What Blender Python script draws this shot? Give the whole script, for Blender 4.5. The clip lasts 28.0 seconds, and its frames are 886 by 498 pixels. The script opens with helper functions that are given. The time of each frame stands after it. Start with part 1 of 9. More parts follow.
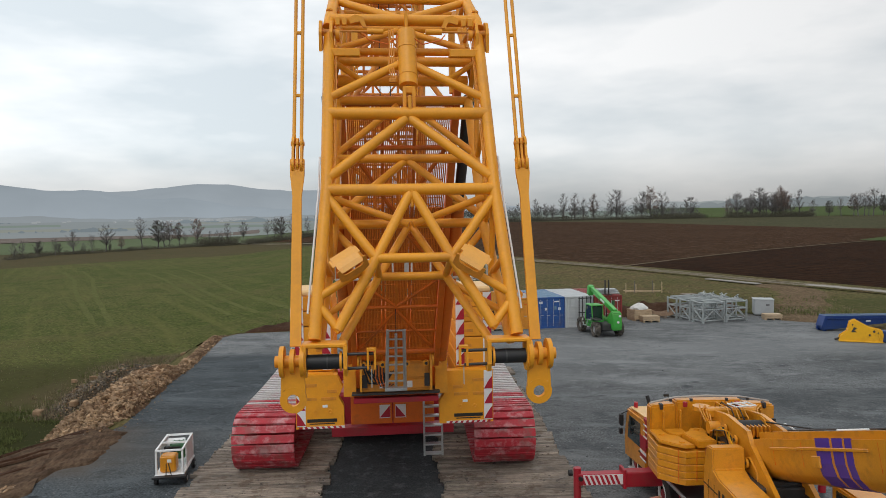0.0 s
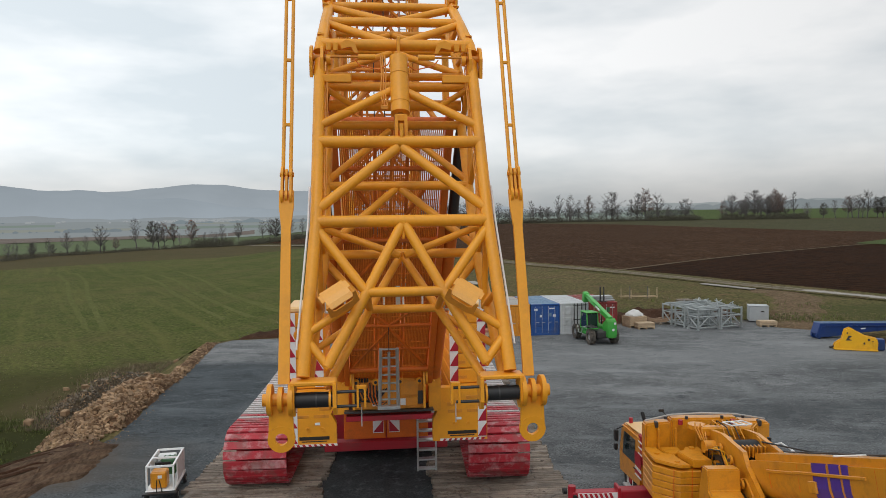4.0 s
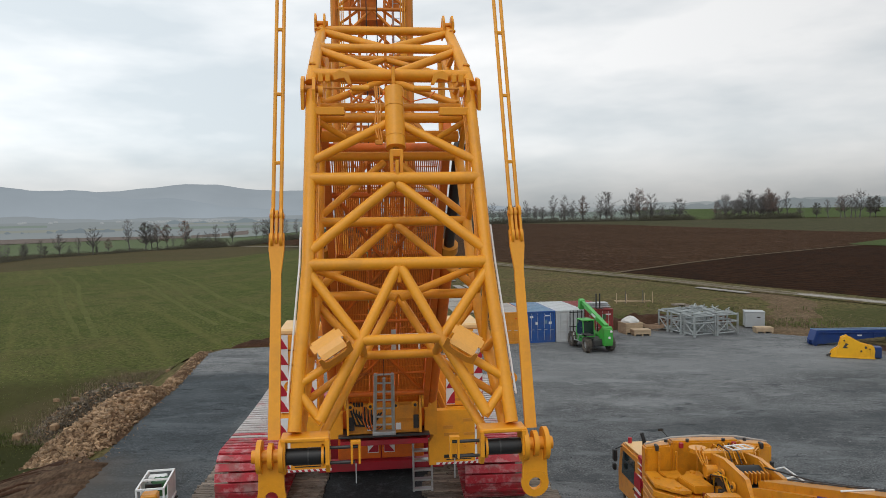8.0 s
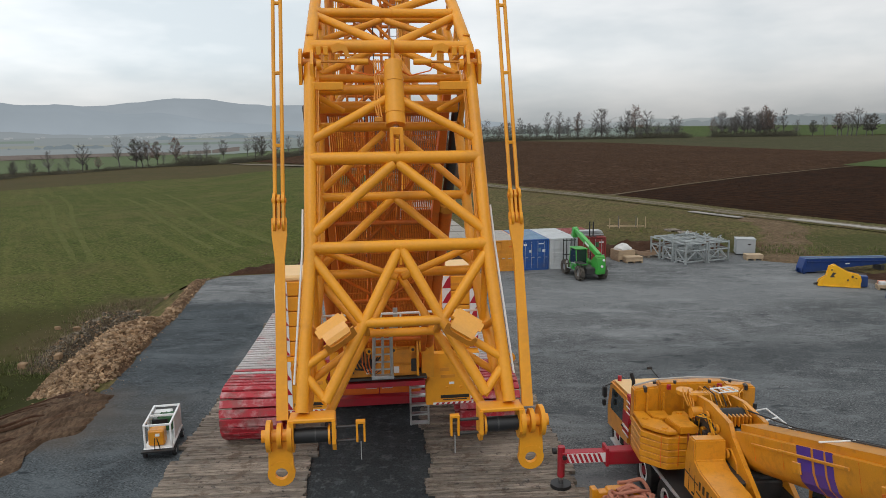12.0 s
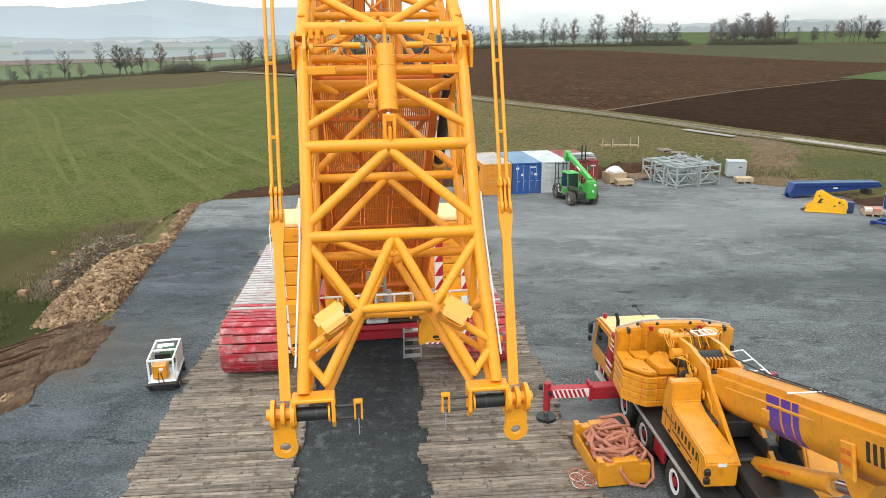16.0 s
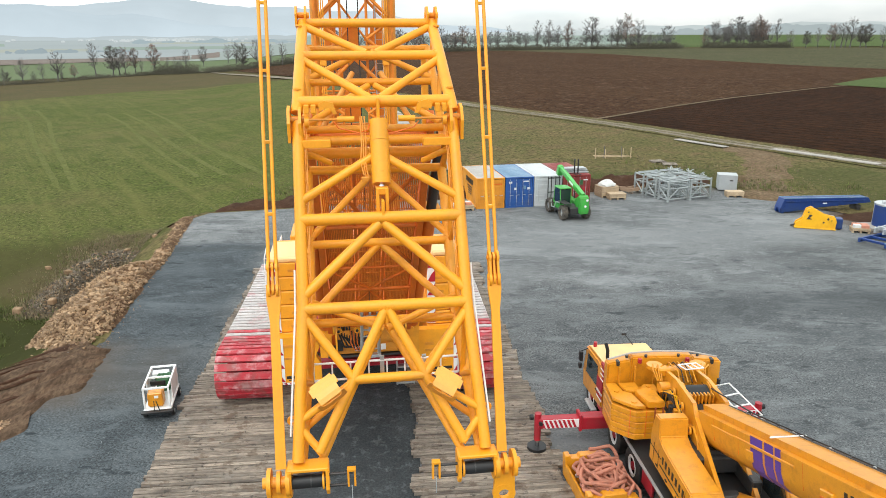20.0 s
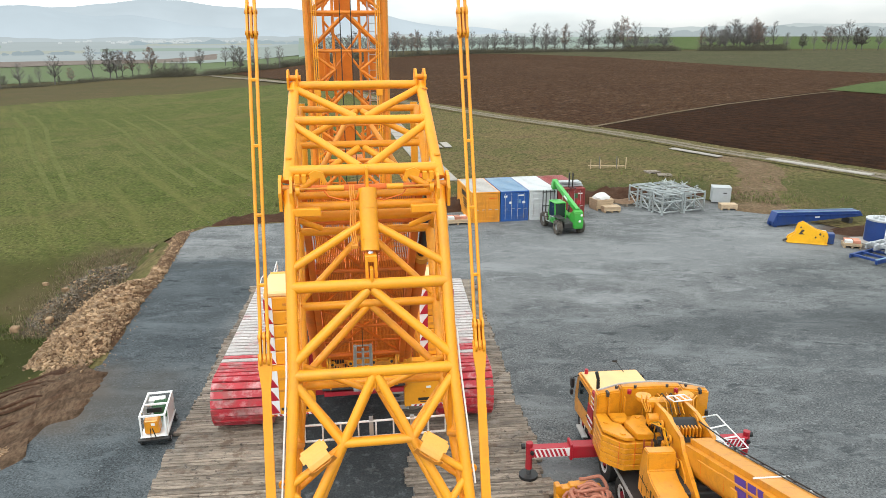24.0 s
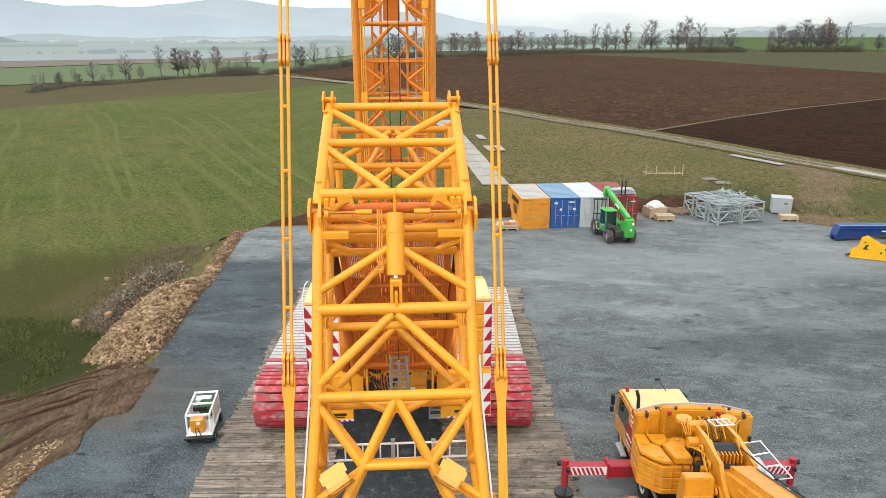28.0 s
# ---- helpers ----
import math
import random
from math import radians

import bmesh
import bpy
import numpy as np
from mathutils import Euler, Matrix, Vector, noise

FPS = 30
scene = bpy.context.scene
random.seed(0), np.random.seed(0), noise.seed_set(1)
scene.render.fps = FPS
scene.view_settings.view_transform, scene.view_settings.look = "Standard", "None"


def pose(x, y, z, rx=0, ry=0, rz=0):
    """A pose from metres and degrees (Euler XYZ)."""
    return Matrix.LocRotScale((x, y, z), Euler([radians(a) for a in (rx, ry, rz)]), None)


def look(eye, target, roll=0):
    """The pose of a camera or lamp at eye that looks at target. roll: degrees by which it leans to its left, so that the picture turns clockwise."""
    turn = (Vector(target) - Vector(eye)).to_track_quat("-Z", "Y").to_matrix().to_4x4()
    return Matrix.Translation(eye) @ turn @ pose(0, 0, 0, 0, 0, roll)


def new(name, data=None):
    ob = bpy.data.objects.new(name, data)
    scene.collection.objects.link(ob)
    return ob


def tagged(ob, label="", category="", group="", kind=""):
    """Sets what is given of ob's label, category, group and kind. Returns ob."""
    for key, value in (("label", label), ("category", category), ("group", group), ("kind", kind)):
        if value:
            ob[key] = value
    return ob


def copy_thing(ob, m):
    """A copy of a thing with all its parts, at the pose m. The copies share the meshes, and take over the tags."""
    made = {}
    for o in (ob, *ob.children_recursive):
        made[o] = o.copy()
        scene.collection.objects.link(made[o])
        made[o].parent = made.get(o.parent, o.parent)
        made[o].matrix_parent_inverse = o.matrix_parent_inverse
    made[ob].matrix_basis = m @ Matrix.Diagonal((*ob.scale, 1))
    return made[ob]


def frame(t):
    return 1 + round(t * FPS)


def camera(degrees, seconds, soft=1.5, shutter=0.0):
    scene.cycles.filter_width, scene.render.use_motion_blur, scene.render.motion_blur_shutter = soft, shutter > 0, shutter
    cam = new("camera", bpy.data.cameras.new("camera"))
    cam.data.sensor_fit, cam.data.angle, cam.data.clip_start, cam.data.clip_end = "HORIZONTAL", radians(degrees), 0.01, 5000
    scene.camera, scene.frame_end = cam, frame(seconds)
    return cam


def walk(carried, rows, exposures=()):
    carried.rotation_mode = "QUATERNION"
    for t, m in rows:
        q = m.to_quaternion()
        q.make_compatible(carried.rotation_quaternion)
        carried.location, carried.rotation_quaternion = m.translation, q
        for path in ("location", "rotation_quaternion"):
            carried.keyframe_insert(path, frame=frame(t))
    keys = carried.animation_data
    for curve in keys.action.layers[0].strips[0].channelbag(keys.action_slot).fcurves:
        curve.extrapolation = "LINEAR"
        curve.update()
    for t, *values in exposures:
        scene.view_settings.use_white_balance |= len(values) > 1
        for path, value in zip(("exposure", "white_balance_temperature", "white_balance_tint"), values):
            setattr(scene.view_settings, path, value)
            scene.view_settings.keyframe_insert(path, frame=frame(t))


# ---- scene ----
cam = camera(64.3, 28.0, soft=0.8)
PATH = [
    (0, (1.152, -0.449, 9.521), (1.236, 1.547, 9.425), -0.80),
    (0.5, (1.170, -0.377, 9.609), (1.257, 1.619, 9.518), -0.91),
    (1, (1.167, -0.347, 9.683), (1.257, 1.649, 9.589), -0.91),
    (1.5, (1.166, -0.335, 9.751), (1.256, 1.661, 9.659), -0.84),
    (2, (1.162, -0.340, 9.814), (1.256, 1.656, 9.720), -0.75),
    (2.5, (1.180, -0.369, 9.866), (1.275, 1.626, 9.771), -0.71),
    (3, (1.207, -0.401, 9.913), (1.304, 1.595, 9.819), -0.70),
    (3.5, (1.231, -0.338, 9.947), (1.327, 1.658, 9.853), -0.70),
    (5.5, (1.151, 0.096, 10.162), (1.255, 2.091, 10.068), -0.63),
    (6, (1.180, 0.182, 10.225), (1.284, 2.177, 10.131), -0.77),
    (6.5, (1.177, 0.247, 10.299), (1.284, 2.242, 10.205), -0.78),
    (7, (1.181, 0.285, 10.387), (1.289, 2.280, 10.291), -0.78),
    (7.5, (1.191, 0.276, 10.492), (1.303, 2.271, 10.395), -0.79),
    (8, (1.202, 0.251, 10.604), (1.315, 2.245, 10.508), -0.79),
    (8.5, (1.203, 0.231, 10.725), (1.319, 2.226, 10.630), -0.75),
    (9, (1.199, 0.220, 10.846), (1.316, 2.214, 10.750), -0.71),
    (9.5, (1.186, 0.225, 10.957), (1.306, 2.219, 10.858), -0.70),
    (10, (1.170, 0.225, 11.072), (1.290, 2.219, 10.964), -0.71),
    (10.5, (1.149, 0.207, 11.208), (1.271, 2.198, 11.067), -0.71),
    (11, (1.130, 0.188, 11.352), (1.254, 2.174, 11.149), -0.70),
    (11.5, (1.117, 0.202, 11.453), (1.243, 2.180, 11.186), -0.70),
    (12, (1.108, 0.204, 11.569), (1.235, 2.172, 11.238), -0.68),
    (12.5, (1.103, 0.163, 11.735), (1.232, 2.120, 11.341), -0.64),
    (13, (1.099, 0.125, 11.910), (1.229, 2.069, 11.459), -0.60),
    (13.5, (1.064, 0.193, 12.018), (1.198, 2.128, 11.532), -0.60),
    (15.5, (1.100, 0.037, 12.647), (1.241, 1.946, 12.067), -0.51),
    (16, (1.118, 0.028, 12.806), (1.260, 1.936, 12.225), -0.48),
    (16.5, (1.116, 0.047, 12.954), (1.261, 1.955, 12.372), -0.42),
    (17, (1.100, 0.086, 13.090), (1.248, 1.994, 12.508), -0.31),
    (17.5, (1.102, 0.019, 13.254), (1.253, 1.927, 12.671), -0.31),
    (18, (1.124, -0.040, 13.406), (1.276, 1.867, 12.824), -0.37),
    (18.5, (1.158, -0.087, 13.550), (1.310, 1.821, 12.969), -0.43),
    (19, (1.185, -0.110, 13.695), (1.337, 1.798, 13.115), -0.45),
    (19.5, (1.191, -0.084, 13.837), (1.346, 1.824, 13.258), -0.37),
    (20, (1.170, -0.002, 13.976), (1.329, 1.905, 13.395), -0.21),
    (20.5, (1.181, -0.043, 14.142), (1.341, 1.864, 13.562), -0.29),
    (21, (1.213, -0.079, 14.302), (1.372, 1.829, 13.723), -0.36),
    (21.5, (1.238, -0.087, 14.450), (1.400, 1.821, 13.870), -0.39),
    (22, (1.255, -0.083, 14.589), (1.418, 1.824, 14.011), -0.37),
    (22.5, (1.281, -0.079, 14.730), (1.445, 1.828, 14.152), -0.31),
    (24.5, (1.400, -0.011, 15.199), (1.565, 1.896, 14.619), -0.20),
    (25, (1.472, 0.060, 15.256), (1.623, 1.967, 14.675), -0.20),
    (25.5, (1.540, 0.044, 15.319), (1.666, 1.954, 14.739), -0.19),
    (26, (1.602, 0.041, 15.377), (1.685, 1.953, 14.797), -0.17),
    (26.5, (1.668, 0.041, 15.433), (1.739, 1.953, 14.852), -0.13),
    (27, (1.736, 0.038, 15.480), (1.790, 1.951, 14.899), -0.11),
    (27.5, (1.797, 0.034, 15.515), (1.828, 1.948, 14.935), -0.10),
    (28, (1.842, 0.032, 15.550), (1.854, 1.946, 14.970), -0.10),
]
EXPOSURES = [(0, -0.64, 6500, 10), (10, -0.68, 6500, 10), (11, -0.74, 6500, 10), (12, -0.62, 6500, 10), (13, -0.26, 6500, 9), (14.5, 0.12, 6500, 8), (16, 0.38, 6500, 6), (28, 0.38, 6500, 6.5)]
walk(cam, [(t, look(eye, target, roll)) for t, eye, target, roll in PATH], EXPOSURES)

# ---------------------------------------------------------------- world and sun
world = bpy.data.worlds.new("overcast_sky")
scene.world = world
world.use_nodes = True
wn, wl = world.node_tree.nodes, world.node_tree.links
wn.clear()
w_out = wn.new("ShaderNodeOutputWorld")
w_bg = wn.new("ShaderNodeBackground")
w_sky = wn.new("ShaderNodeTexSky")
w_sky.sky_type = "NISHITA"
w_sky.sun_disc = False
w_sky.sun_elevation = radians(38)
w_sky.sun_rotation = radians(205)
w_dim = wn.new("ShaderNodeVectorMath")
w_dim.operation = "SCALE"
w_dim.inputs["Scale"].default_value = 0.10
w_co = wn.new("ShaderNodeTexCoord")
w_map = wn.new("ShaderNodeMapping")
w_map.inputs["Scale"].default_value = (1.0, 1.0, 3.6)
w_map.inputs["Location"].default_value = (0.3, 0.1, 0.5)
w_noise = wn.new("ShaderNodeTexNoise")
w_noise.inputs["Scale"].default_value = 2.6
w_noise.inputs["Detail"].default_value = 5
w_noise.inputs["Roughness"].default_value = 0.52
w_ramp = wn.new("ShaderNodeValToRGB")
w_ramp.color_ramp.elements[0].position = 0.36
w_ramp.color_ramp.elements[0].color = (0.82, 0.895, 0.94, 1)
w_ramp.color_ramp.elements[1].position = 0.66
w_ramp.color_ramp.elements[1].color = (1.33, 1.33, 1.32, 1)
w_mix = wn.new("ShaderNodeMix")
w_mix.data_type = "RGBA"
w_mix.inputs["Factor"].default_value = 0.90
wl.new(w_co.outputs["Generated"], w_map.inputs["Vector"])
wl.new(w_map.outputs["Vector"], w_noise.inputs["Vector"])
wl.new(w_noise.outputs["Fac"], w_ramp.inputs["Fac"])
wl.new(w_sky.outputs["Color"], w_dim.inputs[0])
wl.new(w_dim.outputs["Vector"], w_mix.inputs["A"])
wl.new(w_ramp.outputs["Color"], w_mix.inputs["B"])
# misty air dims the lowest few degrees of the sky
w_sep = wn.new("ShaderNodeSeparateXYZ")
wl.new(w_co.outputs["Generated"], w_sep.inputs["Vector"])
w_low = wn.new("ShaderNodeMapRange")
w_low.interpolation_type = "SMOOTHSTEP"
w_low.inputs["From Min"].default_value, w_low.inputs["From Max"].default_value = 0.0, 0.11
w_low.inputs["To Min"].default_value, w_low.inputs["To Max"].default_value = 0.55, 1.0
wl.new(w_sep.outputs["Z"], w_low.inputs["Value"])
w_dimlow = wn.new("ShaderNodeVectorMath")
w_dimlow.operation = "SCALE"
wl.new(w_mix.outputs["Result"], w_dimlow.inputs[0])
wl.new(w_low.outputs["Result"], w_dimlow.inputs["Scale"])
# the cloud is thinner and brighter towards the west
w_side = wn.new("ShaderNodeMapRange")
w_side.inputs["From Min"].default_value, w_side.inputs["From Max"].default_value = -0.6, 0.6
w_side.inputs["To Min"].default_value, w_side.inputs["To Max"].default_value = 1.19, 0.74
wl.new(w_sep.outputs["X"], w_side.inputs["Value"])
w_west = wn.new("ShaderNodeVectorMath")
w_west.operation = "SCALE"
wl.new(w_dimlow.outputs["Vector"], w_west.inputs[0])
wl.new(w_side.outputs["Result"], w_west.inputs["Scale"])
wl.new(w_west.outputs["Vector"], w_bg.inputs["Color"])
w_bg.inputs["Strength"].default_value = 1.38
wl.new(w_bg.outputs["Background"], w_out.inputs["Surface"])

sun_data = bpy.data.lights.new("sun", "SUN")
sun_data.energy = 0.9
sun_data.angle = radians(18)
sun_data.color = (1.0, 0.96, 0.90)
sun = new("sun", sun_data)
sun.matrix_world = look((0, 0, 60), (9, 40, 0))


# ---------------------------------------------------------------- materials
def surface(name, rgb, rough=0.5, metal=0.0, vary=0.12, scale=2.0, fine=40.0, bump=0.1, dirt=None, dirt_amount=0.3,
            dirt_scale=0.8, by_object=0.0, coat=0.0, stretch=(1, 1, 1), bump_dist=0.01, by_island=0.0):
    """A procedural surface: a base colour that varies at two scales, patches of dirt with a shape of their own, fine relief."""
    m = bpy.data.materials.new(name)
    m.use_nodes = True
    n, l = m.node_tree.nodes, m.node_tree.links
    b = n["Principled BSDF"]
    co = n.new("ShaderNodeTexCoord")
    mp = n.new("ShaderNodeMapping")
    mp.inputs["Scale"].default_value = stretch
    l.new(co.outputs["Object"], mp.inputs["Vector"])
    if by_object:
        own = n.new("ShaderNodeObjectInfo")
        far = n.new("ShaderNodeMath")
        far.operation = "MULTIPLY"
        far.inputs[1].default_value = 61.0
        l.new(own.outputs["Random"], far.inputs[0])
        l.new(far.outputs[0], mp.inputs["Location"])
    big = n.new("ShaderNodeTexNoise")
    big.inputs["Scale"].default_value = scale
    big.inputs["Detail"].default_value = 4
    small = n.new("ShaderNodeTexNoise")
    small.inputs["Scale"].default_value = fine
    small.inputs["Detail"].default_value = 3
    for t in (big, small):
        l.new(mp.outputs["Vector"], t.inputs["Vector"])
    add = n.new("ShaderNodeMath")
    add.operation = "ADD"
    l.new(big.outputs["Fac"], add.inputs[0])
    l.new(small.outputs["Fac"], add.inputs[1])
    rng = n.new("ShaderNodeMapRange")
    rng.inputs["From Min"].default_value, rng.inputs["From Max"].default_value = 0.6, 1.4
    rng.inputs["To Min"].default_value, rng.inputs["To Max"].default_value = 1 - vary, 1 + vary
    l.new(add.outputs[0], rng.inputs["Value"])
    value = rng.outputs["Result"]
    if by_object or by_island:
        info = n.new("ShaderNodeObjectInfo") if by_object else n.new("ShaderNodeNewGeometry")
        r2 = n.new("ShaderNodeMapRange")
        k = by_object or by_island
        r2.inputs["To Min"].default_value, r2.inputs["To Max"].default_value = 1 - k, 1 + k
        l.new(info.outputs["Random" if by_object else "Random Per Island"], r2.inputs["Value"])
        mul = n.new("ShaderNodeMath")
        mul.operation = "MULTIPLY"
        l.new(value, mul.inputs[0])
        l.new(r2.outputs["Result"], mul.inputs[1])
        value = mul.outputs[0]
    tint = n.new("ShaderNodeVectorMath")
    tint.operation = "SCALE"
    tint.inputs[0].default_value = rgb
    l.new(value, tint.inputs["Scale"])
    colour = tint.outputs["Vector"]
    if dirt:
        d = n.new("ShaderNodeTexNoise")
        d.inputs["Scale"].default_value = dirt_scale
        d.inputs["Detail"].default_value = 8
        d.inputs["Roughness"].default_value = 0.65
        l.new(mp.outputs["Vector"], d.inputs["Vector"])
        dr = n.new("ShaderNodeMapRange")
        dr.inputs["From Min"].default_value, dr.inputs["From Max"].default_value = 0.50, 0.68
        dr.inputs["To Max"].default_value = dirt_amount
        l.new(d.outputs["Fac"], dr.inputs["Value"])
        mx = n.new("ShaderNodeMix")
        mx.data_type = "RGBA"
        l.new(dr.outputs["Result"], mx.inputs["Factor"])
        l.new(colour, mx.inputs["A"])
        mx.inputs["B"].default_value = (*dirt, 1)
        colour = mx.outputs["Result"]
    l.new(colour, b.inputs["Base Color"])
    b.inputs["Roughness"].default_value = rough
    b.inputs["Metallic"].default_value = metal
    b.inputs["Coat Weight"].default_value = coat
    b.inputs["Coat Roughness"].default_value = 0.2
    if bump:
        bp = n.new("ShaderNodeBump")
        bp.inputs["Strength"].default_value = bump
        bp.inputs["Distance"].default_value = bump_dist
        l.new(small.outputs["Fac"], bp.inputs["Height"])
        l.new(bp.outputs["Normal"], b.inputs["Normal"])
    return m


def glass_surface(name, rgb, rough=0.05):
    m = bpy.data.materials.new(name)
    m.use_nodes = True
    b = m.node_tree.nodes["Principled BSDF"]
    b.inputs["Base Color"].default_value = (*rgb, 1)
    b.inputs["Roughness"].default_value = rough
    b.inputs["Specular IOR Level"].default_value = 0.8
    return m


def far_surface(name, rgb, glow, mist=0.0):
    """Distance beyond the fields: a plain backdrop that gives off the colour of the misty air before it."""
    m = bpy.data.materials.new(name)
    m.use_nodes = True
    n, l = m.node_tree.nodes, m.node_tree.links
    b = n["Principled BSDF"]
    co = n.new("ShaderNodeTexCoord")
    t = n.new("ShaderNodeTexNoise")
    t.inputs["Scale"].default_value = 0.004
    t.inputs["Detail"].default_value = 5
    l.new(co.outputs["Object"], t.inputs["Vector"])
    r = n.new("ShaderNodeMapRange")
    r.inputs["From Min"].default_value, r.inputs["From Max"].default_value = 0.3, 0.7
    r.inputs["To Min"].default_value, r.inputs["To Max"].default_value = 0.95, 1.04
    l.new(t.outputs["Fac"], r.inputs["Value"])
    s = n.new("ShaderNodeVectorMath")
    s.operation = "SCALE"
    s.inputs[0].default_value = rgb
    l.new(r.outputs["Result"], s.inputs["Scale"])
    # the glow is painted paler towards the foot, as thick mist would look
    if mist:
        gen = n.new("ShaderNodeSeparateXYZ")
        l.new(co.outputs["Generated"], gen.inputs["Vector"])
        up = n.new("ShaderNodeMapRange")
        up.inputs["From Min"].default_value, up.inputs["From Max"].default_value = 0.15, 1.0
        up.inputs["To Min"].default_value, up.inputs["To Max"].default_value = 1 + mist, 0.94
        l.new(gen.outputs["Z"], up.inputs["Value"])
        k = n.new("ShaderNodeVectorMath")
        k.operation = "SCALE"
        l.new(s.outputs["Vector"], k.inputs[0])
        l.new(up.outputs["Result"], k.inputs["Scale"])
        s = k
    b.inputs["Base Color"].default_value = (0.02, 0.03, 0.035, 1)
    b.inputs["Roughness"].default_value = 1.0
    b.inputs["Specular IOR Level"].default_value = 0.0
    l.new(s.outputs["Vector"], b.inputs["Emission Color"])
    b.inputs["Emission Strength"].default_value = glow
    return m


ORANGE = surface("crane_orange_paint", (0.80, 0.328, 0.011), 0.5, vary=0.06, scale=1.2, fine=25, bump=0.03, dirt=(0.42, 0.18, 0.03), dirt_amount=0.35, dirt_scale=1.3, coat=0.08)
ORANGE_DULL = surface("dull_dusty_orange_paint", (0.66, 0.25, 0.02), 0.5, vary=0.10, scale=1.5, fine=30, bump=0.05, dirt=(0.30, 0.13, 0.03), dirt_amount=0.5, dirt_scale=2.2)
# redder than the outer orange: light bounced inside the crane is painted in
ORANGE_BRICK = surface("deep_orange_paint", (0.70, 0.145, 0.007), 0.55, vary=0.12, scale=2, fine=35, bump=0.05, dirt=(0.2, 0.075, 0.02), dirt_amount=0.5)
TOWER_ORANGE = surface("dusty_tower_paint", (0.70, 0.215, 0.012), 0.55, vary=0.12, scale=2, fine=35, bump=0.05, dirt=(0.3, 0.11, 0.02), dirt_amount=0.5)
# orange light bounced onto the ropes is put into their colour
ROPE_STEEL = surface("orange_lit_rope", (0.80, 0.215, 0.018), 0.55, vary=0.2, scale=5, fine=120, bump=0.4)
TRUCK_ORANGE = surface("truck_orange_paint", (0.66, 0.268, 0.013), 0.35, vary=0.10, scale=1.5, fine=30, bump=0.03, dirt=(0.30, 0.11, 0.02), dirt_amount=0.4, dirt_scale=3.5, coat=0.3)
RED_PAINT = surface("red_paint", (0.36, 0.012, 0.025), 0.45, vary=0.12, scale=2, fine=30, bump=0.05, dirt=(0.16, 0.05, 0.04), dirt_amount=0.5)
PAD_RED = surface("scuffed_red_track_paint", (0.40, 0.020, 0.034), 0.55, vary=0.22, scale=2.5, fine=40, bump=0.12, dirt=(0.54, 0.31, 0.32), dirt_amount=0.85, dirt_scale=2.0, by_object=0.12)
PAD_WORN = surface("worn_bare_track_steel", (0.52, 0.49, 0.48), 0.55, metal=0.25, vary=0.15, scale=2.5, fine=40, bump=0.12, dirt=(0.20, 0.16, 0.15), dirt_amount=0.6, dirt_scale=5.0, by_object=0.10)
STRIPE_RED = surface("warning_red_film", (0.40, 0.012, 0.03), 0.4, vary=0.08)
STRIPE_WHITE = surface("warning_white_film", (0.75, 0.75, 0.76), 0.4, vary=0.06, dirt=(0.45, 0.42, 0.38), dirt_amount=0.3)
BLACK = surface("black_rubber", (0.012, 0.012, 0.013), 0.5, vary=0.2, bump=0.1)
TYRE = surface("tyre_rubber", (0.022, 0.021, 0.021), 0.8, vary=0.25, scale=4, fine=60, bump=0.3, dirt=(0.09, 0.075, 0.06), dirt_amount=0.5, dirt_scale=3)
MUD_TYRE = surface("muddy_tyre_rubber", (0.075, 0.066, 0.056), 0.9, vary=0.35, scale=5, fine=40, bump=0.3, dirt=(0.17, 0.145, 0.115), dirt_amount=0.7, dirt_scale=3)
LETTER = surface("black_lettering_film", (0.02, 0.016, 0.014), 0.5, vary=0.1, bump=0.0)
STEEL = surface("galvanised_steel", (0.50, 0.52, 0.53), 0.42, metal=0.6, vary=0.15, scale=3, fine=50, bump=0.08, dirt=(0.22, 0.21, 0.2), dirt_amount=0.4)
DARK_STEEL = surface("dark_steel", (0.06, 0.058, 0.058), 0.45, metal=0.5, vary=0.25, scale=3, bump=0.1)
CHROME = surface("polished_rod", (0.62, 0.62, 0.63), 0.2, metal=1.0, vary=0.05, bump=0.0)
WHITE = surface("white_paint", (0.76, 0.77, 0.77), 0.45, vary=0.06, dirt=(0.42, 0.40, 0.36), dirt_amount=0.35)
CREAM = surface("cab_cream_paint", (0.80, 0.37, 0.06), 0.4, vary=0.07, dirt=(0.45, 0.28, 0.1), dirt_amount=0.3, coat=0.3)
CAB_ROOF = surface("pale_top_paint", (0.78, 0.50, 0.22), 0.5, vary=0.07, dirt=(0.5, 0.36, 0.2), dirt_amount=0.3)
GREEN = surface("bright_green_paint", (0.05, 0.36, 0.05), 0.35, vary=0.08, dirt=(0.10, 0.22, 0.05), dirt_amount=0.4, coat=0.3)
BLUE = surface("container_blue_paint", (0.020, 0.085, 0.30), 0.45, vary=0.1, dirt=(0.12, 0.10, 0.09), dirt_amount=0.35)
RACK = surface("dull_galvanised_steel", (0.36, 0.39, 0.39), 0.5, metal=0.3, vary=0.2, scale=3, fine=50, bump=0.08, dirt=(0.15, 0.14, 0.13), dirt_amount=0.5)
BLUE_TOP = surface("pale_blue_paint", (0.15, 0.25, 0.36), 0.55, vary=0.12, dirt=(0.30, 0.33, 0.36), dirt_amount=0.5)
BLUE_STEEL = surface("crane_part_blue_paint", (0.008, 0.036, 0.165), 0.45, vary=0.12, dirt=(0.03, 0.05, 0.10), dirt_amount=0.5)
CONT_ORANGE = surface("container_orange_paint", (0.68, 0.27, 0.022), 0.5, vary=0.1, dirt=(0.30, 0.12, 0.03), dirt_amount=0.4)
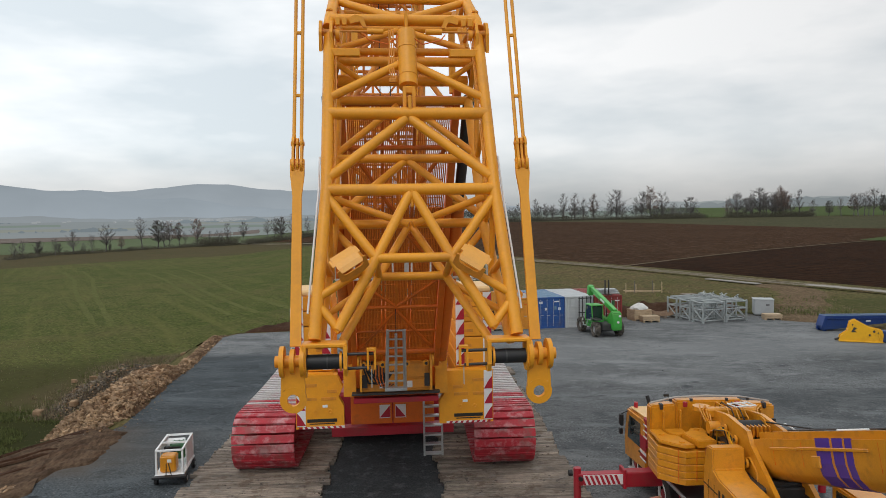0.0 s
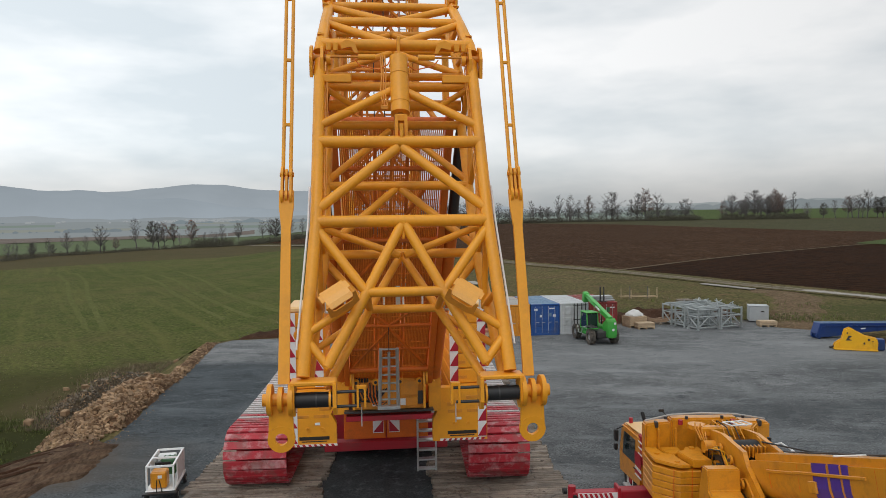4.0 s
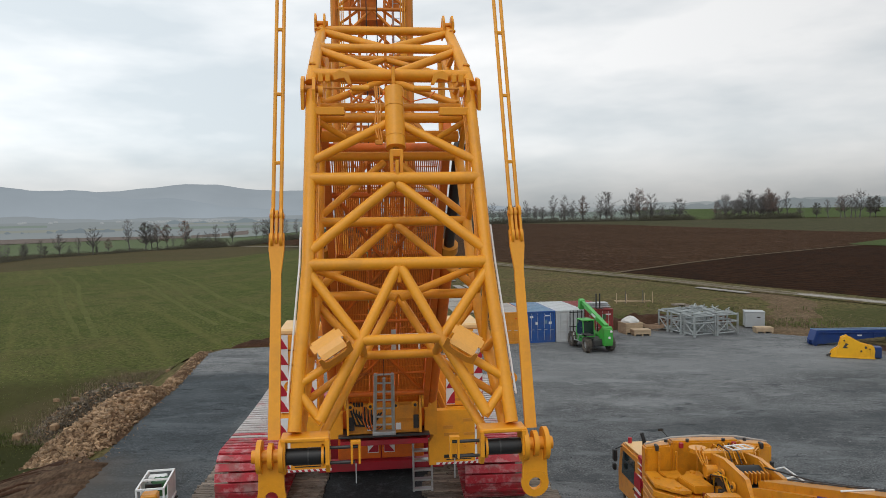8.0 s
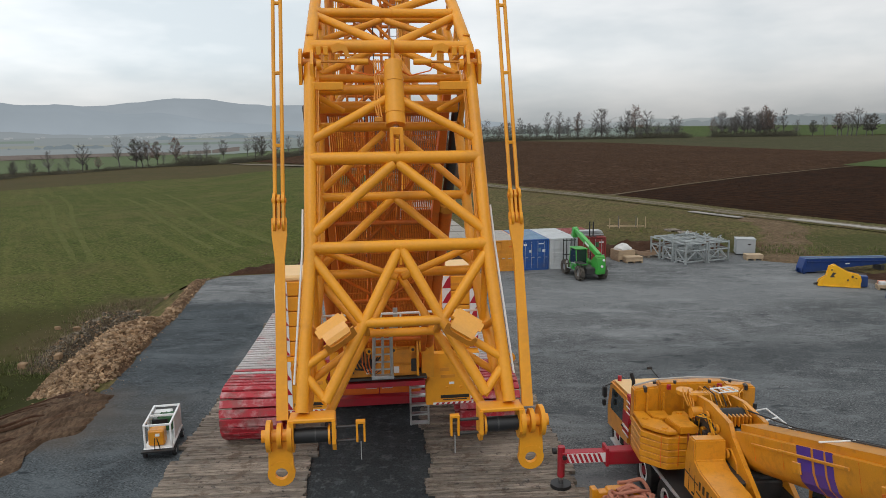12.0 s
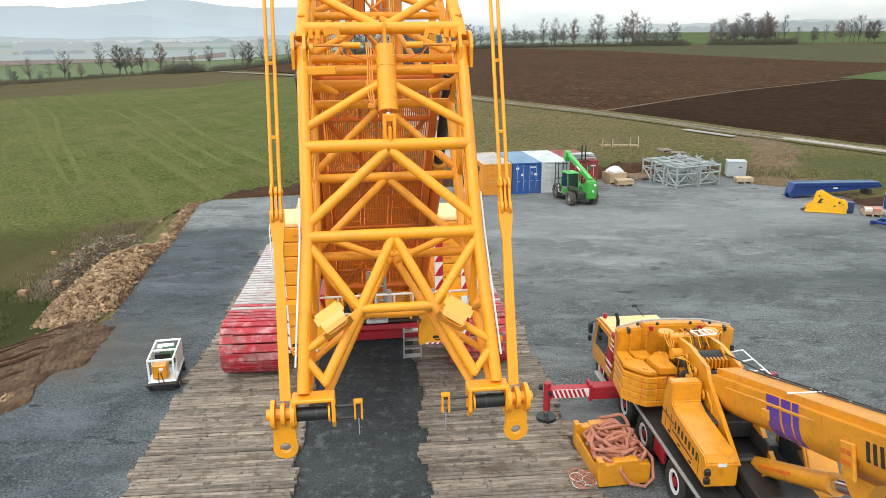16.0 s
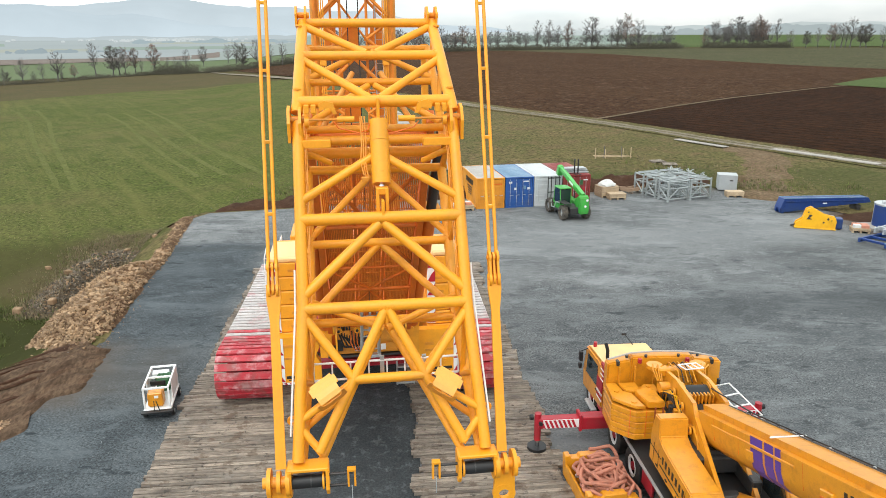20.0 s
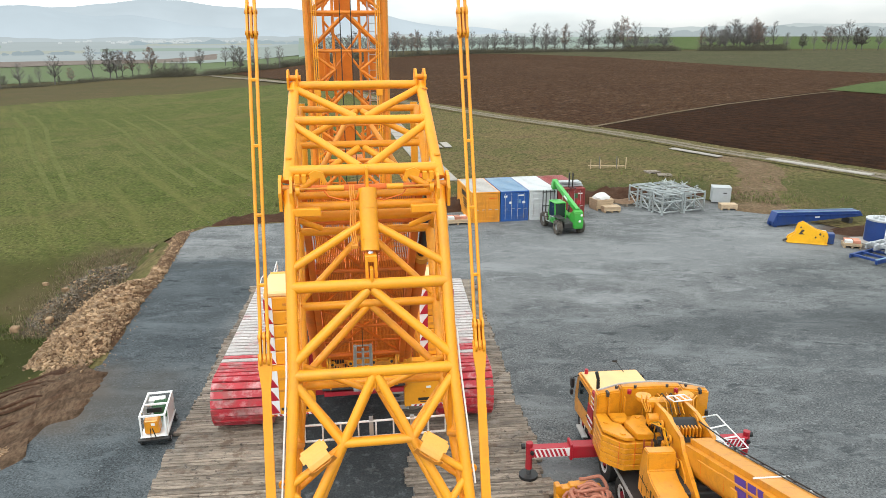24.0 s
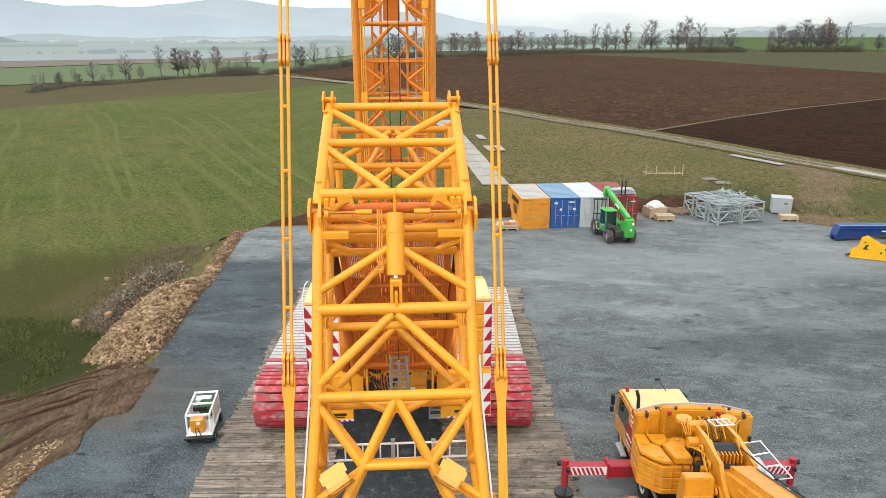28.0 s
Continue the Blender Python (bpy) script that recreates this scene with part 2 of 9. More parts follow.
CONT_WHITE = surface("container_white_paint", (0.50, 0.52, 0.53), 0.5, vary=0.08, dirt=(0.36, 0.34, 0.3), dirt_amount=0.4)
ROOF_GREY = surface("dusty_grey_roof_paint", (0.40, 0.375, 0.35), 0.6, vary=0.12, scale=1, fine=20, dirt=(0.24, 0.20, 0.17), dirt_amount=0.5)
CONT_RED = surface("container_rust_red_paint", (0.23, 0.032, 0.028), 0.55, vary=0.15, dirt=(0.14, 0.05, 0.03), dirt_amount=0.5)
YELLOW = surface("yellow_paint", (0.80, 0.42, 0.01), 0.4, vary=0.1, dirt=(0.35, 0.18, 0.02), dirt_amount=0.4)
PURPLE = surface("purple_stripe_film", (0.075, 0.035, 0.30), 0.4, vary=0.06)
PINE = surface("raw_pine", (0.46, 0.345, 0.225), 0.7, vary=0.2, scale=3, fine=30, bump=0.1, by_object=0.12)
PLANK = surface("weathered_timber", (0.228, 0.188, 0.150), 0.85, vary=0.6, scale=2.2, fine=14, bump=0.5, dirt=(0.045, 0.034, 0.028), dirt_amount=0.8, dirt_scale=1.5, by_object=0.30, stretch=(0.4, 3, 3), bump_dist=0.02)
SLING = surface("faded_pink_sling", (0.43, 0.17, 0.11), 0.8, vary=0.2, scale=6, fine=60, bump=0.4, dirt=(0.22, 0.10, 0.07), dirt_amount=0.5, dirt_scale=4)
CRATE_BROWN = surface("old_brown_timber", (0.30, 0.20, 0.13), 0.8, vary=0.25, scale=3, fine=30, bump=0.2)
BRICK_PINK = surface("pink_clay_packs", (0.48, 0.21, 0.14), 0.85, vary=0.2, scale=4, fine=40, bump=0.2, by_object=0.2)
GLASS = glass_surface("dark_window_glass", (0.02, 0.03, 0.032))
TARP = surface("white_sheeting", (0.62, 0.62, 0.60), 0.7, vary=0.12, bump=0.3)
GREY_BOX = surface("grey_painted_sheet_metal", (0.36, 0.38, 0.39), 0.5, vary=0.08, dirt=(0.22, 0.2, 0.18), dirt_amount=0.3)
GREEN_DARK = surface("dark_green_machine_paint", (0.03, 0.11, 0.04), 0.5, vary=0.2)
# the grey in bark and twigs takes in haze before the far rows
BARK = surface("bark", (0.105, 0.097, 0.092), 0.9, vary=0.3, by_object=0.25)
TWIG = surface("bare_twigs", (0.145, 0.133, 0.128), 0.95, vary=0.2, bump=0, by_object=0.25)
LEAF_RUST = surface("rusty_leaves", (0.24, 0.15, 0.115), 0.9, vary=0.3, bump=0, by_object=0.2)
LEAF_OLIVE = surface("late_leaves", (0.10, 0.092, 0.075), 0.9, vary=0.3, bump=0, by_object=0.2)
HEDGE = surface("hedge_brush", (0.095, 0.088, 0.062), 0.95, vary=0.3, scale=0.15, fine=1, bump=0, by_island=0.2)
# distance haze is mixed into this wood colour
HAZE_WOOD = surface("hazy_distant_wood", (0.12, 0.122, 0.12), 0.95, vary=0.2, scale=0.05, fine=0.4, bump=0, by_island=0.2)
GRASS_BLADE = surface("grass_tufts", (0.105, 0.122, 0.034), 0.9, vary=0.4, scale=0.5, fine=4, bump=0, by_island=0.45)
WEED = surface("dry_weeds", (0.19, 0.150, 0.090), 0.9, vary=0.3, scale=0.7, fine=4, bump=0, by_island=0.4)
STONE = surface("broken_limestone", (0.295, 0.195, 0.112), 0.9, vary=0.25, scale=1.2, fine=12, bump=0.5, dirt=(0.17, 0.095, 0.055), dirt_amount=0.6, by_island=0.45, bump_dist=0.03)
CHIP = surface("gravel_chip_stone", (0.115, 0.123, 0.127), 0.9, vary=0.3, scale=2, fine=14, bump=0.3, by_island=0.6)
STONE_GREY = surface("grey_rubble", (0.128, 0.104, 0.076), 0.9, vary=0.25, scale=1.2, fine=12, bump=0.5, by_island=0.6)
CONCRETE = surface("pale_concrete", (0.29, 0.265, 0.235), 0.85, vary=0.15, scale=0.6, fine=8, bump=0.2, dirt=(0.25, 0.24, 0.2), dirt_amount=0.5, by_object=0.08)
SLAB_EDGE = surface("red_brown_mesh_paint", (0.30, 0.07, 0.03), 0.5, vary=0.15)


def ground_surface(name, c1, c2, c3, big, mid, fine, rough=0.95, bump=0.6, stretch=(1, 1, 1), turn=0.0, c4=None, rows=0.0, row_dark=0.6, bump_dist=0.05, grain=0.45):
    """Open ground: broad patches of two colours, middle-sized patches of a third, fine grain, and optional parallel rows."""
    m = bpy.data.materials.new(name)
    m.use_nodes = True
    n, l = m.node_tree.nodes, m.node_tree.links
    b = n["Principled BSDF"]
    co = n.new("ShaderNodeTexCoord")
    mp = n.new("ShaderNodeMapping")
    mp.inputs["Scale"].default_value = stretch
    mp.inputs["Rotation"].default_value = (0, 0, radians(turn))
    l.new(co.outputs["Object"], mp.inputs["Vector"])

    def tex(s, detail=6, rough_=0.6):
        t = n.new("ShaderNodeTexNoise")
        t.inputs["Scale"].default_value = s
        t.inputs["Detail"].default_value = detail
        t.inputs["Roughness"].default_value = rough_
        l.new(mp.outputs["Vector"], t.inputs["Vector"])
        return t

    def mix(fac, lo, hi, a, bcol, top=1.0):
        r = n.new("ShaderNodeMapRange")
        r.inputs["From Min"].default_value, r.inputs["From Max"].default_value = lo, hi
        r.inputs["To Max"].default_value = top
        l.new(fac, r.inputs["Value"])
        x = n.new("ShaderNodeMix")
        x.data_type = "RGBA"
        l.new(r.outputs["Result"], x.inputs["Factor"])
        if isinstance(a, tuple):
            x.inputs["A"].default_value = (*a, 1)
        else:
            l.new(a, x.inputs["A"])
        x.inputs["B"].default_value = (*bcol, 1)
        return x.outputs["Result"]

    col = mix(tex(big).outputs["Fac"], 0.40, 0.60, c1, c2)
    col = mix(tex(mid).outputs["Fac"], 0.48, 0.68, col, c3, 0.8)
    if c4:
        col = mix(tex(mid * 2.7, 8, 0.7).outputs["Fac"], 0.53, 0.68, col, c4, 0.75)
    if rows:
        wv = n.new("ShaderNodeTexWave")
        wv.inputs["Scale"].default_value = rows
        wv.inputs["Distortion"].default_value = 1.6
        wv.inputs["Detail"].default_value = 3
        wv.inputs["Detail Scale"].default_value = 1.5
        l.new(mp.outputs["Vector"], wv.inputs["Vector"])
        dark = tuple(v * row_dark for v in c1)
        col = mix(wv.outputs["Fac"], 0.25, 0.95, col, dark, 0.55)
    g = tex(fine, 4, 0.7)
    r = n.new("ShaderNodeMapRange")
    r.inputs["From Min"].default_value, r.inputs["From Max"].default_value = 0.25, 0.75
    r.inputs["To Min"].default_value, r.inputs["To Max"].default_value = 1 - grain, 1 + grain * 1.05
    l.new(g.outputs["Fac"], r.inputs["Value"])
    s = n.new("ShaderNodeVectorMath")
    s.operation = "SCALE"
    l.new(col, s.inputs[0])
    l.new(r.outputs["Result"], s.inputs["Scale"])
    l.new(s.outputs["Vector"], b.inputs["Base Color"])
    b.inputs["Roughness"].default_value = rough
    b.inputs["Specular IOR Level"].default_value = 0.04
    bp = n.new("ShaderNodeBump")
    bp.inputs["Strength"].default_value = bump
    bp.inputs["Distance"].default_value = bump_dist
    l.new(g.outputs["Fac"], bp.inputs["Height"])
    l.new(bp.outputs["Normal"], b.inputs["Normal"])
    return m


GRAVEL = ground_surface("crushed_grey_gravel", (0.123, 0.127, 0.130), (0.170, 0.175, 0.177), (0.094, 0.098, 0.101), 0.11, 0.42, 12.0, 0.85, 0.18, (1, 1.0, 1), 33, c4=(0.20, 0.205, 0.207), grain=0.9)
MEADOW = ground_surface("mown_meadow", (0.067, 0.078, 0.020), (0.083, 0.087, 0.027), (0.048, 0.063, 0.014), 0.03, 0.22, 3.2, 0.95, 0.8, (1, 0.7, 1), 24, c4=(0.082, 0.078, 0.027), grain=0.85)
ROUGH_GRASS = ground_surface("rough_autumn_grass", (0.106, 0.086, 0.038), (0.084, 0.077, 0.030), (0.120, 0.082, 0.046), 0.06, 0.30, 2.6, 0.95, 0.9, c4=(0.052, 0.060, 0.018), grain=0.9)
STUBBLE = ground_surface("olive_stubble", (0.072, 0.058, 0.026), (0.063, 0.055, 0.023), (0.080, 0.061, 0.031), 0.02, 0.1, 2.0)
PLOUGHED = ground_surface("ploughed_brown_soil", (0.050, 0.0245, 0.0112), (0.041, 0.0188, 0.0086), (0.063, 0.033, 0.016), 0.02, 0.15, 1.3, 0.95, 1.0, (1, 1, 1), -35, c4=(0.115, 0.072, 0.046), rows=0.16, bump_dist=0.3, grain=0.9)
PLOUGHED_DARK = ground_surface("freshly_turned_dark_soil", (0.025, 0.0098, 0.0033), (0.031, 0.0125, 0.0042), (0.017, 0.0067, 0.0023), 0.03, 0.15, 0.8, 0.95, 1.0, (1, 1, 1), -35, rows=0.13, row_dark=0.4, bump_dist=0.3, grain=0.65)
BARE_SOIL = ground_surface("wheel_rutted_brown_soil", (0.115, 0.077, 0.051), (0.085, 0.053, 0.034), (0.046, 0.024, 0.015), 0.35, 0.9, 7.0, 0.95, 1.0, (1, 0.5, 1), 62, c4=(0.14, 0.095, 0.062), rows=0.35, row_dark=0.5, grain=0.6)
RUBBLE_SOIL = ground_surface("stony_tan_earth", (0.115, 0.070, 0.043), (0.085, 0.050, 0.030), (0.155, 0.10, 0.063), 0.6, 2.0, 9.0, c4=(0.22, 0.155, 0.10))
DEBRIS = ground_surface("dark_mixed_debris", (0.082, 0.064, 0.045), (0.108, 0.082, 0.056), (0.055, 0.044, 0.032), 0.5, 1.6, 9.0, c4=(0.14, 0.125, 0.105))
DARK_SOIL = ground_surface("turned_damp_earth", (0.058, 0.030, 0.019), (0.045, 0.025, 0.017), (0.078, 0.047, 0.031), 0.4, 1.2, 8.0)
TRACK = ground_surface("pale_field_track", (0.20, 0.172, 0.135), (0.165, 0.140, 0.105), (0.12, 0.105, 0.065), 0.1, 0.5, 3.0, grain=0.6)
TRAIL = ground_surface("dry_trodden_earth", (0.135, 0.092, 0.057), (0.112, 0.078, 0.046), (0.155, 0.113, 0.074), 0.12, 0.5, 3.5, c4=(0.074, 0.070, 0.028), grain=0.7)


def blend_over(m, rgb, amount, centre, size, soft, ragged, scale, across=False):
    """Another kind of ground lies over this one inside a box round the centre, with a soft and ragged edge."""
    n, l = m.node_tree.nodes, m.node_tree.links
    b = n["Principled BSDF"]
    old = b.inputs["Base Color"].links[0].from_socket
    co = n.new("ShaderNodeTexCoord")
    t = n.new("ShaderNodeTexNoise")
    t.inputs["Scale"].default_value = scale
    t.inputs["Detail"].default_value = 6
    place = n.new("ShaderNodeNewGeometry").outputs["Position"] if across else co.outputs["Object"]
    l.new(place, t.inputs["Vector"])
    push = n.new("ShaderNodeVectorMath")
    push.operation = "MULTIPLY_ADD"
    l.new(t.outputs["Color"], push.inputs[0])
    push.inputs[1].default_value = (ragged, ragged, 0)
    l.new(place, push.inputs[2])
    off = n.new("ShaderNodeVectorMath")
    off.operation = "SUBTRACT"
    l.new(push.outputs["Vector"], off.inputs[0])
    off.inputs[1].default_value = (centre[0] + ragged / 2, centre[1] + ragged / 2, 0)
    ab = n.new("ShaderNodeVectorMath")
    ab.operation = "ABSOLUTE"
    l.new(off.outputs["Vector"], ab.inputs[0])
    sep = n.new("ShaderNodeSeparateXYZ")
    l.new(ab.outputs["Vector"], sep.inputs["Vector"])
    facs = []
    for axis, half in zip("XY", size):
        r = n.new("ShaderNodeMapRange")
        r.interpolation_type = "SMOOTHSTEP"
        r.inputs["From Min"].default_value, r.inputs["From Max"].default_value = half - soft, half + soft
        r.inputs["To Min"].default_value, r.inputs["To Max"].default_value = 1.0, 0.0
        l.new(sep.outputs[axis], r.inputs["Value"])
        facs.append(r.outputs["Result"])
    f = n.new("ShaderNodeMath")
    f.operation = "MULTIPLY"
    l.new(facs[0], f.inputs[0])
    l.new(facs[1], f.inputs[1])
    g = n.new("ShaderNodeMath")
    g.operation = "MULTIPLY"
    l.new(f.outputs[0], g.inputs[0])
    g.inputs[1].default_value = amount
    mx = n.new("ShaderNodeMix")
    mx.data_type = "RGBA"
    mx.blend_type = "MULTIPLY" if max(rgb) >= 0.4 else "MIX"
    l.new(g.outputs[0], mx.inputs["Factor"])
    l.new(old, mx.inputs["A"])
    mx.inputs["B"].default_value = (*rgb, 1)
    l.new(mx.outputs["Result"], b.inputs["Base Color"])


def stain(m, rgb, amount, scale, lo=0.5, hi=0.62, stretch=(1, 1, 1), turn=0.0):
    """Spilled dirt in patches that run across neighbouring pieces, drawn out where wheels have pulled it along."""
    n, l = m.node_tree.nodes, m.node_tree.links
    b = n["Principled BSDF"]
    old = b.inputs["Base Color"].links[0].from_socket
    geo = n.new("ShaderNodeNewGeometry")
    t = n.new("ShaderNodeTexNoise")
    t.inputs["Scale"].default_value = scale
    t.inputs["Detail"].default_value = 7
    t.inputs["Roughness"].default_value = 0.65
    mp = n.new("ShaderNodeMapping")
    mp.vector_type = "TEXTURE"
    mp.inputs["Scale"].default_value = tuple(1 / v for v in stretch)
    mp.inputs["Rotation"].default_value = (0, 0, radians(turn))
    l.new(geo.outputs["Position"], mp.inputs["Vector"])
    l.new(mp.outputs["Vector"], t.inputs["Vector"])
    r = n.new("ShaderNodeMapRange")
    r.inputs["From Min"].default_value, r.inputs["From Max"].default_value = lo, hi
    r.inputs["To Max"].default_value = amount
    l.new(t.outputs["Fac"], r.inputs["Value"])
    mx = n.new("ShaderNodeMix")
    mx.data_type = "RGBA"
    l.new(r.outputs["Result"], mx.inputs["Factor"])
    l.new(old, mx.inputs["A"])
    mx.inputs["B"].default_value = (*rgb, 1)
    l.new(mx.outputs["Result"], b.inputs["Base Color"])


stain(PLOUGHED, (0.130, 0.087, 0.053), 0.6, 1.1, 0.56, 0.66)
stain(PLOUGHED, (0.016, 0.008, 0.005), 0.6, 1.3, 0.55, 0.66)
stain(ROUGH_GRASS, (0.038, 0.050, 0.016), 0.55, 0.55, 0.58, 0.68)
stain(ROUGH_GRASS, (0.135, 0.105, 0.055), 0.45, 1.3, 0.58, 0.68)
stain(PLANK, (0.085, 0.068, 0.055), 0.5, 0.55)
stain(PLANK, (0.29, 0.262, 0.23), 0.55, 1.1, 0.56, 0.68)
stain(MEADOW, (0.118, 0.092, 0.042), 0.45, 0.05, 0.50, 0.68)
stain(MEADOW, (0.115, 0.112, 0.036), 0.5, 0.5, 0.52, 0.66, (0.06, 1, 1), 117)
stain(MEADOW, (0.050, 0.066, 0.014), 0.5, 0.8, 0.54, 0.66, (0.12, 1, 1), 117)
stain(MEADOW, (0.040, 0.062, 0.012), 0.4, 0.45, 0.60, 0.70)
stain(PLANK, (0.035, 0.028, 0.024), 0.8, 3.5, 0.58, 0.66)
# brown mud trodden into the mats
stain(PLANK, (0.095, 0.062, 0.040), 0.7, 1.7, 0.55, 0.63)
stain(STONE, (0.150, 0.086, 0.046), 0.7, 0.7, 0.49, 0.62)
stain(PAD_RED, (0.16, 0.10, 0.085), 0.5, 1.4)
stain(PAD_WORN, (0.42, 0.10, 0.11), 0.5, 1.0, 0.55, 0.68)
stain(ORANGE, (0.60, 0.235, 0.010), 0.35, 0.9, 0.52, 0.72)
stain(TRUCK_ORANGE, (0.46, 0.17, 0.015), 0.3, 1.6, 0.54, 0.72)
stain(GRAVEL, (0.088, 0.095, 0.099), 0.55, 0.22, 0.52, 0.62, (0.35, 1, 1), 12)
stain(GRAVEL, (0.245, 0.254, 0.258), 0.7, 0.34, 0.53, 0.64, (0.35, 1, 1), -14)
stain(GRAVEL, (0.225, 0.234, 0.238), 0.6, 1.3, 0.56, 0.64, (0.45, 1, 1), 8)
stain(GRAVEL, (0.085, 0.092, 0.096), 0.7, 1.7, 0.57, 0.64, (0.5, 1, 1), -6)
stain(GRAVEL, (0.056, 0.062, 0.065), 0.85, 0.9, 0.60, 0.66, (0.4, 1, 1), -10)
stain(GRAVEL, (0.060, 0.066, 0.070), 0.6, 0.55, 0.62, 0.67, (0.5, 1, 1), 25)
stain(GRAVEL, (0.29, 0.298, 0.30), 0.7, 5.0, 0.57, 0.66)
blend_over(MEADOW, (0.042, 0.040, 0.013), 0.75, (-25, 42), (9, 15), 3.0, 7.0, 0.22)
blend_over(MEADOW, (0.026, 0.029, 0.009), 0.8, (-20.5, 35.5), (5, 5.5), 2.0, 4.0, 0.4)
blend_over(MEADOW, (0.088, 0.066, 0.036), 0.5, (-21, 52), (3, 9), 1.5, 6.0, 0.35)
# coarser blue-grey stone in the western lane, soil carried in by wheels at the ramp, pale driven lanes
blend_over(GRAVEL, (0.47, 0.52, 0.555), 1.0, (-14, 12), (7.5, 37), 1.6, 4.0, 0.22)
blend_over(GRAVEL, (0.72, 0.735, 0.745), 1.0, (26, 10), (20, 27), 3.0, 9.0, 0.09)
blend_over(GRAVEL, (0.74, 0.75, 0.75), 1.0, (38, 32), (12, 14), 3.0, 8.0, 0.1)
blend_over(GRAVEL, (0.105, 0.082, 0.064), 0.8, (-13.0, 29.0), (1.6, 3.0), 1.5, 3.0, 0.8)
blend_over(GRAVEL, (0.095, 0.086, 0.076), 0.45, (-10.4, 28.6), (2.4, 2.6), 1.8, 4.0, 0.6)
blend_over(GRAVEL, (0.075, 0.052, 0.036), 0.85, (39.4, 49.5), (3.2, 3.6), 1.0, 3.0, 0.5)
blend_over(GRAVEL, (0.21, 0.217, 0.22), 0.45, (21, 48), (14, 3.2), 2.2, 9.0, 0.10)
blend_over(GRAVEL, (0.055, 0.060, 0.063), 0.45, (23, 34), (10, 1.2), 1.2, 9.0, 0.14)
blend_over(GRAVEL, (0.060, 0.065, 0.067), 0.5, (-10.5, 47.5), (3.0, 0.5), 0.5, 2.5, 0.5)
blend_over(ROUGH_GRASS, (0.090, 0.054, 0.033), 0.85, (12, 65.2), (27, 3.2), 2.0, 5.0, 0.25)
blend_over(ROUGH_GRASS, (0.048, 0.058, 0.018), 0.65, (47, 62), (6, 9), 2.0, 6.0, 0.3)
blend_over(ROUGH_GRASS, (0.050, 0.062, 0.020), 0.65, (33, 66.5), (2.2, 3.5), 1.2, 4.0, 0.4)
blend_over(ROUGH_GRASS, (0.042, 0.058, 0.018), 0.6, (20, 70), (16, 2.0), 2.0, 7.0, 0.2)
blend_over(GRAVEL, (0.10, 0.082, 0.062), 0.6, (30, 62.5), (14, 1.0), 1.2, 4.0, 0.3)
HEADLAND = ground_surface("dull_winter_crop", (0.053, 0.053, 0.025), (0.063, 0.058, 0.031), (0.044, 0.047, 0.020), 0.03, 0.12, 0.8, c4=(0.078, 0.070, 0.040), grain=0.7)
DAMP_GREEN = ground_surface("green_winter_crop", (0.060, 0.084, 0.028), (0.066, 0.089, 0.032), (0.053, 0.077, 0.024), 0.03, 0.2, 2.0)
# far western fields: both colours are paled by painted haze
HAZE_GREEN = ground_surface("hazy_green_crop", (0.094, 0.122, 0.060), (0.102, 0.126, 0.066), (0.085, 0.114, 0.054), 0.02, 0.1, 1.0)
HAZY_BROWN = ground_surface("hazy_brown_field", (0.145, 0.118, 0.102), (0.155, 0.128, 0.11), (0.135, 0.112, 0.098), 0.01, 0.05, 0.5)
PALE_EDGE = ground_surface("dry_field_edge", (0.135, 0.105, 0.07), (0.10, 0.08, 0.05), (0.08, 0.075, 0.04), 0.1, 0.5, 3.0)
WHEEL_MARK = ground_surface("flattened_grass", (0.092, 0.099, 0.031), (0.082, 0.091, 0.026), (0.100, 0.104, 0.037), 0.05, 0.3, 2.5)
# grit darkened further: shade under the crane is painted into it
DAMP_SHADED = ground_surface("dark_fine_grit", (0.044, 0.049, 0.052), (0.062, 0.068, 0.071), (0.033, 0.037, 0.039), 0.25, 0.9, 12.0, 0.7, 0.5, c4=(0.13, 0.14, 0.145))
stain(DAMP_SHADED, (0.17, 0.175, 0.175), 0.55, 0.9, 0.58, 0.70)


# ---------------------------------------------------------------- mesh helpers
def finish(bm, name, mat, smooth=False):
    me = bpy.data.meshes.new(name)
    bm.to_mesh(me)
    bm.free()
    me.materials.append(mat)
    if smooth:
        me.shade_smooth()
        me.set_sharp_from_angle(angle=radians(38))
    return me


def part(name, bm, mat, parent=None, label="", smooth=True):
    ob = new(name, finish(bm, name, mat, smooth))
    if parent is not None:
        ob.parent = parent
    if label:
        ob["label"] = label
    return ob


def thing(name, label, category, m=None, group="", kind=""):
    ob = new(name)
    ob.empty_display_size = 0.2
    if m is not None:
        ob.matrix_world = m
    return tagged(ob, label, category, group, kind)


def tube(bm, p, q, r, n=12, r2=None):
    """A round bar from p to q."""
    p, q = Vector(p), Vector(q)
    d = q - p
    rot = d.to_track_quat("Z", "Y").to_matrix().to_4x4()
    bmesh.ops.create_cone(bm, cap_ends=True, segments=n, radius1=r, radius2=r if r2 is None else r2, depth=d.length,
                          matrix=Matrix.Translation((p + q) / 2) @ rot)
    return bm


def block(bm, c, s, m=None, bevel=0.0):
    """A box with centre c and full sizes s, with an optional bevel."""
    base = (m if m is not None else Matrix()) @ Matrix.Translation(c) @ Matrix.Diagonal((*s, 1))
    vs = bmesh.ops.create_cube(bm, size=1, matrix=base)["verts"]
    if bevel:
        es = list({e for v in vs for e in v.link_edges})
        bmesh.ops.bevel(bm, geom=es, offset=bevel, segments=1, affect="EDGES", profile=0.5)
    return bm


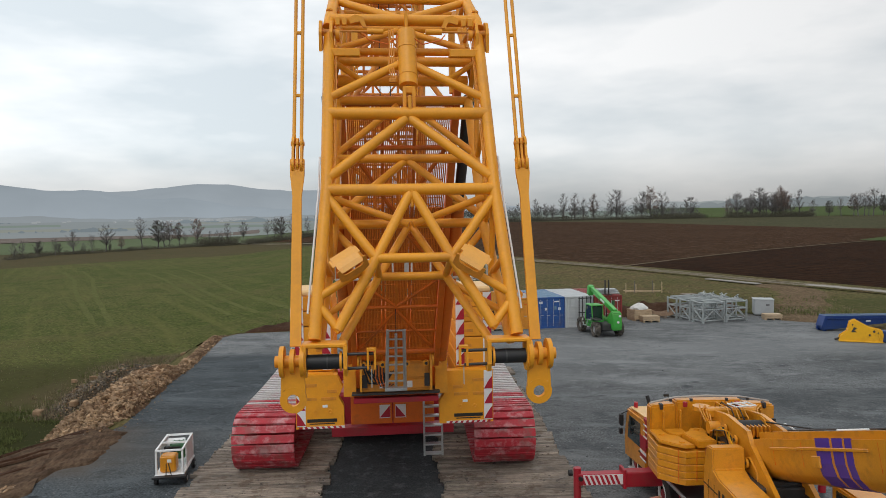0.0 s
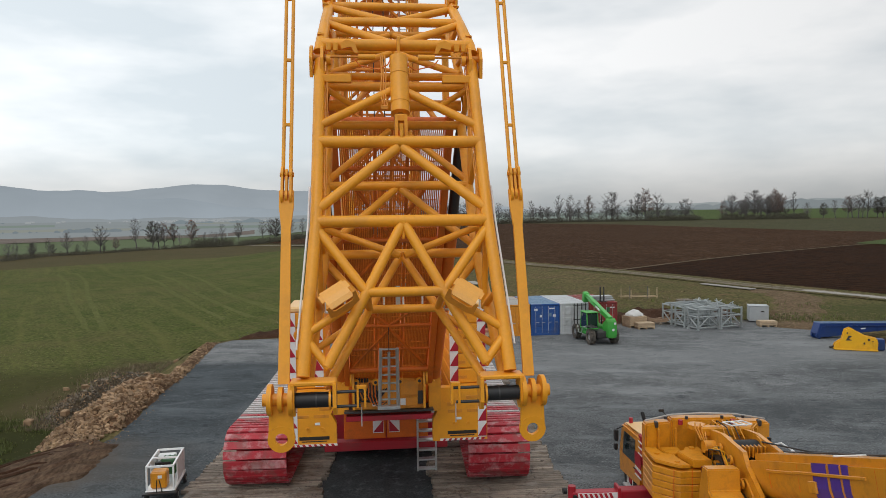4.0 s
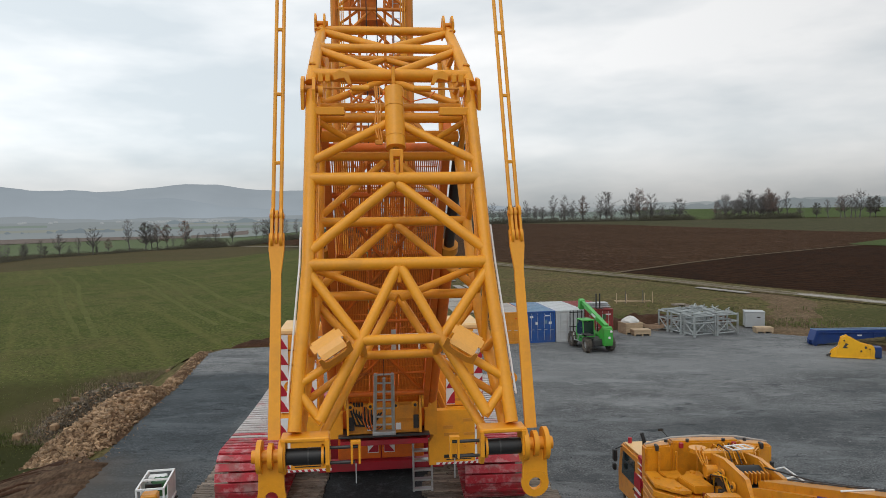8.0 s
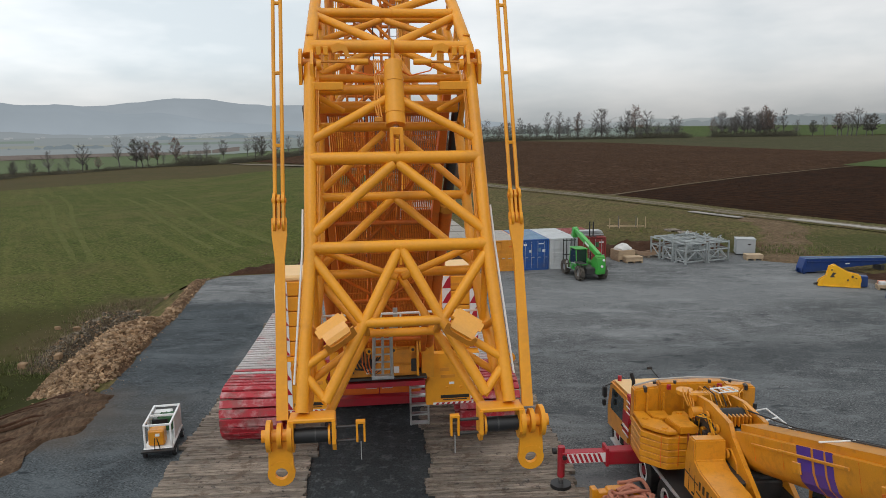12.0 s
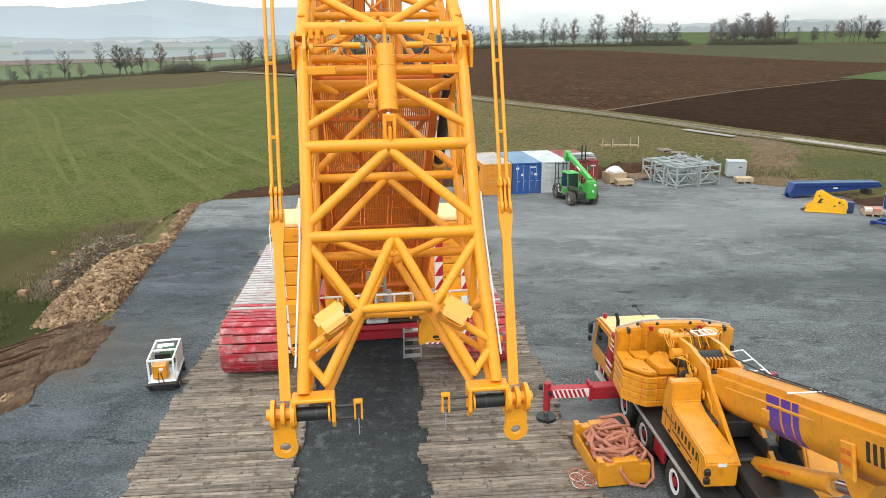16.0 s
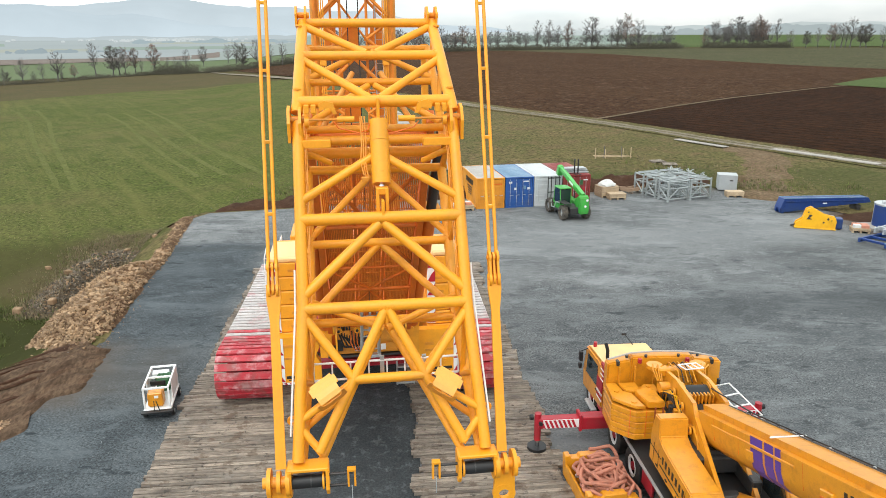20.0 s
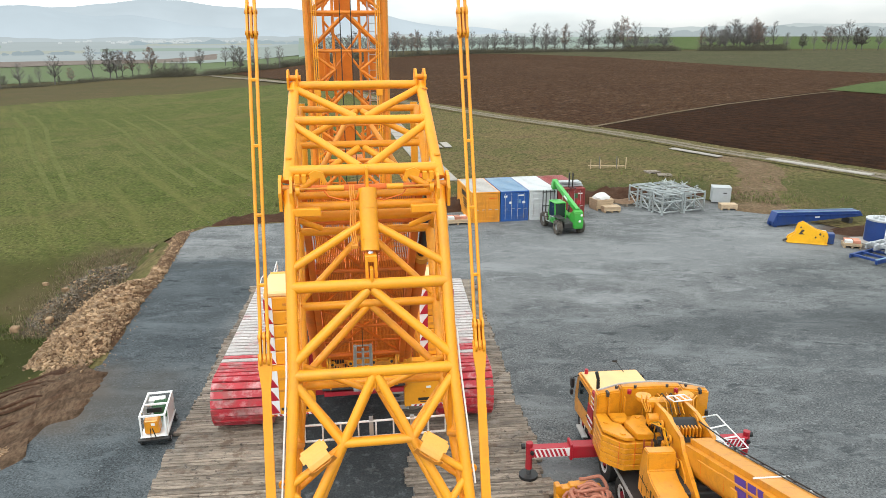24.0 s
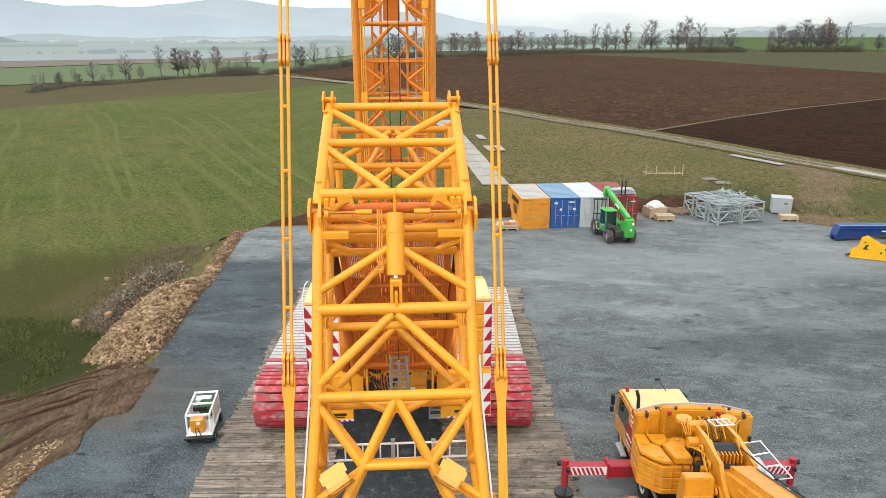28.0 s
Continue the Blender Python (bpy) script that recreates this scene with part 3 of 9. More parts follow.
def prism(bm, pts, axis, lo, hi):
    """A polygon given in the other two axes, drawn out from lo to hi along the axis 0, 1 or 2."""
    def put(a, b, k):
        return ((k, a, b), (a, k, b), (a, b, k))[axis]
    v1 = [bm.verts.new(put(a, b, lo)) for a, b in pts]
    v2 = [bm.verts.new(put(a, b, hi)) for a, b in pts]
    n = len(pts)
    fs = [bm.faces.new(v1), bm.faces.new(v2[::-1])]
    fs += [bm.faces.new((v1[i], v2[i], v2[(i + 1) % n], v1[(i + 1) % n])) for i in range(n)]
    bmesh.ops.recalc_face_normals(bm, faces=fs)
    return bm


def pipe(bm, pts, r, n=8):
    """A bent round bar through points."""
    rings = []
    pts = [Vector(p) for p in pts]
    for i, p in enumerate(pts):
        d = (pts[min(i + 1, len(pts) - 1)] - pts[max(i - 1, 0)]).normalized()
        rot = d.to_track_quat("Z", "Y").to_matrix()
        rings.append([bm.verts.new(p + rot @ Vector((r * math.cos(2 * math.pi * k / n), r * math.sin(2 * math.pi * k / n), 0))) for k in range(n)])
    for a, b in zip(rings, rings[1:]):
        for k in range(n):
            bm.faces.new((a[k], a[(k + 1) % n], b[(k + 1) % n], b[k]))
    bm.faces.new(rings[0][::-1])
    bm.faces.new(rings[-1])
    return bm


def ring(bm, c, axis, ro, ri, depth, n=20):
    """A round eye plate with a hole, its hole along the axis."""
    rot = Vector(axis).to_track_quat("Z", "Y").to_matrix()
    c = Vector(c)
    loops = []
    for z in (-depth / 2, depth / 2):
        for r in (ro, ri):
            loops.append([bm.verts.new(c + rot @ Vector((r * math.cos(2 * math.pi * k / n), r * math.sin(2 * math.pi * k / n), z))) for k in range(n)])
    o1, i1, o2, i2 = loops
    for k in range(n):
        j = (k + 1) % n
        bm.faces.new((o1[k], o1[j], o2[j], o2[k]))
        bm.faces.new((i1[j], i1[k], i2[k], i2[j]))
        bm.faces.new((o1[j], o1[k], i1[k], i1[j]))
        bm.faces.new((o2[k], o2[j], i2[j], i2[k]))
    return bm


def tube_part(name, p, q, r, mat, parent, label="", n=12):
    return part(name, tube(bmesh.new(), p, q, r, n), mat, parent, label)


def block_part(name, c, s, mat, parent, label="", bevel=0.0, m=None):
    return part(name, block(bmesh.new(), c, s, m, bevel), mat, parent, label, smooth=False)


def lerp(a, b, k):
    return tuple(x + (y - x) * k for x, y in zip(a, b))


# ---------------------------------------------------------------- ground
def ease(k):
    k = min(1, max(0, k))
    return k * k * (3 - 2 * k)


def land(x, y):
    """Height of the land: it falls away west of the raised yard and rises gently behind it to the east."""
    d, az = math.hypot(x, y), math.atan2(x, y)
    cap = 2.4 + 4.6 * ease((az + 0.3) / 0.6)
    east = cap * math.tanh(0.01375 * max(0, d - 70) / cap)
    west = max(-10.0, -1.9 - 0.0142 * max(0, d - 50))
    return east + (west - east) * ease((-0.02 - az) / 0.26)


YARD_WEST = [(-13.3, -25), (-13.3, 22.4), (-12.9, 25.6), (-12.5, 28), (-12.6, 33), (-12.95, 38), (-13.45, 44), (-14.2, 51.8), (-14.6, 56.2), (-13.4, 58.0), (0, 60.0)]


def yard_edge(y):
    """The western edge of the yard at y."""
    for (x0, y0), (x1, y1) in zip(YARD_WEST, YARD_WEST[1:]):
        if y0 <= y <= y1:
            return x0 + (x1 - x0) * (y - y0) / (y1 - y0)
    return YARD_WEST[0][0] if y < 0 else 0.0


def outside(x, y):
    """How far a place lies outside the western and northern edge of the yard."""
    if y < 56.2:
        return yard_edge(y) - x
    near = 99.0
    for (x0, y0), (x1, y1) in zip(YARD_WEST[7:], YARD_WEST[8:]):
        k = min(1, max(0, ((x - x0) * (x1 - x0) + (y - y0) * (y1 - y0)) / ((x1 - x0) ** 2 + (y1 - y0) ** 2)))
        near = min(near, math.hypot(x - x0 - k * (x1 - x0), y - y0 - k * (y1 - y0)))
    inside = x > yard_edge(min(y, 57.99)) and y < 60.0 + min(0, x) * 0.15
    return -near if inside else near


def bank(x, y):
    """The land with the slope that leads down from the raised yard, gentler where the soil ramp runs."""
    wide = 4.6 + 8.0 * math.exp(-((y - 28.0) / 4.2) ** 2)
    return land(x, y) * ease(outside(x, y) / wide)


def hollow(x, y):
    """The ground sheet lies lower under the yard and heaves beside it."""
    z = land(x, y)
    return z + 0.12 * noise.noise((x * 0.08, y * 0.08, 1.0)) * min(1, max(0, (math.hypot(x, y - 30) - 25) / 30)) - 0.16


def sheet(name, mat, xs, ys, height, label, category):
    bm = bmesh.new()
    vs = [[bm.verts.new((x, y, height(x, y))) for x in xs] for y in ys]
    for a, b in zip(vs, vs[1:]):
        for i in range(len(xs) - 1):
            bm.faces.new((a[i], a[i + 1], b[i + 1], b[i]))
    return tagged(part(name, bm, mat, None), label, category, kind="structure")


def spread(lo, hi, near, step, grow):
    """Coordinates that lie close near the yard and wider apart towards the horizon."""
    out, v, s = [near], near, step
    while v < hi:
        v += s
        s *= grow
        out.append(min(v, hi))
    v, s = near, step
    while v > lo:
        v -= s
        s *= grow
        out.insert(0, max(v, lo))
    return out


sheet("ground", STUBBLE, spread(-3500, 3500, 0, 4, 1.09), spread(-400, 4200, 30, 4, 1.09), hollow, "rolling farmland of olive stubble reaching the horizon", "ground")


def strip(name, mat, left, right, lift, label, category, across=10, along=4, height=None, heave=0.0, ragged=0.0, ruts=(), crown=0.0, sink=0.0):
    """A piece of land between two edges, laid over the ground."""
    height = height or land
    def fill(line):
        out = []
        for a, b in zip(line, line[1:]):
            out += [lerp(a, b, k / along) for k in range(along)]
        return out + [line[-1]]
    bm = bmesh.new()
    rows = []
    steps = (len(left) - 1) * along
    for i, (a, b) in enumerate(zip(fill(left), fill(right))):
        row = []
        if ragged:
            a = (a[0] + ragged * noise.noise((a[0] * 0.7, a[1] * 0.7, 5.0)), a[1] + ragged * noise.noise((a[0] * 0.7, a[1] * 0.7, 9.0)))
            b = (b[0] + ragged * noise.noise((b[0] * 0.7, b[1] * 0.7, 5.0)), b[1] + ragged * noise.noise((b[0] * 0.7, b[1] * 0.7, 9.0)))
        for k in range(across + 1):
            x, y = lerp(a, b, k / across)
            edge = math.sin(math.pi * k / across)
            swell = crown * min(1, edge * 3) * min(1, i / 10) * min(1, (steps - i) / 10)
            dip = edge * sum(0.07 * math.exp(-((k / across - c) / 0.035) ** 2) - 0.05 * math.exp(-((k / across - c - 0.07) / 0.03) ** 2) for c in ruts)
            row.append(bm.verts.new((x, y, height(x, y) + lift + heave * edge * noise.noise((x * 0.35, y * 0.35, 3.0)) - dip + swell - sink * (1 - min(1, edge * 3.5, (i + 0.01) / 2, (steps - i + 0.01) / 2)))))
        rows.append(row)
    for a, b in zip(rows, rows[1:]):
        for k in range(across):
            bm.faces.new((a[k], a[k + 1], b[k + 1], b[k]))
    bmesh.ops.recalc_face_normals(bm, faces=bm.faces)
    if bm.faces and sum(f.normal.z for f in bm.faces) < 0:
        bmesh.ops.reverse_faces(bm, faces=bm.faces)
    return tagged(part(name, bm, mat, None), label, category, kind="structure")


# meadow west of the yard, rough grass round it, fields behind
TRACK_MID = [(-113.0, 466.5), (-57.0, 326.0), (-25.0, 237.0), (-0.2, 166.0), (13.3, 146.0), (22.5, 129.0), (30.2, 117.5), (36.4, 107.2), (41.4, 97.5), (45.4, 88.9), (49.1, 82.2), (52.3, 76.3), (56.0, 69.5), (75.0, 40.0)]


def beside(line, off):
    """A line that runs beside another: off metres towards the north-east."""
    out = []
    for i, (x, y) in enumerate(line):
        (xa, ya), (xb, yb) = line[max(0, i - 1)], line[min(len(line) - 1, i + 1)]
        d = math.hypot(xb - xa, yb - ya)
        out.append((x - (yb - ya) / d * off, y + (xb - xa) / d * off))
    return out


TRACK_NEAR, TRACK_FAR = beside(TRACK_MID, -1.35), beside(TRACK_MID, 1.35)
MEADOW_FAR = [(-260.0, 5.0), (-170, 130), (-118.8, 217.9), (-104.4, 243.2), (-86.0, 269.7), (-56.5, 276.0), (-24.0, 240.0)]
strip("meadow", MEADOW, MEADOW_FAR, [(-13.4, -30), (-13.35, 22.4), (-12.6, 28), (-13.6, 44), (-15.2, 57.2), (-3.0, 62.5), (2.0, 150.0)], 0.03, "mown green meadow with faint wheel marks", "meadow", 40, 14, height=bank)
strip("rough_grass", ROUGH_GRASS, [(-3, 60.6), (0.5, 61.0), (8.0, 61.8), (14.0, 62.8), (20.0, 63.8), (25.2, 64.3), (32.0, 63.2), (36.4, 55.2), (38.7, 51.8), (41.7, 40), (43.8, 22)], [(1.5, 150)] + beside(TRACK_MID, -1.2)[4:], 0.05, "rough autumn grass behind the gravel yard", "grass", 24, 6, height=bank)
strip("ploughed_field", PLOUGHED, [(-81.7, 415.2)] + beside(TRACK_MID, 2.2)[2:7] + [(35.2, 113.4), (72.3, 142.2), (103.0, 161.0), (150.0, 185.0)], [(-64.2, 401.3), (-50.3, 383.4), (-8.3, 374.0), (38.1, 446.3), (79.6, 446.4), (100.0, 412.0), (120.5, 377.4), (133.0, 320.9), (154.0, 245.0), (175.0, 210.0)], 0.10, "ploughed brown field", "field", 14, 6)
strip("ploughed_field_dark", PLOUGHED_DARK, [(35.2, 113.4)] + [beside(TRACK_MID, 2.2)[k] for k in (8, 11, 13)], [(35.8, 114.3), (71.4, 143.4), (101.9, 162.3), (189, 201.4)], 0.12, "freshly turned dark brown field", "field", 12, 6)
strip("headland", HEADLAND, [(38, 447), (79.6, 447), (120.5, 378), (133, 321.5), (154, 245.6), (175, 210), (230, 180)], [(30, 470), (85, 482), (166.7, 501), (200, 470), (280, 452), (330, 440), (420, 400)], 0.12, "strip of dull green winter crop beyond the ploughed field", "field", 8, 5)
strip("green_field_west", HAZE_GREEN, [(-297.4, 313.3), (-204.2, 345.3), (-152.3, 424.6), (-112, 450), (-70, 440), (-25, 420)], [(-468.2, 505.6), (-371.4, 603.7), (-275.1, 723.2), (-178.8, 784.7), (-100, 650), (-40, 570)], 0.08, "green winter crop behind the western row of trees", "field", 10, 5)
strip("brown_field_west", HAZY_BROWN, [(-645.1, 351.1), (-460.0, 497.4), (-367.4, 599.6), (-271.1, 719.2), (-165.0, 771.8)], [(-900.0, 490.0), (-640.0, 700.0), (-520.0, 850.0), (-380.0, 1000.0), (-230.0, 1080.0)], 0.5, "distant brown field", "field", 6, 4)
strip("green_field_east", DAMP_GREEN, [(186, 508), (215, 504), (290, 492), (420, 470)], [(240, 760), (290, 745), (400, 720), (620, 660)], 0.05, "bright green crop on the rise behind the eastern trees", "field", 10, 6, height=lambda x, y: land(x, y) + 0.028 * max(0, y + 0.16 * (x - 150) - 514))
strip("dirt_trail", TRAIL, [(32.6, 59.2), (34.9, 63.3), (38.6, 70.5), (42.6, 79.0), (42.4, 88.0)], [(36.9, 55.6), (38.8, 61.0), (42.6, 67.7), (48.0, 77.2), (47.4, 84.0)], 0.09, "dry brown trail worn from the yard up to the field track", "trail", 14, 10, height=bank, heave=0.05, ragged=1.4, sink=0.10)
strip("field_track", TRACK, TRACK_FAR, TRACK_NEAR, 0.16, "pale field track with two wheel lanes", "track", 3, 8, ragged=0.45)
strip("track_verge", ROUGH_GRASS, [lerp(a, b, 0.46) for a, b in zip(TRACK_FAR, TRACK_NEAR)][3:], [lerp(a, b, 0.56) for a, b in zip(TRACK_FAR, TRACK_NEAR)][3:], 0.20, "thin grassy middle strip of the field track", "verge", 1, 8, ragged=0.3)
strip("track_shoulder", ROUGH_GRASS, beside(TRACK_MID, 3.4)[2:], beside(TRACK_MID, -2.2)[2:], 0.14, "grassy shoulder of the field track", "verge", 3, 6, ragged=0.3)
strip("green_corner", DAMP_GREEN, [(111.5, 169.3), (132, 185.6), (160, 202)], [(111.6, 168.3), (117, 156.5), (150, 150)], 0.25, "corner of green winter crop beside the dark field", "field", 6, 5)
strip("field_boundary", PALE_EDGE, [(34.6, 113.2), (55.0, 130.0), (72.2, 142.8), (102.7, 161.6), (150, 185.6)], [(34.9, 112.3), (55.3, 129.1), (72.5, 141.9), (103, 160.7), (150.5, 184.7)], 0.15, "pale trodden line between two fields", "field edge", 1, 5)
for (xa, ya), (xb, yb) in (((-90.8, 187.7), (-58.6, 125.3)), ((-87.3, 190.7), (-55.3, 125.0)), ((-60.1, 189.4), (-30.9, 122.2)), ((-62.1, 179.4), (-36.2, 123.7)), ((-105.6, 182.6), (-76.6, 127.0)), ((-66.1, 178.1), (-40.0, 123.9))):
    bend = (lerp((xa, ya), (xb, yb), 0.5)[0] + 1.2, lerp((xa, ya), (xb, yb), 0.5)[1])
    end = (xb + (xb - xa) * 0.7, yb + (yb - ya) * 0.7)
    strip("wheel_mark", WHEEL_MARK, [(xa, ya), bend, (xb, yb), end], [(xa + 0.9, ya), (bend[0] + 0.9, bend[1]), (xb + 0.9, yb), (end[0] + 0.8, end[1])], 0.05, "faint pale wheel mark in the meadow", "wheel mark", 2, 24, ragged=0.25)

# yard
YARD_EAST = [(45, -25), (44, 22), (43.5, 27), (43, 32), (42, 40), (40.5, 46), (39, 52), (35, 58), (32.5, 63.5), (25, 64), (0.5, 60.2)]
strip("gravel_yard", GRAVEL, YARD_WEST, YARD_EAST, 0.0, "crushed grey gravel yard", "yard", 24, 4, height=lambda x, y: 0.0)
for c, w in ((0.10, 0.80), (0.27, 0.30), (0.36, 0.25), (0.55, 0.32), (0.64, 0.25), (0.92, 0.7)):
    p0, p1 = lerp((-14.0, 32.6), (-13.7, 26.9), c), lerp((-28.5, 33.0), (-23.0, 11.5), c)
    mid = (lerp(p0, p1, 0.35)[0] - 0.2, lerp(p0, p1, 0.35)[1] + 0.9)
    strip("wheel_rut", DARK_SOIL, [p0, mid, p1], [(p0[0] + 0.1, p0[1] - w * 0.6), (mid[0], mid[1] - w), (p1[0], p1[1] - w * 1.3)], 0.0, "damp dark wheel rut in the soil ramp", "rut", 5, 24, height=lambda x, y: bank(x, y) + 0.115, heave=0.05, ragged=0.4, sink=0.09)
strip("yard_skirt", ROUGH_GRASS, [(-14.0, 55.4), (-14.3, 56.0), (-13.3, 57.8), (-6, 58.9), (0, 59.8), (14, 61.8), (25, 63.8)], [(-17.5, 56.5), (-17.0, 59.0), (-14.5, 61.8), (-7, 63.2), (0, 64.0), (14, 66.0), (25, 67.5)], 0.012, "rough grassy edge behind the yard", "verge", 8, 8, height=bank)
strip("earth_patch", DARK_SOIL, [(36.6, 52.3), (37.6, 49.6), (38.4, 46.2), (39.6, 43.5)], [(41.5, 54.0), (43.5, 50.5), (43.5, 46.5), (42.6, 43.0)], 0.06, "damp brown earth beside the blue drum", "earth", 12, 10, height=bank, heave=0.05, ragged=0.8, sink=0.10)
strip("damp_shaded_lane", DAMP_SHADED, [(-2.2, 8), (-2.2, 46)], [(2.1, 8), (2.1, 46)], 0.006, "dark damp grit between the timber mats, crane shade painted in", "lane", 4, 8, height=lambda x, y: 0.0)
strip("soil_ramp", BARE_SOIL, [(-12.1, 31.6), (-13.4, 33.0), (-15.2, 34.2), (-17.0, 34.2), (-19.0, 34.0), (-30, 33.5)], [(-11.5, 27.2), (-12.1, 26.0), (-12.5, 24.4), (-12.9, 22.0), (-14.2, 16.5), (-21, 8)], 0.012, "wheel-rutted brown soil ramp", "ramp", 44, 10, height=lambda x, y: bank(x, y) + 0.05, heave=0.09, ragged=0.7, ruts=(0.2, 0.3, 0.5, 0.6, 0.78), sink=0.14)
strip("earth_bank", ROUGH_GRASS, [(yard_edge(y) + 0.25, y) for y in (31.5, 36, 40, 44, 48, 52, 54.6)], [(yard_edge(y) - 3.2, y + 0.4) for y in (31.5, 36, 40, 44, 48, 52, 54.6)], 0.02, "rough grassy slope beside the yard", "bank", 10, 8, height=lambda x, y: bank(x, y) + 0.03, heave=0.12, ragged=0.3, sink=0.10)
strip("earth_verge", RUBBLE_SOIL, [(-16.0, -25), (-15.6, 12), (-15.4, 20), (-15.2, 24.2)], [(-13.0, -25), (-13.05, 15), (-13.0, 21), (-13.2, 25.4)], 0.025, "stony tan earth verge along the gravel lane", "verge", 10, 16, height=lambda x, y: bank(x, y) + 0.05, heave=0.08, ragged=0.5, sink=0.14)

# concrete slabs of the path behind the yard
for i in range(12):
    y0 = 74.4 + i * 4.55
    x0 = 6.3 - i * 0.46
    for j in range(2):
        bm = bmesh.new()
        block(bm, (0, 0, 0), (1.46, 4.50, 0.12), bevel=0.015)
        ob = part("concrete_slab", bm, CONCRETE, None, smooth=False)
        ob.matrix_world = pose(x0 + 0.75 + j * 1.48, y0 + 2.2, land(x0, y0 + 2) + 0.13, 0.4 * math.sin(i * 2.1 + j), 0, 5.77)
        tagged(ob, "pale concrete slab laid as a path in the grass", "slab", "slabs of the path")
for x, y, a in ((8.9, 97.6, 97), (10.3, 97.8, 95), (8.3, 107.9, 96), (41.0, 89.3, -66), (42.6, 86.2, -66), (49.6, 80.3, -61), (51.4, 77.0, -61), (53.4, 73.2, -61)):
    bm = bmesh.new()
    block(bm, (0, 0, 0), (4.4, 1.05, 0.10), bevel=0.015)
    ob = part("concrete_slab", bm, CONCRETE, None, smooth=False)
    ob.matrix_world = pose(x, y, land(x, y) + 0.19, 0, 0, a)
    tagged(ob, "loose pale concrete slab lying in the grass", "slab", "loose slabs in the grass")

# hills and woods beyond the fields
def ridge(name, mat, az0, az1, dist, tops, base, label):
    """A far rounded ridge: tops are heights from one end to the other."""
    bm = bmesh.new()
    n = 90
    rows = [[], [], []]
    for i in range(n + 1):
        k = i / n
        a = radians(az0 + (az1 - az0) * k)
        f = k * (len(tops) - 1)
        j = min(int(f), len(tops) - 2)
        w = f - j
        w = w * w * (3 - 2 * w)
        h = tops[j] * (1 - w) + tops[j + 1] * w
        h += (1.6 * noise.noise((i * 0.9, dist, 0.5)) + 4.0 * noise.noise((i * 0.23, dist, 2.5))) * dist / 900
        for row, (dd, hh) in zip(rows, ((0, base), (dist * 0.04, base + (h - base) * 0.75), (dist * 0.10, h))):
            row.append(bm.verts.new((math.sin(a) * (dist + dd), math.cos(a) * (dist + dd), hh)))
    for a, b in zip(rows, rows[1:]):
        for i in range(n):
            bm.faces.new((a[i], a[i + 1], b[i + 1], b[i]))
    return tagged(part(name, bm, mat, None), label, "hills", kind="structure")


def valley_sheet(name, mat, az0, az1, d0, d1, z0, z1, label):
    """Flat misty land far beyond the fields."""
    bm = bmesh.new()
    rows = [[bm.verts.new((math.sin(radians(az0 + (az1 - az0) * i / 40)) * (d0 - 30), math.cos(radians(az0 + (az1 - az0) * i / 40)) * (d0 - 30), min(z0, land(math.sin(radians(az0 + (az1 - az0) * i / 40)) * d0, math.cos(radians(az0 + (az1 - az0) * i / 40)) * d0)) - 0.6)) for i in range(41)]]
    for k in range(5):
        d, z = d0 + (d1 - d0) * k / 4, z0 + (z1 - z0) * k / 4
        rows.append([bm.verts.new((math.sin(radians(az0 + (az1 - az0) * i / 40)) * d, math.cos(radians(az0 + (az1 - az0) * i / 40)) * d, z + 0.6 * noise.noise((i * 0.35, d, 1.0)))) for i in range(41)])
    for a, b in zip(rows, rows[1:]):
        for i in range(40):
            bm.faces.new((a[i], a[i + 1], b[i + 1], b[i]))
    return tagged(part(name, bm, mat, None), label, "distance", kind="structure")


# valley haze is painted into these glowing colours
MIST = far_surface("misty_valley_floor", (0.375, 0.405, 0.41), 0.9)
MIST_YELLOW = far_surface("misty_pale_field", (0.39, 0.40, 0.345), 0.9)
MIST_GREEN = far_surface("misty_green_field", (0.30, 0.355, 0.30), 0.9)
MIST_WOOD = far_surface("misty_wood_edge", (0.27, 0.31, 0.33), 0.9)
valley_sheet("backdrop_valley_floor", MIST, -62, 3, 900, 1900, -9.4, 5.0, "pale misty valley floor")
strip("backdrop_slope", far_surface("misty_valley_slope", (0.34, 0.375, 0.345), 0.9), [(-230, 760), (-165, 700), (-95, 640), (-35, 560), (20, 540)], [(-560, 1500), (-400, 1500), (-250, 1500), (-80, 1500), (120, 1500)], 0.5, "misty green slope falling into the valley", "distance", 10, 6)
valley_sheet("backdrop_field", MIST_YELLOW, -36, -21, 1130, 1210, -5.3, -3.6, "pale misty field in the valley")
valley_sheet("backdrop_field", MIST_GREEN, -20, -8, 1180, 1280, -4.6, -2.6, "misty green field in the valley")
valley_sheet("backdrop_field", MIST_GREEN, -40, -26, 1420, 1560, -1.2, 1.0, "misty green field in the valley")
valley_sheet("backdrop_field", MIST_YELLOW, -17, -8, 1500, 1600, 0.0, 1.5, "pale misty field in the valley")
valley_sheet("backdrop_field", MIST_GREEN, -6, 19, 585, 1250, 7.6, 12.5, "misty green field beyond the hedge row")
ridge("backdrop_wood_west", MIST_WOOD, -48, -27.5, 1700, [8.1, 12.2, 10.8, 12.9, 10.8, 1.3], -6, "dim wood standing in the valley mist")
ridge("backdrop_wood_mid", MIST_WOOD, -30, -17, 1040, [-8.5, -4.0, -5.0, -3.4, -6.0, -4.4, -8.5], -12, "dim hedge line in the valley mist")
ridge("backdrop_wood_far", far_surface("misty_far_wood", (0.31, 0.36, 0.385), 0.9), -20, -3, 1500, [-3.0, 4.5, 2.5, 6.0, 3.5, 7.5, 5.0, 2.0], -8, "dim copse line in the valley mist")
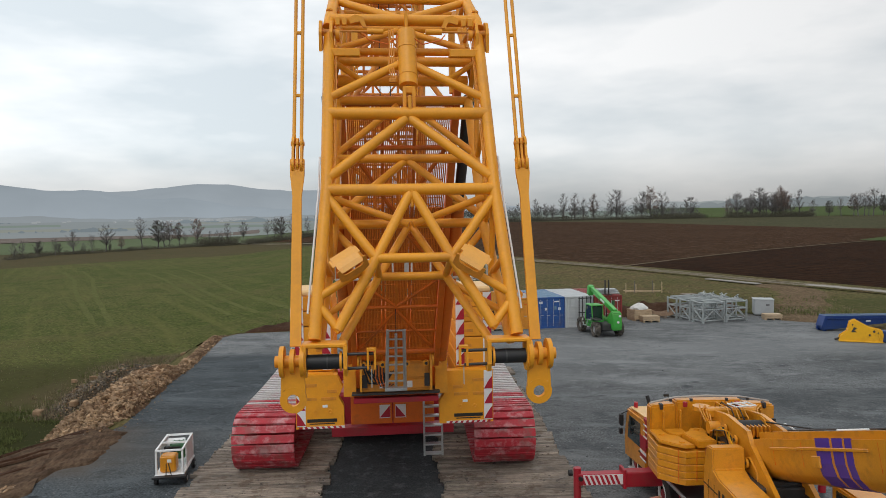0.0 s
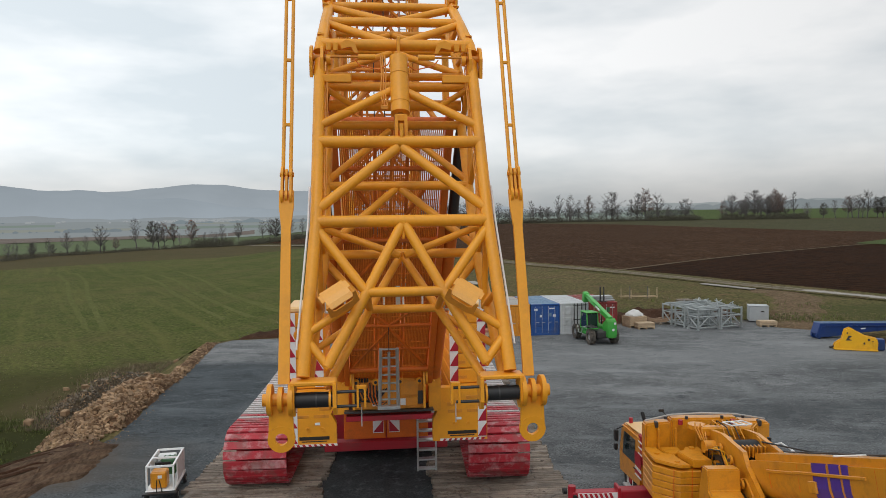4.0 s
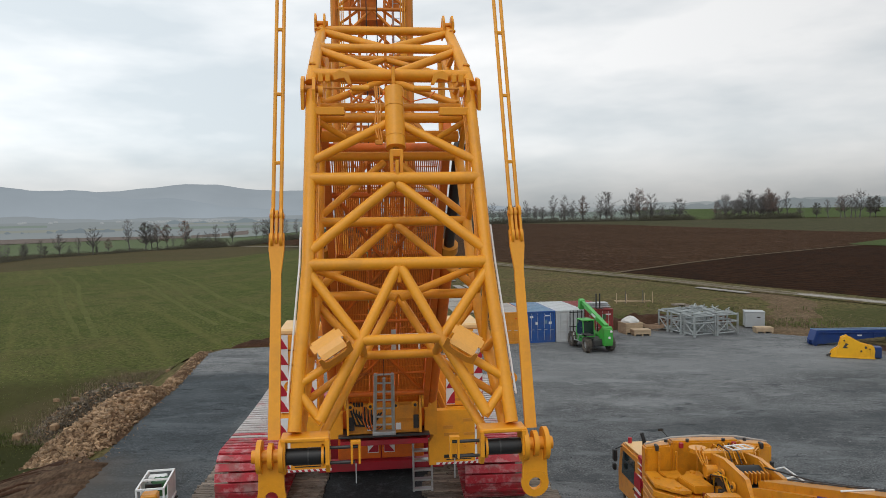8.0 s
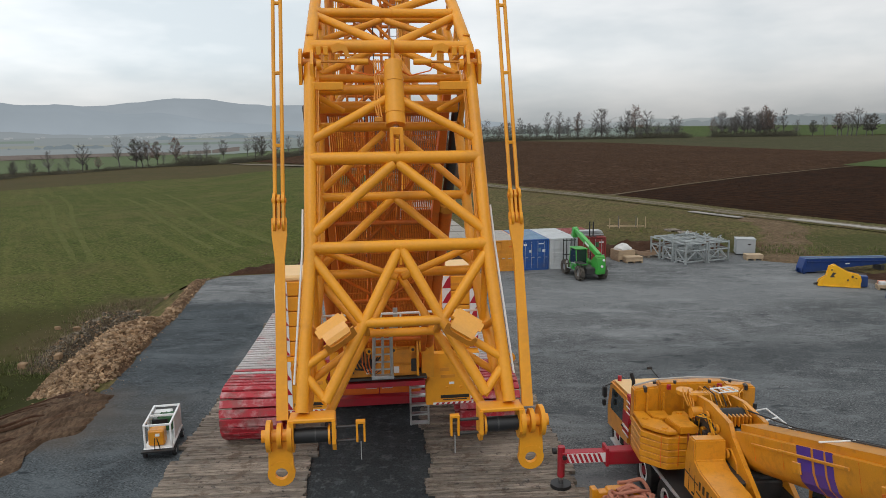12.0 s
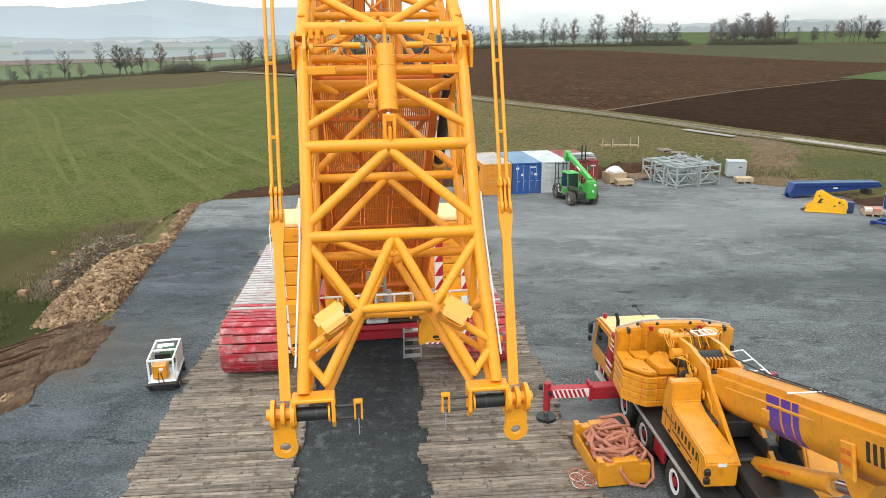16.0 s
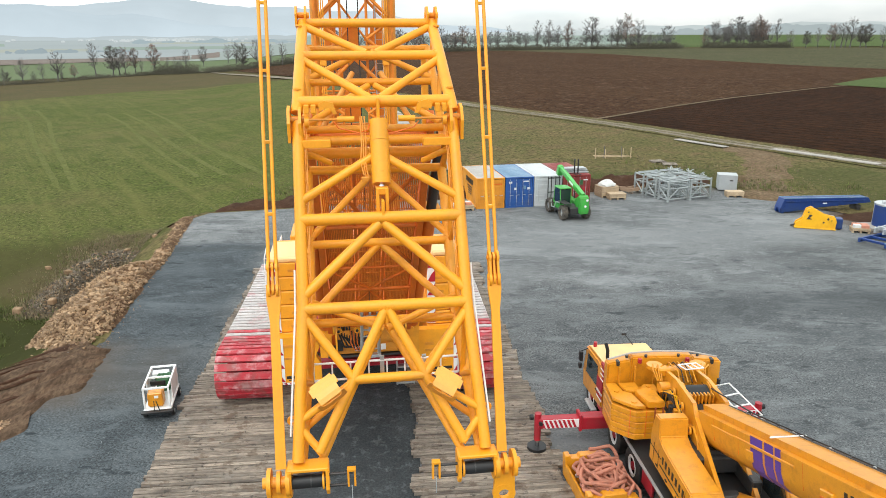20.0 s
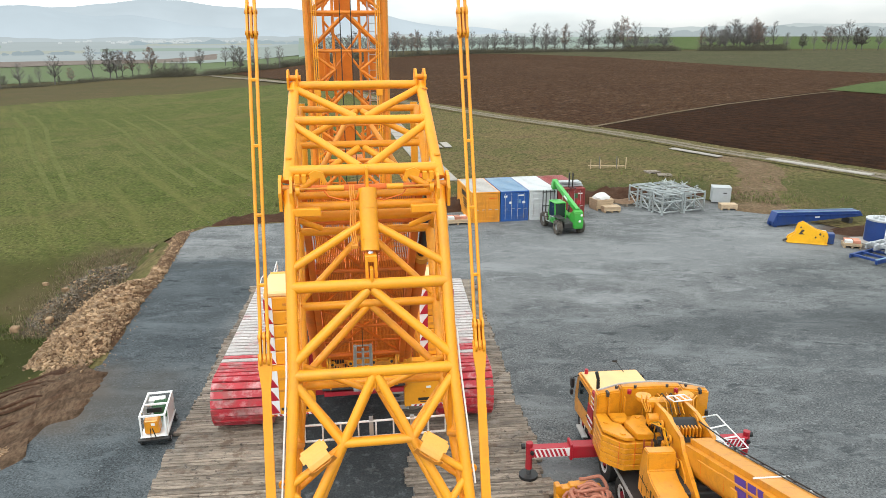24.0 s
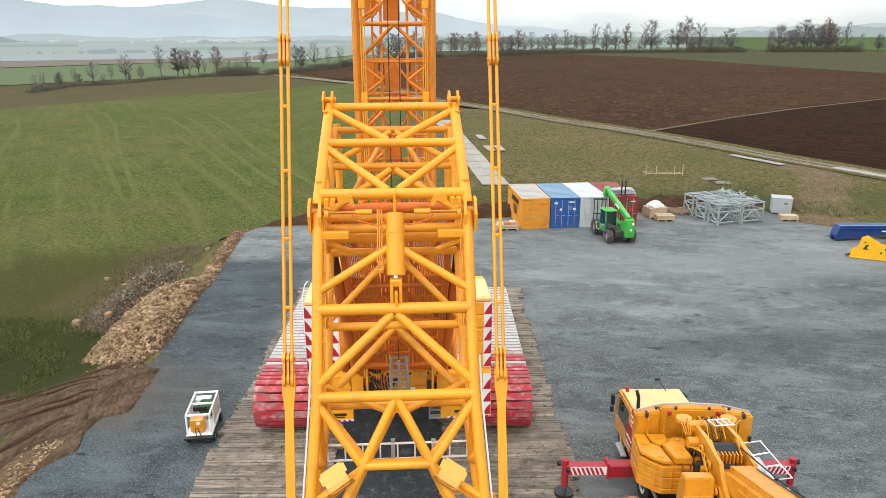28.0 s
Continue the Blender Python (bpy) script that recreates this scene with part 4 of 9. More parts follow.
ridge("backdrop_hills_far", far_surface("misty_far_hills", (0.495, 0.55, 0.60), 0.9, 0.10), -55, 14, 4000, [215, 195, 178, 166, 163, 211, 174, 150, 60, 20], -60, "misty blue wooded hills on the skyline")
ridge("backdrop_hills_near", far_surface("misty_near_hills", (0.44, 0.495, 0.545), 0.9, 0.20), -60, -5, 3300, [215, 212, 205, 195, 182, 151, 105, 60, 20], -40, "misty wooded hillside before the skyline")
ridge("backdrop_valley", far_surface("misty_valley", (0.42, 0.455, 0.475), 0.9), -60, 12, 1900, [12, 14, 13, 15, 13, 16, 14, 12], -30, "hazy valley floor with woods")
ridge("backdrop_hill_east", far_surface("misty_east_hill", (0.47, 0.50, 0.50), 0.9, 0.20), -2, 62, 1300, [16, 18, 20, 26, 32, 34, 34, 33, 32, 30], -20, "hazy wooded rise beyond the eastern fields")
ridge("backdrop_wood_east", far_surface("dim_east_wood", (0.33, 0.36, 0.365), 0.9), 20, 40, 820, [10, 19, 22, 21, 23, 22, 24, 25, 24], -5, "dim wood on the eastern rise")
# ---------------------------------------------------------------- crawler crane: slewed upper part
SLEW = Matrix.Translation((-0.07, 32.3, 0)) @ Matrix.Rotation(0.055, 4, "Z")


def U(u, v, z):
    """A place on the crane's upper part: u across, v back from the slewing centre, z up."""
    return Vector((u, -v, z))


# --- guide frame: the lattice arch behind the crane
frame_arch = thing("ballast_guide_frame", "orange lattice guide frame arching down behind the crawler crane", "crane frame", SLEW)
H, N1, N2, W3, FT = (20.43, 12.62), (21.28, 11.17), (21.97, 9.92), (22.40, 8.90), (22.84, 7.80)
RH, R1, R2, R3, RF = (19.58, 11.65), (20.45, 10.51), (21.28, 9.39), (21.83, 8.58), (22.62, 7.66)
CH, CF = 1.285, 1.44
for s in (-1, 1):
    # front chords bend outwards below the second cross tube
    bm = bmesh.new()
    pipe(bm, [U(s * CH, *H), U(s * CH, *N1), U(s * CH, *N2), U(s * CF, *FT)], 0.092, 16)
    part("chord", bm, ORANGE, frame_arch)
    bm = bmesh.new()
    pipe(bm, [U(s * 1.21, *RH), U(s * 1.21, *R1), U(s * 1.21, *R2), U(s * 1.40, *RF)], 0.085, 14)
    part("rear_chord", bm, ORANGE, frame_arch)
    # white conduit along the outside of the chord
    bm = bmesh.new()
    pipe(bm, [U(s * (CH + 0.115), 21.62, 10.45), U(s * (CH + 0.118), *N2), U(s * (CF + 0.10), 22.68, 8.15)], 0.016, 6)
    part("conduit", bm, WHITE, frame_arch, "white conduit along the chord")
    # side lacing
    for a, b in ((H, RH), (H, R1), (N1, R1), (N1, R2), (N2, R2), (N2, R3), (W3, R3)):
        ua = CH if a is not W3 else 1.37
        tube_part("side_lacing", U(s * (ua - 0.02), *a), U(s * 1.24, *b), 0.05, ORANGE, frame_arch)
    # diagonals of both planes
    tube_part("diagonal", U(s * (CH - 0.05), *lerp(H, N1, 0.80)), U(s * 0.10, *lerp(H, N1, 0.38)), 0.072, ORANGE, frame_arch)
    tube_part("diagonal", U(s * 0.04, N1[0] + 0.02, N1[1] - 0.09), U(s * (CH - 0.04), *lerp(N1, N2, 0.84)), 0.080, ORANGE, frame_arch)
    tube_part("diagonal", U(s * 0.04, R1[0], R1[1] - 0.05), U(s * 1.22, *lerp(R1, R2, 0.92)), 0.066, ORANGE, frame_arch)
    tube_part("diagonal", U(s * 0.12, *lerp(RH, R1, 0.1)), U(s * 1.2, *lerp(RH, R1, 0.92)), 0.062, ORANGE, frame_arch)
    tube_part("rear_brace", U(s * 1.20, 21.35, 9.80), U(s * 0.03, 21.62, 9.38), 0.058, ORANGE, frame_arch)
    # the W below the second cross tube
    tube_part("diagonal", U(s * 0.03, N2[0] + 0.03, N2[1] - 0.06), U(s * 0.56, *W3), 0.074, ORANGE, frame_arch)
    tube_part("diagonal", U(s * (CH - 0.04), N2[0] + 0.05, N2[1] - 0.14), U(s * 0.56, *W3), 0.072, ORANGE, frame_arch)
    tube_part("diagonal", U(s * 0.56, *W3), U(s * 1.12, 22.80, 7.92), 0.078, ORANGE, frame_arch)
    tube_part("diagonal", U(s * 0.60, 22.42, 8.84), U(s * 1.40, 22.62, 8.36), 0.062, ORANGE, frame_arch)
    tube_part("diagonal", U(s * 1.40, 22.64, 8.28), U(s * 1.08, 22.80, 7.90), 0.062, ORANGE, frame_arch)
    tube_part("diagonal", U(s * 0.03, R2[0], R2[1] - 0.05), U(s * 0.52, *R3), 0.062, ORANGE, frame_arch)
    tube_part("diagonal", U(s * 1.22, R2[0] + 0.02, R2[1] - 0.1), U(s * 0.52, *R3), 0.062, ORANGE, frame_arch)
    tube_part("diagonal", U(s * 0.52, *R3), U(s * 1.10, *RF), 0.066, ORANGE, frame_arch)
    tube_part("diagonal", U(s * 0.56, 21.86, 8.5), U(s * 1.34, 22.3, 8.05), 0.055, ORANGE, frame_arch)
    tube_part("node_lacing", U(s * 0.56, *W3), U(s * 0.52, *R3), 0.055, ORANGE, frame_arch)
    # saddle guard on the short diagonal: a bent pale plate held in a U-shaped flange
    pa, pb = Vector(U(s * 0.60, 22.42, 8.84)), Vector(U(s * 1.40, 22.62, 8.36))
    ax = (pb - pa).normalized() * s
    up = Vector((s * 0.05, -0.62, 0.78))
    up = (up - ax * up.dot(ax)).normalized()
    back = up.cross(ax)
    seat = pa.lerp(pb, 0.36) + up * 0.15 + Vector((-0.06, -0.10, 0.15))
    guard = Matrix(((ax.x, back.x, up.x, seat.x), (ax.y, back.y, up.y, seat.y), (ax.z, back.z, up.z, seat.z), (0, 0, 0, 1)))
    bm = bmesh.new()
    curve = [(-0.17, -0.035), (-0.10, 0.0), (0.0, 0.018), (0.10, 0.016), (0.17, 0.0)]
    prism(bm, curve + [(y, z - 0.014) for y, z in reversed(curve)], 0, -0.185, 0.185)
    jb = part("saddle_guard", bm, CREAM, frame_arch, "pale orange bent guard plate", smooth=False)
    jb.matrix_local = guard
    for k in (-1, 1):
        part("guard_tab", block(bmesh.new(), (k * 0.205, 0.05, 0.004), (0.045, 0.15, 0.014), bevel=0.004), CREAM, jb, smooth=False)
    # both flanges take a duller orange: their shade is put into the colour
    bm = bmesh.new()
    prism(bm, [(-0.235, 0.06), (-0.19, 0.06), (-0.165, -0.05), (-0.12, -0.075), (0.12, -0.075), (0.165, -0.05), (0.19, 0.06), (0.235, 0.06), (0.235, -0.15), (0.15, -0.19), (-0.15, -0.19), (-0.235, -0.15)], 1, -0.196, -0.180)
    part("front_flange", bm, ORANGE_DULL, jb, "dull orange U-shaped flange", smooth=False)
    bm = bmesh.new()
    prism(bm, [(-0.20, -0.02), (0.16, -0.02), (0.10, -0.13), (-0.10, -0.13)], 1, 0.150, 0.164)
    part("rear_flange", bm, ORANGE_DULL, jb, smooth=False)
    # foot: bracket plates, black pin, link plates, hanging eye plate
    fx = 1.30
    bm = bmesh.new()
    block(bm, U(s * fx, 22.86, 7.74), (0.62, 0.30, 0.06), bevel=0.015)
    part("foot_head_plate", bm, ORANGE, frame_arch, smooth=False)
    for du in (-0.29, 0.27):
        bm = bmesh.new()
        pts = [(-23.04, 7.74), (-23.06, 7.42), (-22.98, 7.30), (-22.86, 7.28), (-22.74, 7.36), (-22.70, 7.74)]
        prism(bm, pts, 0, s * fx + s * du - 0.025, s * fx + s * du + 0.025)
        part("foot_plate", bm, ORANGE, frame_arch, smooth=False)
    tube_part("pin", U(s * 1.02, 22.90, 7.50), U(s * 1.56, 22.90, 7.50), 0.105, BLACK, frame_arch, "black foot pin", 20)
    tube_part("slack_rod", U(s * 0.62, 22.92, 7.60), U(s * 1.03, 22.92, 7.60), 0.022, DARK_STEEL, frame_arch)
    tube_part("slack_rod", U(s * 0.66, 22.92, 7.40), U(s * 1.03, 22.92, 7.40), 0.022, DARK_STEEL, frame_arch)
    bm = bmesh.new()
    for k in (0.60, 0.70):
        block(bm, U(s * k, 22.92, 7.52), (0.03, 0.10, 0.28), bevel=0.006)
    block(bm, U(s * 0.65, 22.92, 7.66), (0.13, 0.10, 0.03))
    part("rod_yoke", bm, ORANGE, frame_arch, smooth=False)
    tube_part("chain", U(s * 0.65, 22.94, 7.38), U(s * 0.65, 22.94, 7.12), 0.008, STEEL, frame_arch, "thin hanging chain", 6)
    # small lifting eye on the chord
    part("lifting_eye", ring(bmesh.new(), U(s * 1.52, 22.52, 8.33), (0, 1, 0), 0.075, 0.035, 0.03, 12), ORANGE, frame_arch)
    # hinge clevis
    for du in (-0.09, 0.09):
        bm = bmesh.new()
        pts = [(-20.62, 12.30), (-20.66, 12.62), (-20.55, 12.82), (-20.38, 12.88), (-20.22, 12.76), (-20.28, 12.42)]
        prism(bm, pts, 0, s * 1.33 + du - 0.025, s * 1.33 + du + 0.025)
        part("hinge_plate", bm, ORANGE, frame_arch, smooth=False)
    tube_part("pin", U(s * 1.16, 20.45, 12.66), U(s * 1.45, 20.45, 12.66), 0.060, ORANGE_DULL, frame_arch, "dull orange hinge pin", 16)
    tube_part("hinge_buffer", U(s * 1.10, 20.50, 12.62), U(s * 1.17, 20.50, 12.62), 0.09, ORANGE, frame_arch, "", 16)
    block_part("stub_arm", U(s * 1.01, 20.62, 12.28), (0.50, 0.13, 0.13), ORANGE, frame_arch, bevel=0.012)
    tube_part("knee_brace", U(s * 1.22, 20.55, 12.15), U(s * 0.78, 20.3, 11.9), 0.05, ORANGE, frame_arch)
    # pin-pulling cylinders under the first upper cross tube
    tube_part("pin_rod", U(s * 1.10, 20.55, 12.66), U(s * 0.62, 20.55, 12.66), 0.020, ORANGE_DULL, frame_arch, "dull orange pin-pulling rod", 10)
    tube_part("pin_cylinder", U(s * 0.64, 20.55, 12.66), U(s * 0.36, 20.55, 12.66), 0.050, ORANGE, frame_arch)
    bm = bmesh.new()
    prism(bm, [(s * 0.92, 12.80), (s * 0.94, 12.90), (s * 0.84, 12.96), (s * 0.70, 12.92), (s * 0.64, 12.74), (s * 0.70, 12.74), (s * 0.76, 12.84), (s * 0.86, 12.82)], 1, -20.50, -20.44)
    part("saddle_plate", bm, ORANGE, frame_arch, smooth=False)
    for k in (1.02, 1.13):
        block_part("guide_block", U(s * k, 20.52, 12.83), (0.08, 0.10, 0.14), ORANGE, frame_arch, bevel=0.01)

# cross tubes of the lower section
tube_part("cross_tube", U(-CH, *N1), U(CH, *N1), 0.098, ORANGE, frame_arch, n=16)
tube_part("cross_tube", U(-CH, *N2), U(CH, *N2), 0.090, ORANGE, frame_arch, n=16)
tube_part("cross_tube", U(-0.56, *W3), U(0.56, *W3), 0.072, ORANGE, frame_arch, n=16)
tube_part("cross_tube", U(-1.24, *R1), U(1.24, *R1), 0.078, ORANGE, frame_arch)
tube_part("cross_tube", U(-1.24, *R2), U(1.24, *R2), 0.075, ORANGE, frame_arch)
tube_part("cross_tube", U(-0.52, *R3), U(0.52, *R3), 0.065, ORANGE, frame_arch)
tube_part("cross_tube", U(-1.24, *RH), U(1.24, *RH), 0.080, ORANGE, frame_arch)
tube_part("cross_tube", U(-1.18, 19.75, 11.98), U(1.18, 19.75, 11.98), 0.10, ORANGE, frame_arch)
tube_part("cross_tube", U(-1.2, 20.1, 12.25), U(1.2, 20.1, 12.25), 0.085, ORANGE, frame_arch)

# upper section of the arch
UP0, UP1, UP2, AP = (20.30, 12.92), (19.10, 13.63), (18.12, 14.20), (18.12, 14.20)
UC = 1.27
def under(p, d=0.55):
    return (p[0] - 0.47 * d, p[1] - 0.88 * d)
for s in (-1, 1):
    bm = bmesh.new()
    pipe(bm, [U(s * 1.29, 20.40, 12.76), U(s * UC, *UP0), U(s * 1.25, *UP1), U(s * 1.225, *UP2)], 0.10, 16)
    part("chord", bm, ORANGE, frame_arch)
    bm = bmesh.new()
    pipe(bm, [U(s * 1.24, *RH), U(s * 1.20, *under(UP0, 0.75)), U(s * 1.18, *under(UP1)), U(s * 1.18, *under(UP2))], 0.080, 14)
    part("rear_chord", bm, ORANGE, frame_arch)
    for a, b in ((UP0, UP1), (UP1, UP2)):
        tube_part("diagonal", U(s * (UC - 0.06), *lerp(a, b, 0.90)), U(s * 0.08, *lerp(a, b, 0.06)), 0.072, ORANGE, frame_arch)
        tube_part("diagonal", U(s * 1.15, *under(lerp(a, b, 0.1))), U(s * 0.06, *under(lerp(a, b, 0.92))), 0.062, ORANGE, frame_arch)
        tube_part("side_lacing", U(s * UC, *lerp(a, b, 0.95)), U(s * 1.18, *under(lerp(a, b, 0.5))), 0.048, ORANGE, frame_arch)
        tube_part("side_lacing", U(s * UC, *lerp(a, b, 0.05)), U(s * 1.18, *under(lerp(a, b, 0.5))), 0.048, ORANGE, frame_arch)
    # head ears
    for du in (-0.10, 0.07):
        bm = bmesh.new()
        pts = [(-18.28, 14.14), (-18.32, 14.36), (-18.18, 14.50), (-17.96, 14.50), (-17.82, 14.34), (-17.86, 14.09)]
        prism(bm, pts, 0, s * 1.235 + du - 0.018, s * 1.235 + du + 0.018)
        part("head_ear", bm, ORANGE, frame_arch, smooth=False)
    tube_part("head_pin", U(s * 1.10, 18.06, 14.34), U(s * 1.36, 18.06, 14.34), 0.055, ORANGE, frame_arch)
    for p in ((20.15, 13.12), (18.42, 14.14)):
        part("lifting_eye", ring(bmesh.new(), U(s * 1.28, *p), (0.2, 0.2, 1), 0.06, 0.028, 0.03, 10), ORANGE, frame_arch)
tube_part("cross_tube", U(-UC, *UP0), U(UC, *UP0), 0.098, ORANGE, frame_arch, n=16)
tube_part("cross_tube", U(-UC, *UP1), U(UC, *UP1), 0.082, ORANGE, frame_arch, n=16)
tube_part("cross_tube", U(-1.225, *UP2), U(1.225, *UP2), 0.082, ORANGE, frame_arch, n=16)
for p in (UP0, UP1, UP2):
    tube_part("cross_tube", U(-1.18, *under(p)), U(1.18, *under(p)), 0.068, ORANGE, frame_arch)

# hydraulic cylinder in the middle
tube_part("cylinder_barrel", U(0.03, 20.58, 12.64), U(0.03, 20.98, 11.66), 0.155, ORANGE, frame_arch, "orange hydraulic cylinder barrel", 24)
tube_part("barrel_band", U(0.03, 20.70, 12.35), U(0.03, 20.712, 12.32), 0.162, ORANGE, frame_arch, n=24)
tube_part("barrel_band", U(0.03, 20.90, 11.86), U(0.03, 20.912, 11.83), 0.162, ORANGE, frame_arch, n=24)
tube_part("piston_rod", U(0.03, 20.98, 11.67), U(0.03, 21.02, 11.58), 0.05, CHROME, frame_arch, "bright piston rod", 14)
for du in (-0.075, 0.075):
    bm = bmesh.new()
    prism(bm, [(-21.20, 11.62), (-21.22, 11.24), (-21.16, 11.18), (-21.06, 11.20), (-20.96, 11.60)], 0, 0.03 + du - 0.025, 0.03 + du + 0.025)
    part("fork_plate", bm, ORANGE, frame_arch, smooth=False)
block_part("fork_head", U(0.03, 21.07, 11.57), (0.2, 0.20, 0.12), ORANGE, frame_arch, bevel=0.015)
block_part("node_plate", U(0.03, 21.26, 11.24), (0.05, 0.20, 0.42), ORANGE, frame_arch, bevel=0.01)
block_part("head_tongue", U(0.03, 20.50, 12.80), (0.05, 0.22, 0.40), ORANGE, frame_arch, bevel=0.01)
block_part("node_plate", U(0.0, 22.0, 9.80), (0.05, 0.12, 0.30), ORANGE, frame_arch, bevel=0.01)
for k, du in enumerate((-0.24, -0.20, -0.27)):
    bm = bmesh.new()
    pipe(bm, [U(du, 20.52, 12.70), U(du + 0.01, 20.72, 12.30), U(du - 0.01 * k, 20.85, 12.0), U(du + 0.02, 21.0, 11.75 + 0.03 * k)], 0.012, 6)
    part("hydraulic_pipe", bm, ORANGE_DULL, frame_arch)
block_part("valve_block", U(-0.23, 21.0, 11.75), (0.12, 0.08, 0.07), ORANGE_DULL, frame_arch, bevel=0.01)

# weld collars, pipe runs, clips and small lugs on the tubes
for p, hw in ((N1, CH), (N2, CH), (UP0, UC), (UP1, 1.25)):
    for s in (-1, 1):
        tube_part("weld_collar", U(s * (hw - 0.13), *p), U(s * (hw - 0.10), *p), 0.101, ORANGE, frame_arch, n=16)
    tube_part("weld_collar", U(-0.10, *p), U(-0.085, *p), 0.100, ORANGE, frame_arch, n=16)
    tube_part("weld_collar", U(0.085, *p), U(0.10, *p), 0.100, ORANGE, frame_arch, n=16)
for s in (-1, 1):
    for a, b in ((H, N1), (N1, N2)):
        for k in (0.15, 0.38, 0.62, 0.86):
            block_part("pipe_clip", U(s * (CH - 0.105), *lerp(a, b, k)), (0.03, 0.05, 0.05), ORANGE_DULL, frame_arch, bevel=0.006)
    for off in (0.112, 0.135):
        bm = bmesh.new()
        pipe(bm, [U(s * (CH - off), *lerp(H, N1, 0.05)), U(s * (CH - off), *N1), U(s * (CH - off), *lerp(N1, N2, 0.95))], 0.009, 6)
        part("hydraulic_pipe", bm, ORANGE_DULL, frame_arch)
    bm = bmesh.new()
    pipe(bm, [U(s * 0.10, 20.62, 12.62), U(s * 0.16, 20.72, 12.50), U(s * 0.30, 20.60, 12.44), U(s * 0.62, 20.56, 12.52), U(s * 0.70, 20.55, 12.62)], 0.012, 6)
    part("hydraulic_pipe", bm, ORANGE_BRICK, frame_arch)
    ring_end = U(s * 1.06, 22.90, 7.50)
    tube_part("pin_flange", ring_end, ring_end + Vector((s * 0.03, 0, 0)), 0.14, ORANGE, frame_arch, n=18)
    tube_part("pin_band", U(s * 1.25, 22.90, 7.50), U(s * 1.27, 22.90, 7.50), 0.108, DARK_STEEL, frame_arch, n=18)

# white ladder fixed across behind the W
for z in (8.83, 8.53):
    tube_part("ladder_rail", U(-1.2, 21.65, z), U(1.2, 21.65, z), 0.020, WHITE, frame_arch, "white ladder laid across", 8)
for k in range(9):
    u = -1.2 + 0.3 * k
    tube_part("ladder_rung", U(u, 21.65, 8.53), U(u, 21.65, 8.83), 0.016, WHITE, frame_arch, n=6)
block_part("ladder_clamp", U(-0.08, 21.64, 8.71), (0.07, 0.05, 0.40), STEEL, frame_arch)
block_part("ladder_clamp", U(0.62, 21.64, 8.71), (0.07, 0.05, 0.34), STEEL, frame_arch)

# --- pendant bars either side of the guide frame
def pendant(s):
    p = thing("pendant_line", "orange pendant: forged flat bar below twin round rods", "pendant", SLEW, "pendants of the suspended ballast")
    a, b = U(s * 1.70, 22.88, 7.62), U(s * 1.70, 22.05, 10.30)
    d = (b - a).normalized()
    m = Matrix.Translation((a + b) / 2) @ d.to_track_quat("Z", "Y").to_matrix().to_4x4()
    L = (b - a).length
    bm = bmesh.new()
    prism(bm, [(-0.078, -L / 2 + 0.1), (0.078, -L / 2 + 0.1), (0.066, L / 2 - 0.50), (0.105, L / 2 - 0.16), (0.105, L / 2 + 0.08), (-0.105, L / 2 + 0.08), (-0.105, L / 2 - 0.16), (-0.066, L / 2 - 0.50)], 1, -0.03, 0.03)
    bar = part("flat_bar", bm, ORANGE, p, smooth=False)
    bar.matrix_local = m
    # lower link: round cheeks and a hanging eye plate
    for k, du in enumerate((-0.14, 0.0, 0.14)):
        tube_part("link_cheek", U(s * (1.74 + du) - 0.03, 22.90, 7.52), U(s * (1.74 + du) + 0.03, 22.90, 7.52), 0.215 if k != 1 else 0.17, ORANGE, p, n=24)
    tube_part("link_pin", U(s * 1.52, 22.90, 7.52), U(s * 1.98, 22.90, 7.52), 0.085, ORANGE, p, n=18)
    bm = bmesh.new()
    ring(bm, U(s * 1.74, 22.90, 6.98), (0, 1, 0.05), 0.185, 0.085, 0.07, 22)
    part("hanging_eye", bm, ORANGE, p, "hanging eye plate with a round hole")
    bm = bmesh.new()
    prism(bm, [(s * 1.74 - 0.15, 7.50), (s * 1.74 - 0.17, 7.05), (s * 1.74 - 0.12, 7.13), (s * 1.74 + 0.12, 7.13), (s * 1.74 + 0.17, 7.05), (s * 1.74 + 0.15, 7.50)], 1, -22.94, -22.86)
    part("eye_plate", bm, ORANGE, p, smooth=False)
    # clevis joints and rods going up
    step = Vector((0, 0.345, 1)).normalized()
    q = b
    for j in range(5):
        for du in (-0.062, 0.0, 0.062):
            bm = bmesh.new()
            wide = 0.11 if du else 0.085
            tube(bm, q + Vector((du - 0.018, 0, 0)), q + Vector((du + 0.018, 0, 0)), wide, 18)
            tube(bm, q + step * 0.34 + Vector((du - 0.018, 0, 0)), q + step * 0.34 + Vector((du + 0.018, 0, 0)), wide, 18)
            block(bm, (0, 0, 0.17), (0.034, wide * 1.6, 0.30), Matrix.Translation(q + Vector((du, 0, 0))) @ step.to_track_quat("Z", "Y").to_matrix().to_4x4())
            part("clevis_plate", bm, ORANGE, p)
        for k in (0, 0.34):
            tube_part("clevis_pin", q + step * k + Vector((-0.10, 0, 0)), q + step * k + Vector((0.10, 0, 0)), 0.035, ORANGE_DULL, p, n=12)
        nxt = q + step * 5.15
        for du in (-0.055, 0.055):
            tube_part("rod", q + step * 0.34 + Vector((du, 0, 0)), nxt + Vector((du, 0, 0)), 0.028, ORANGE, p, n=10)
        for f in (1.15, 2.25, 3.35, 4.4):
            c = q + step * f
            bm = bmesh.new()
            block(bm, c, (0.155, 0.05, 0.05), bevel=0.008)
            part("spacer", bm, ORANGE, p, smooth=False)
        q = nxt
    return p


pendant(-1)
pendant(1)

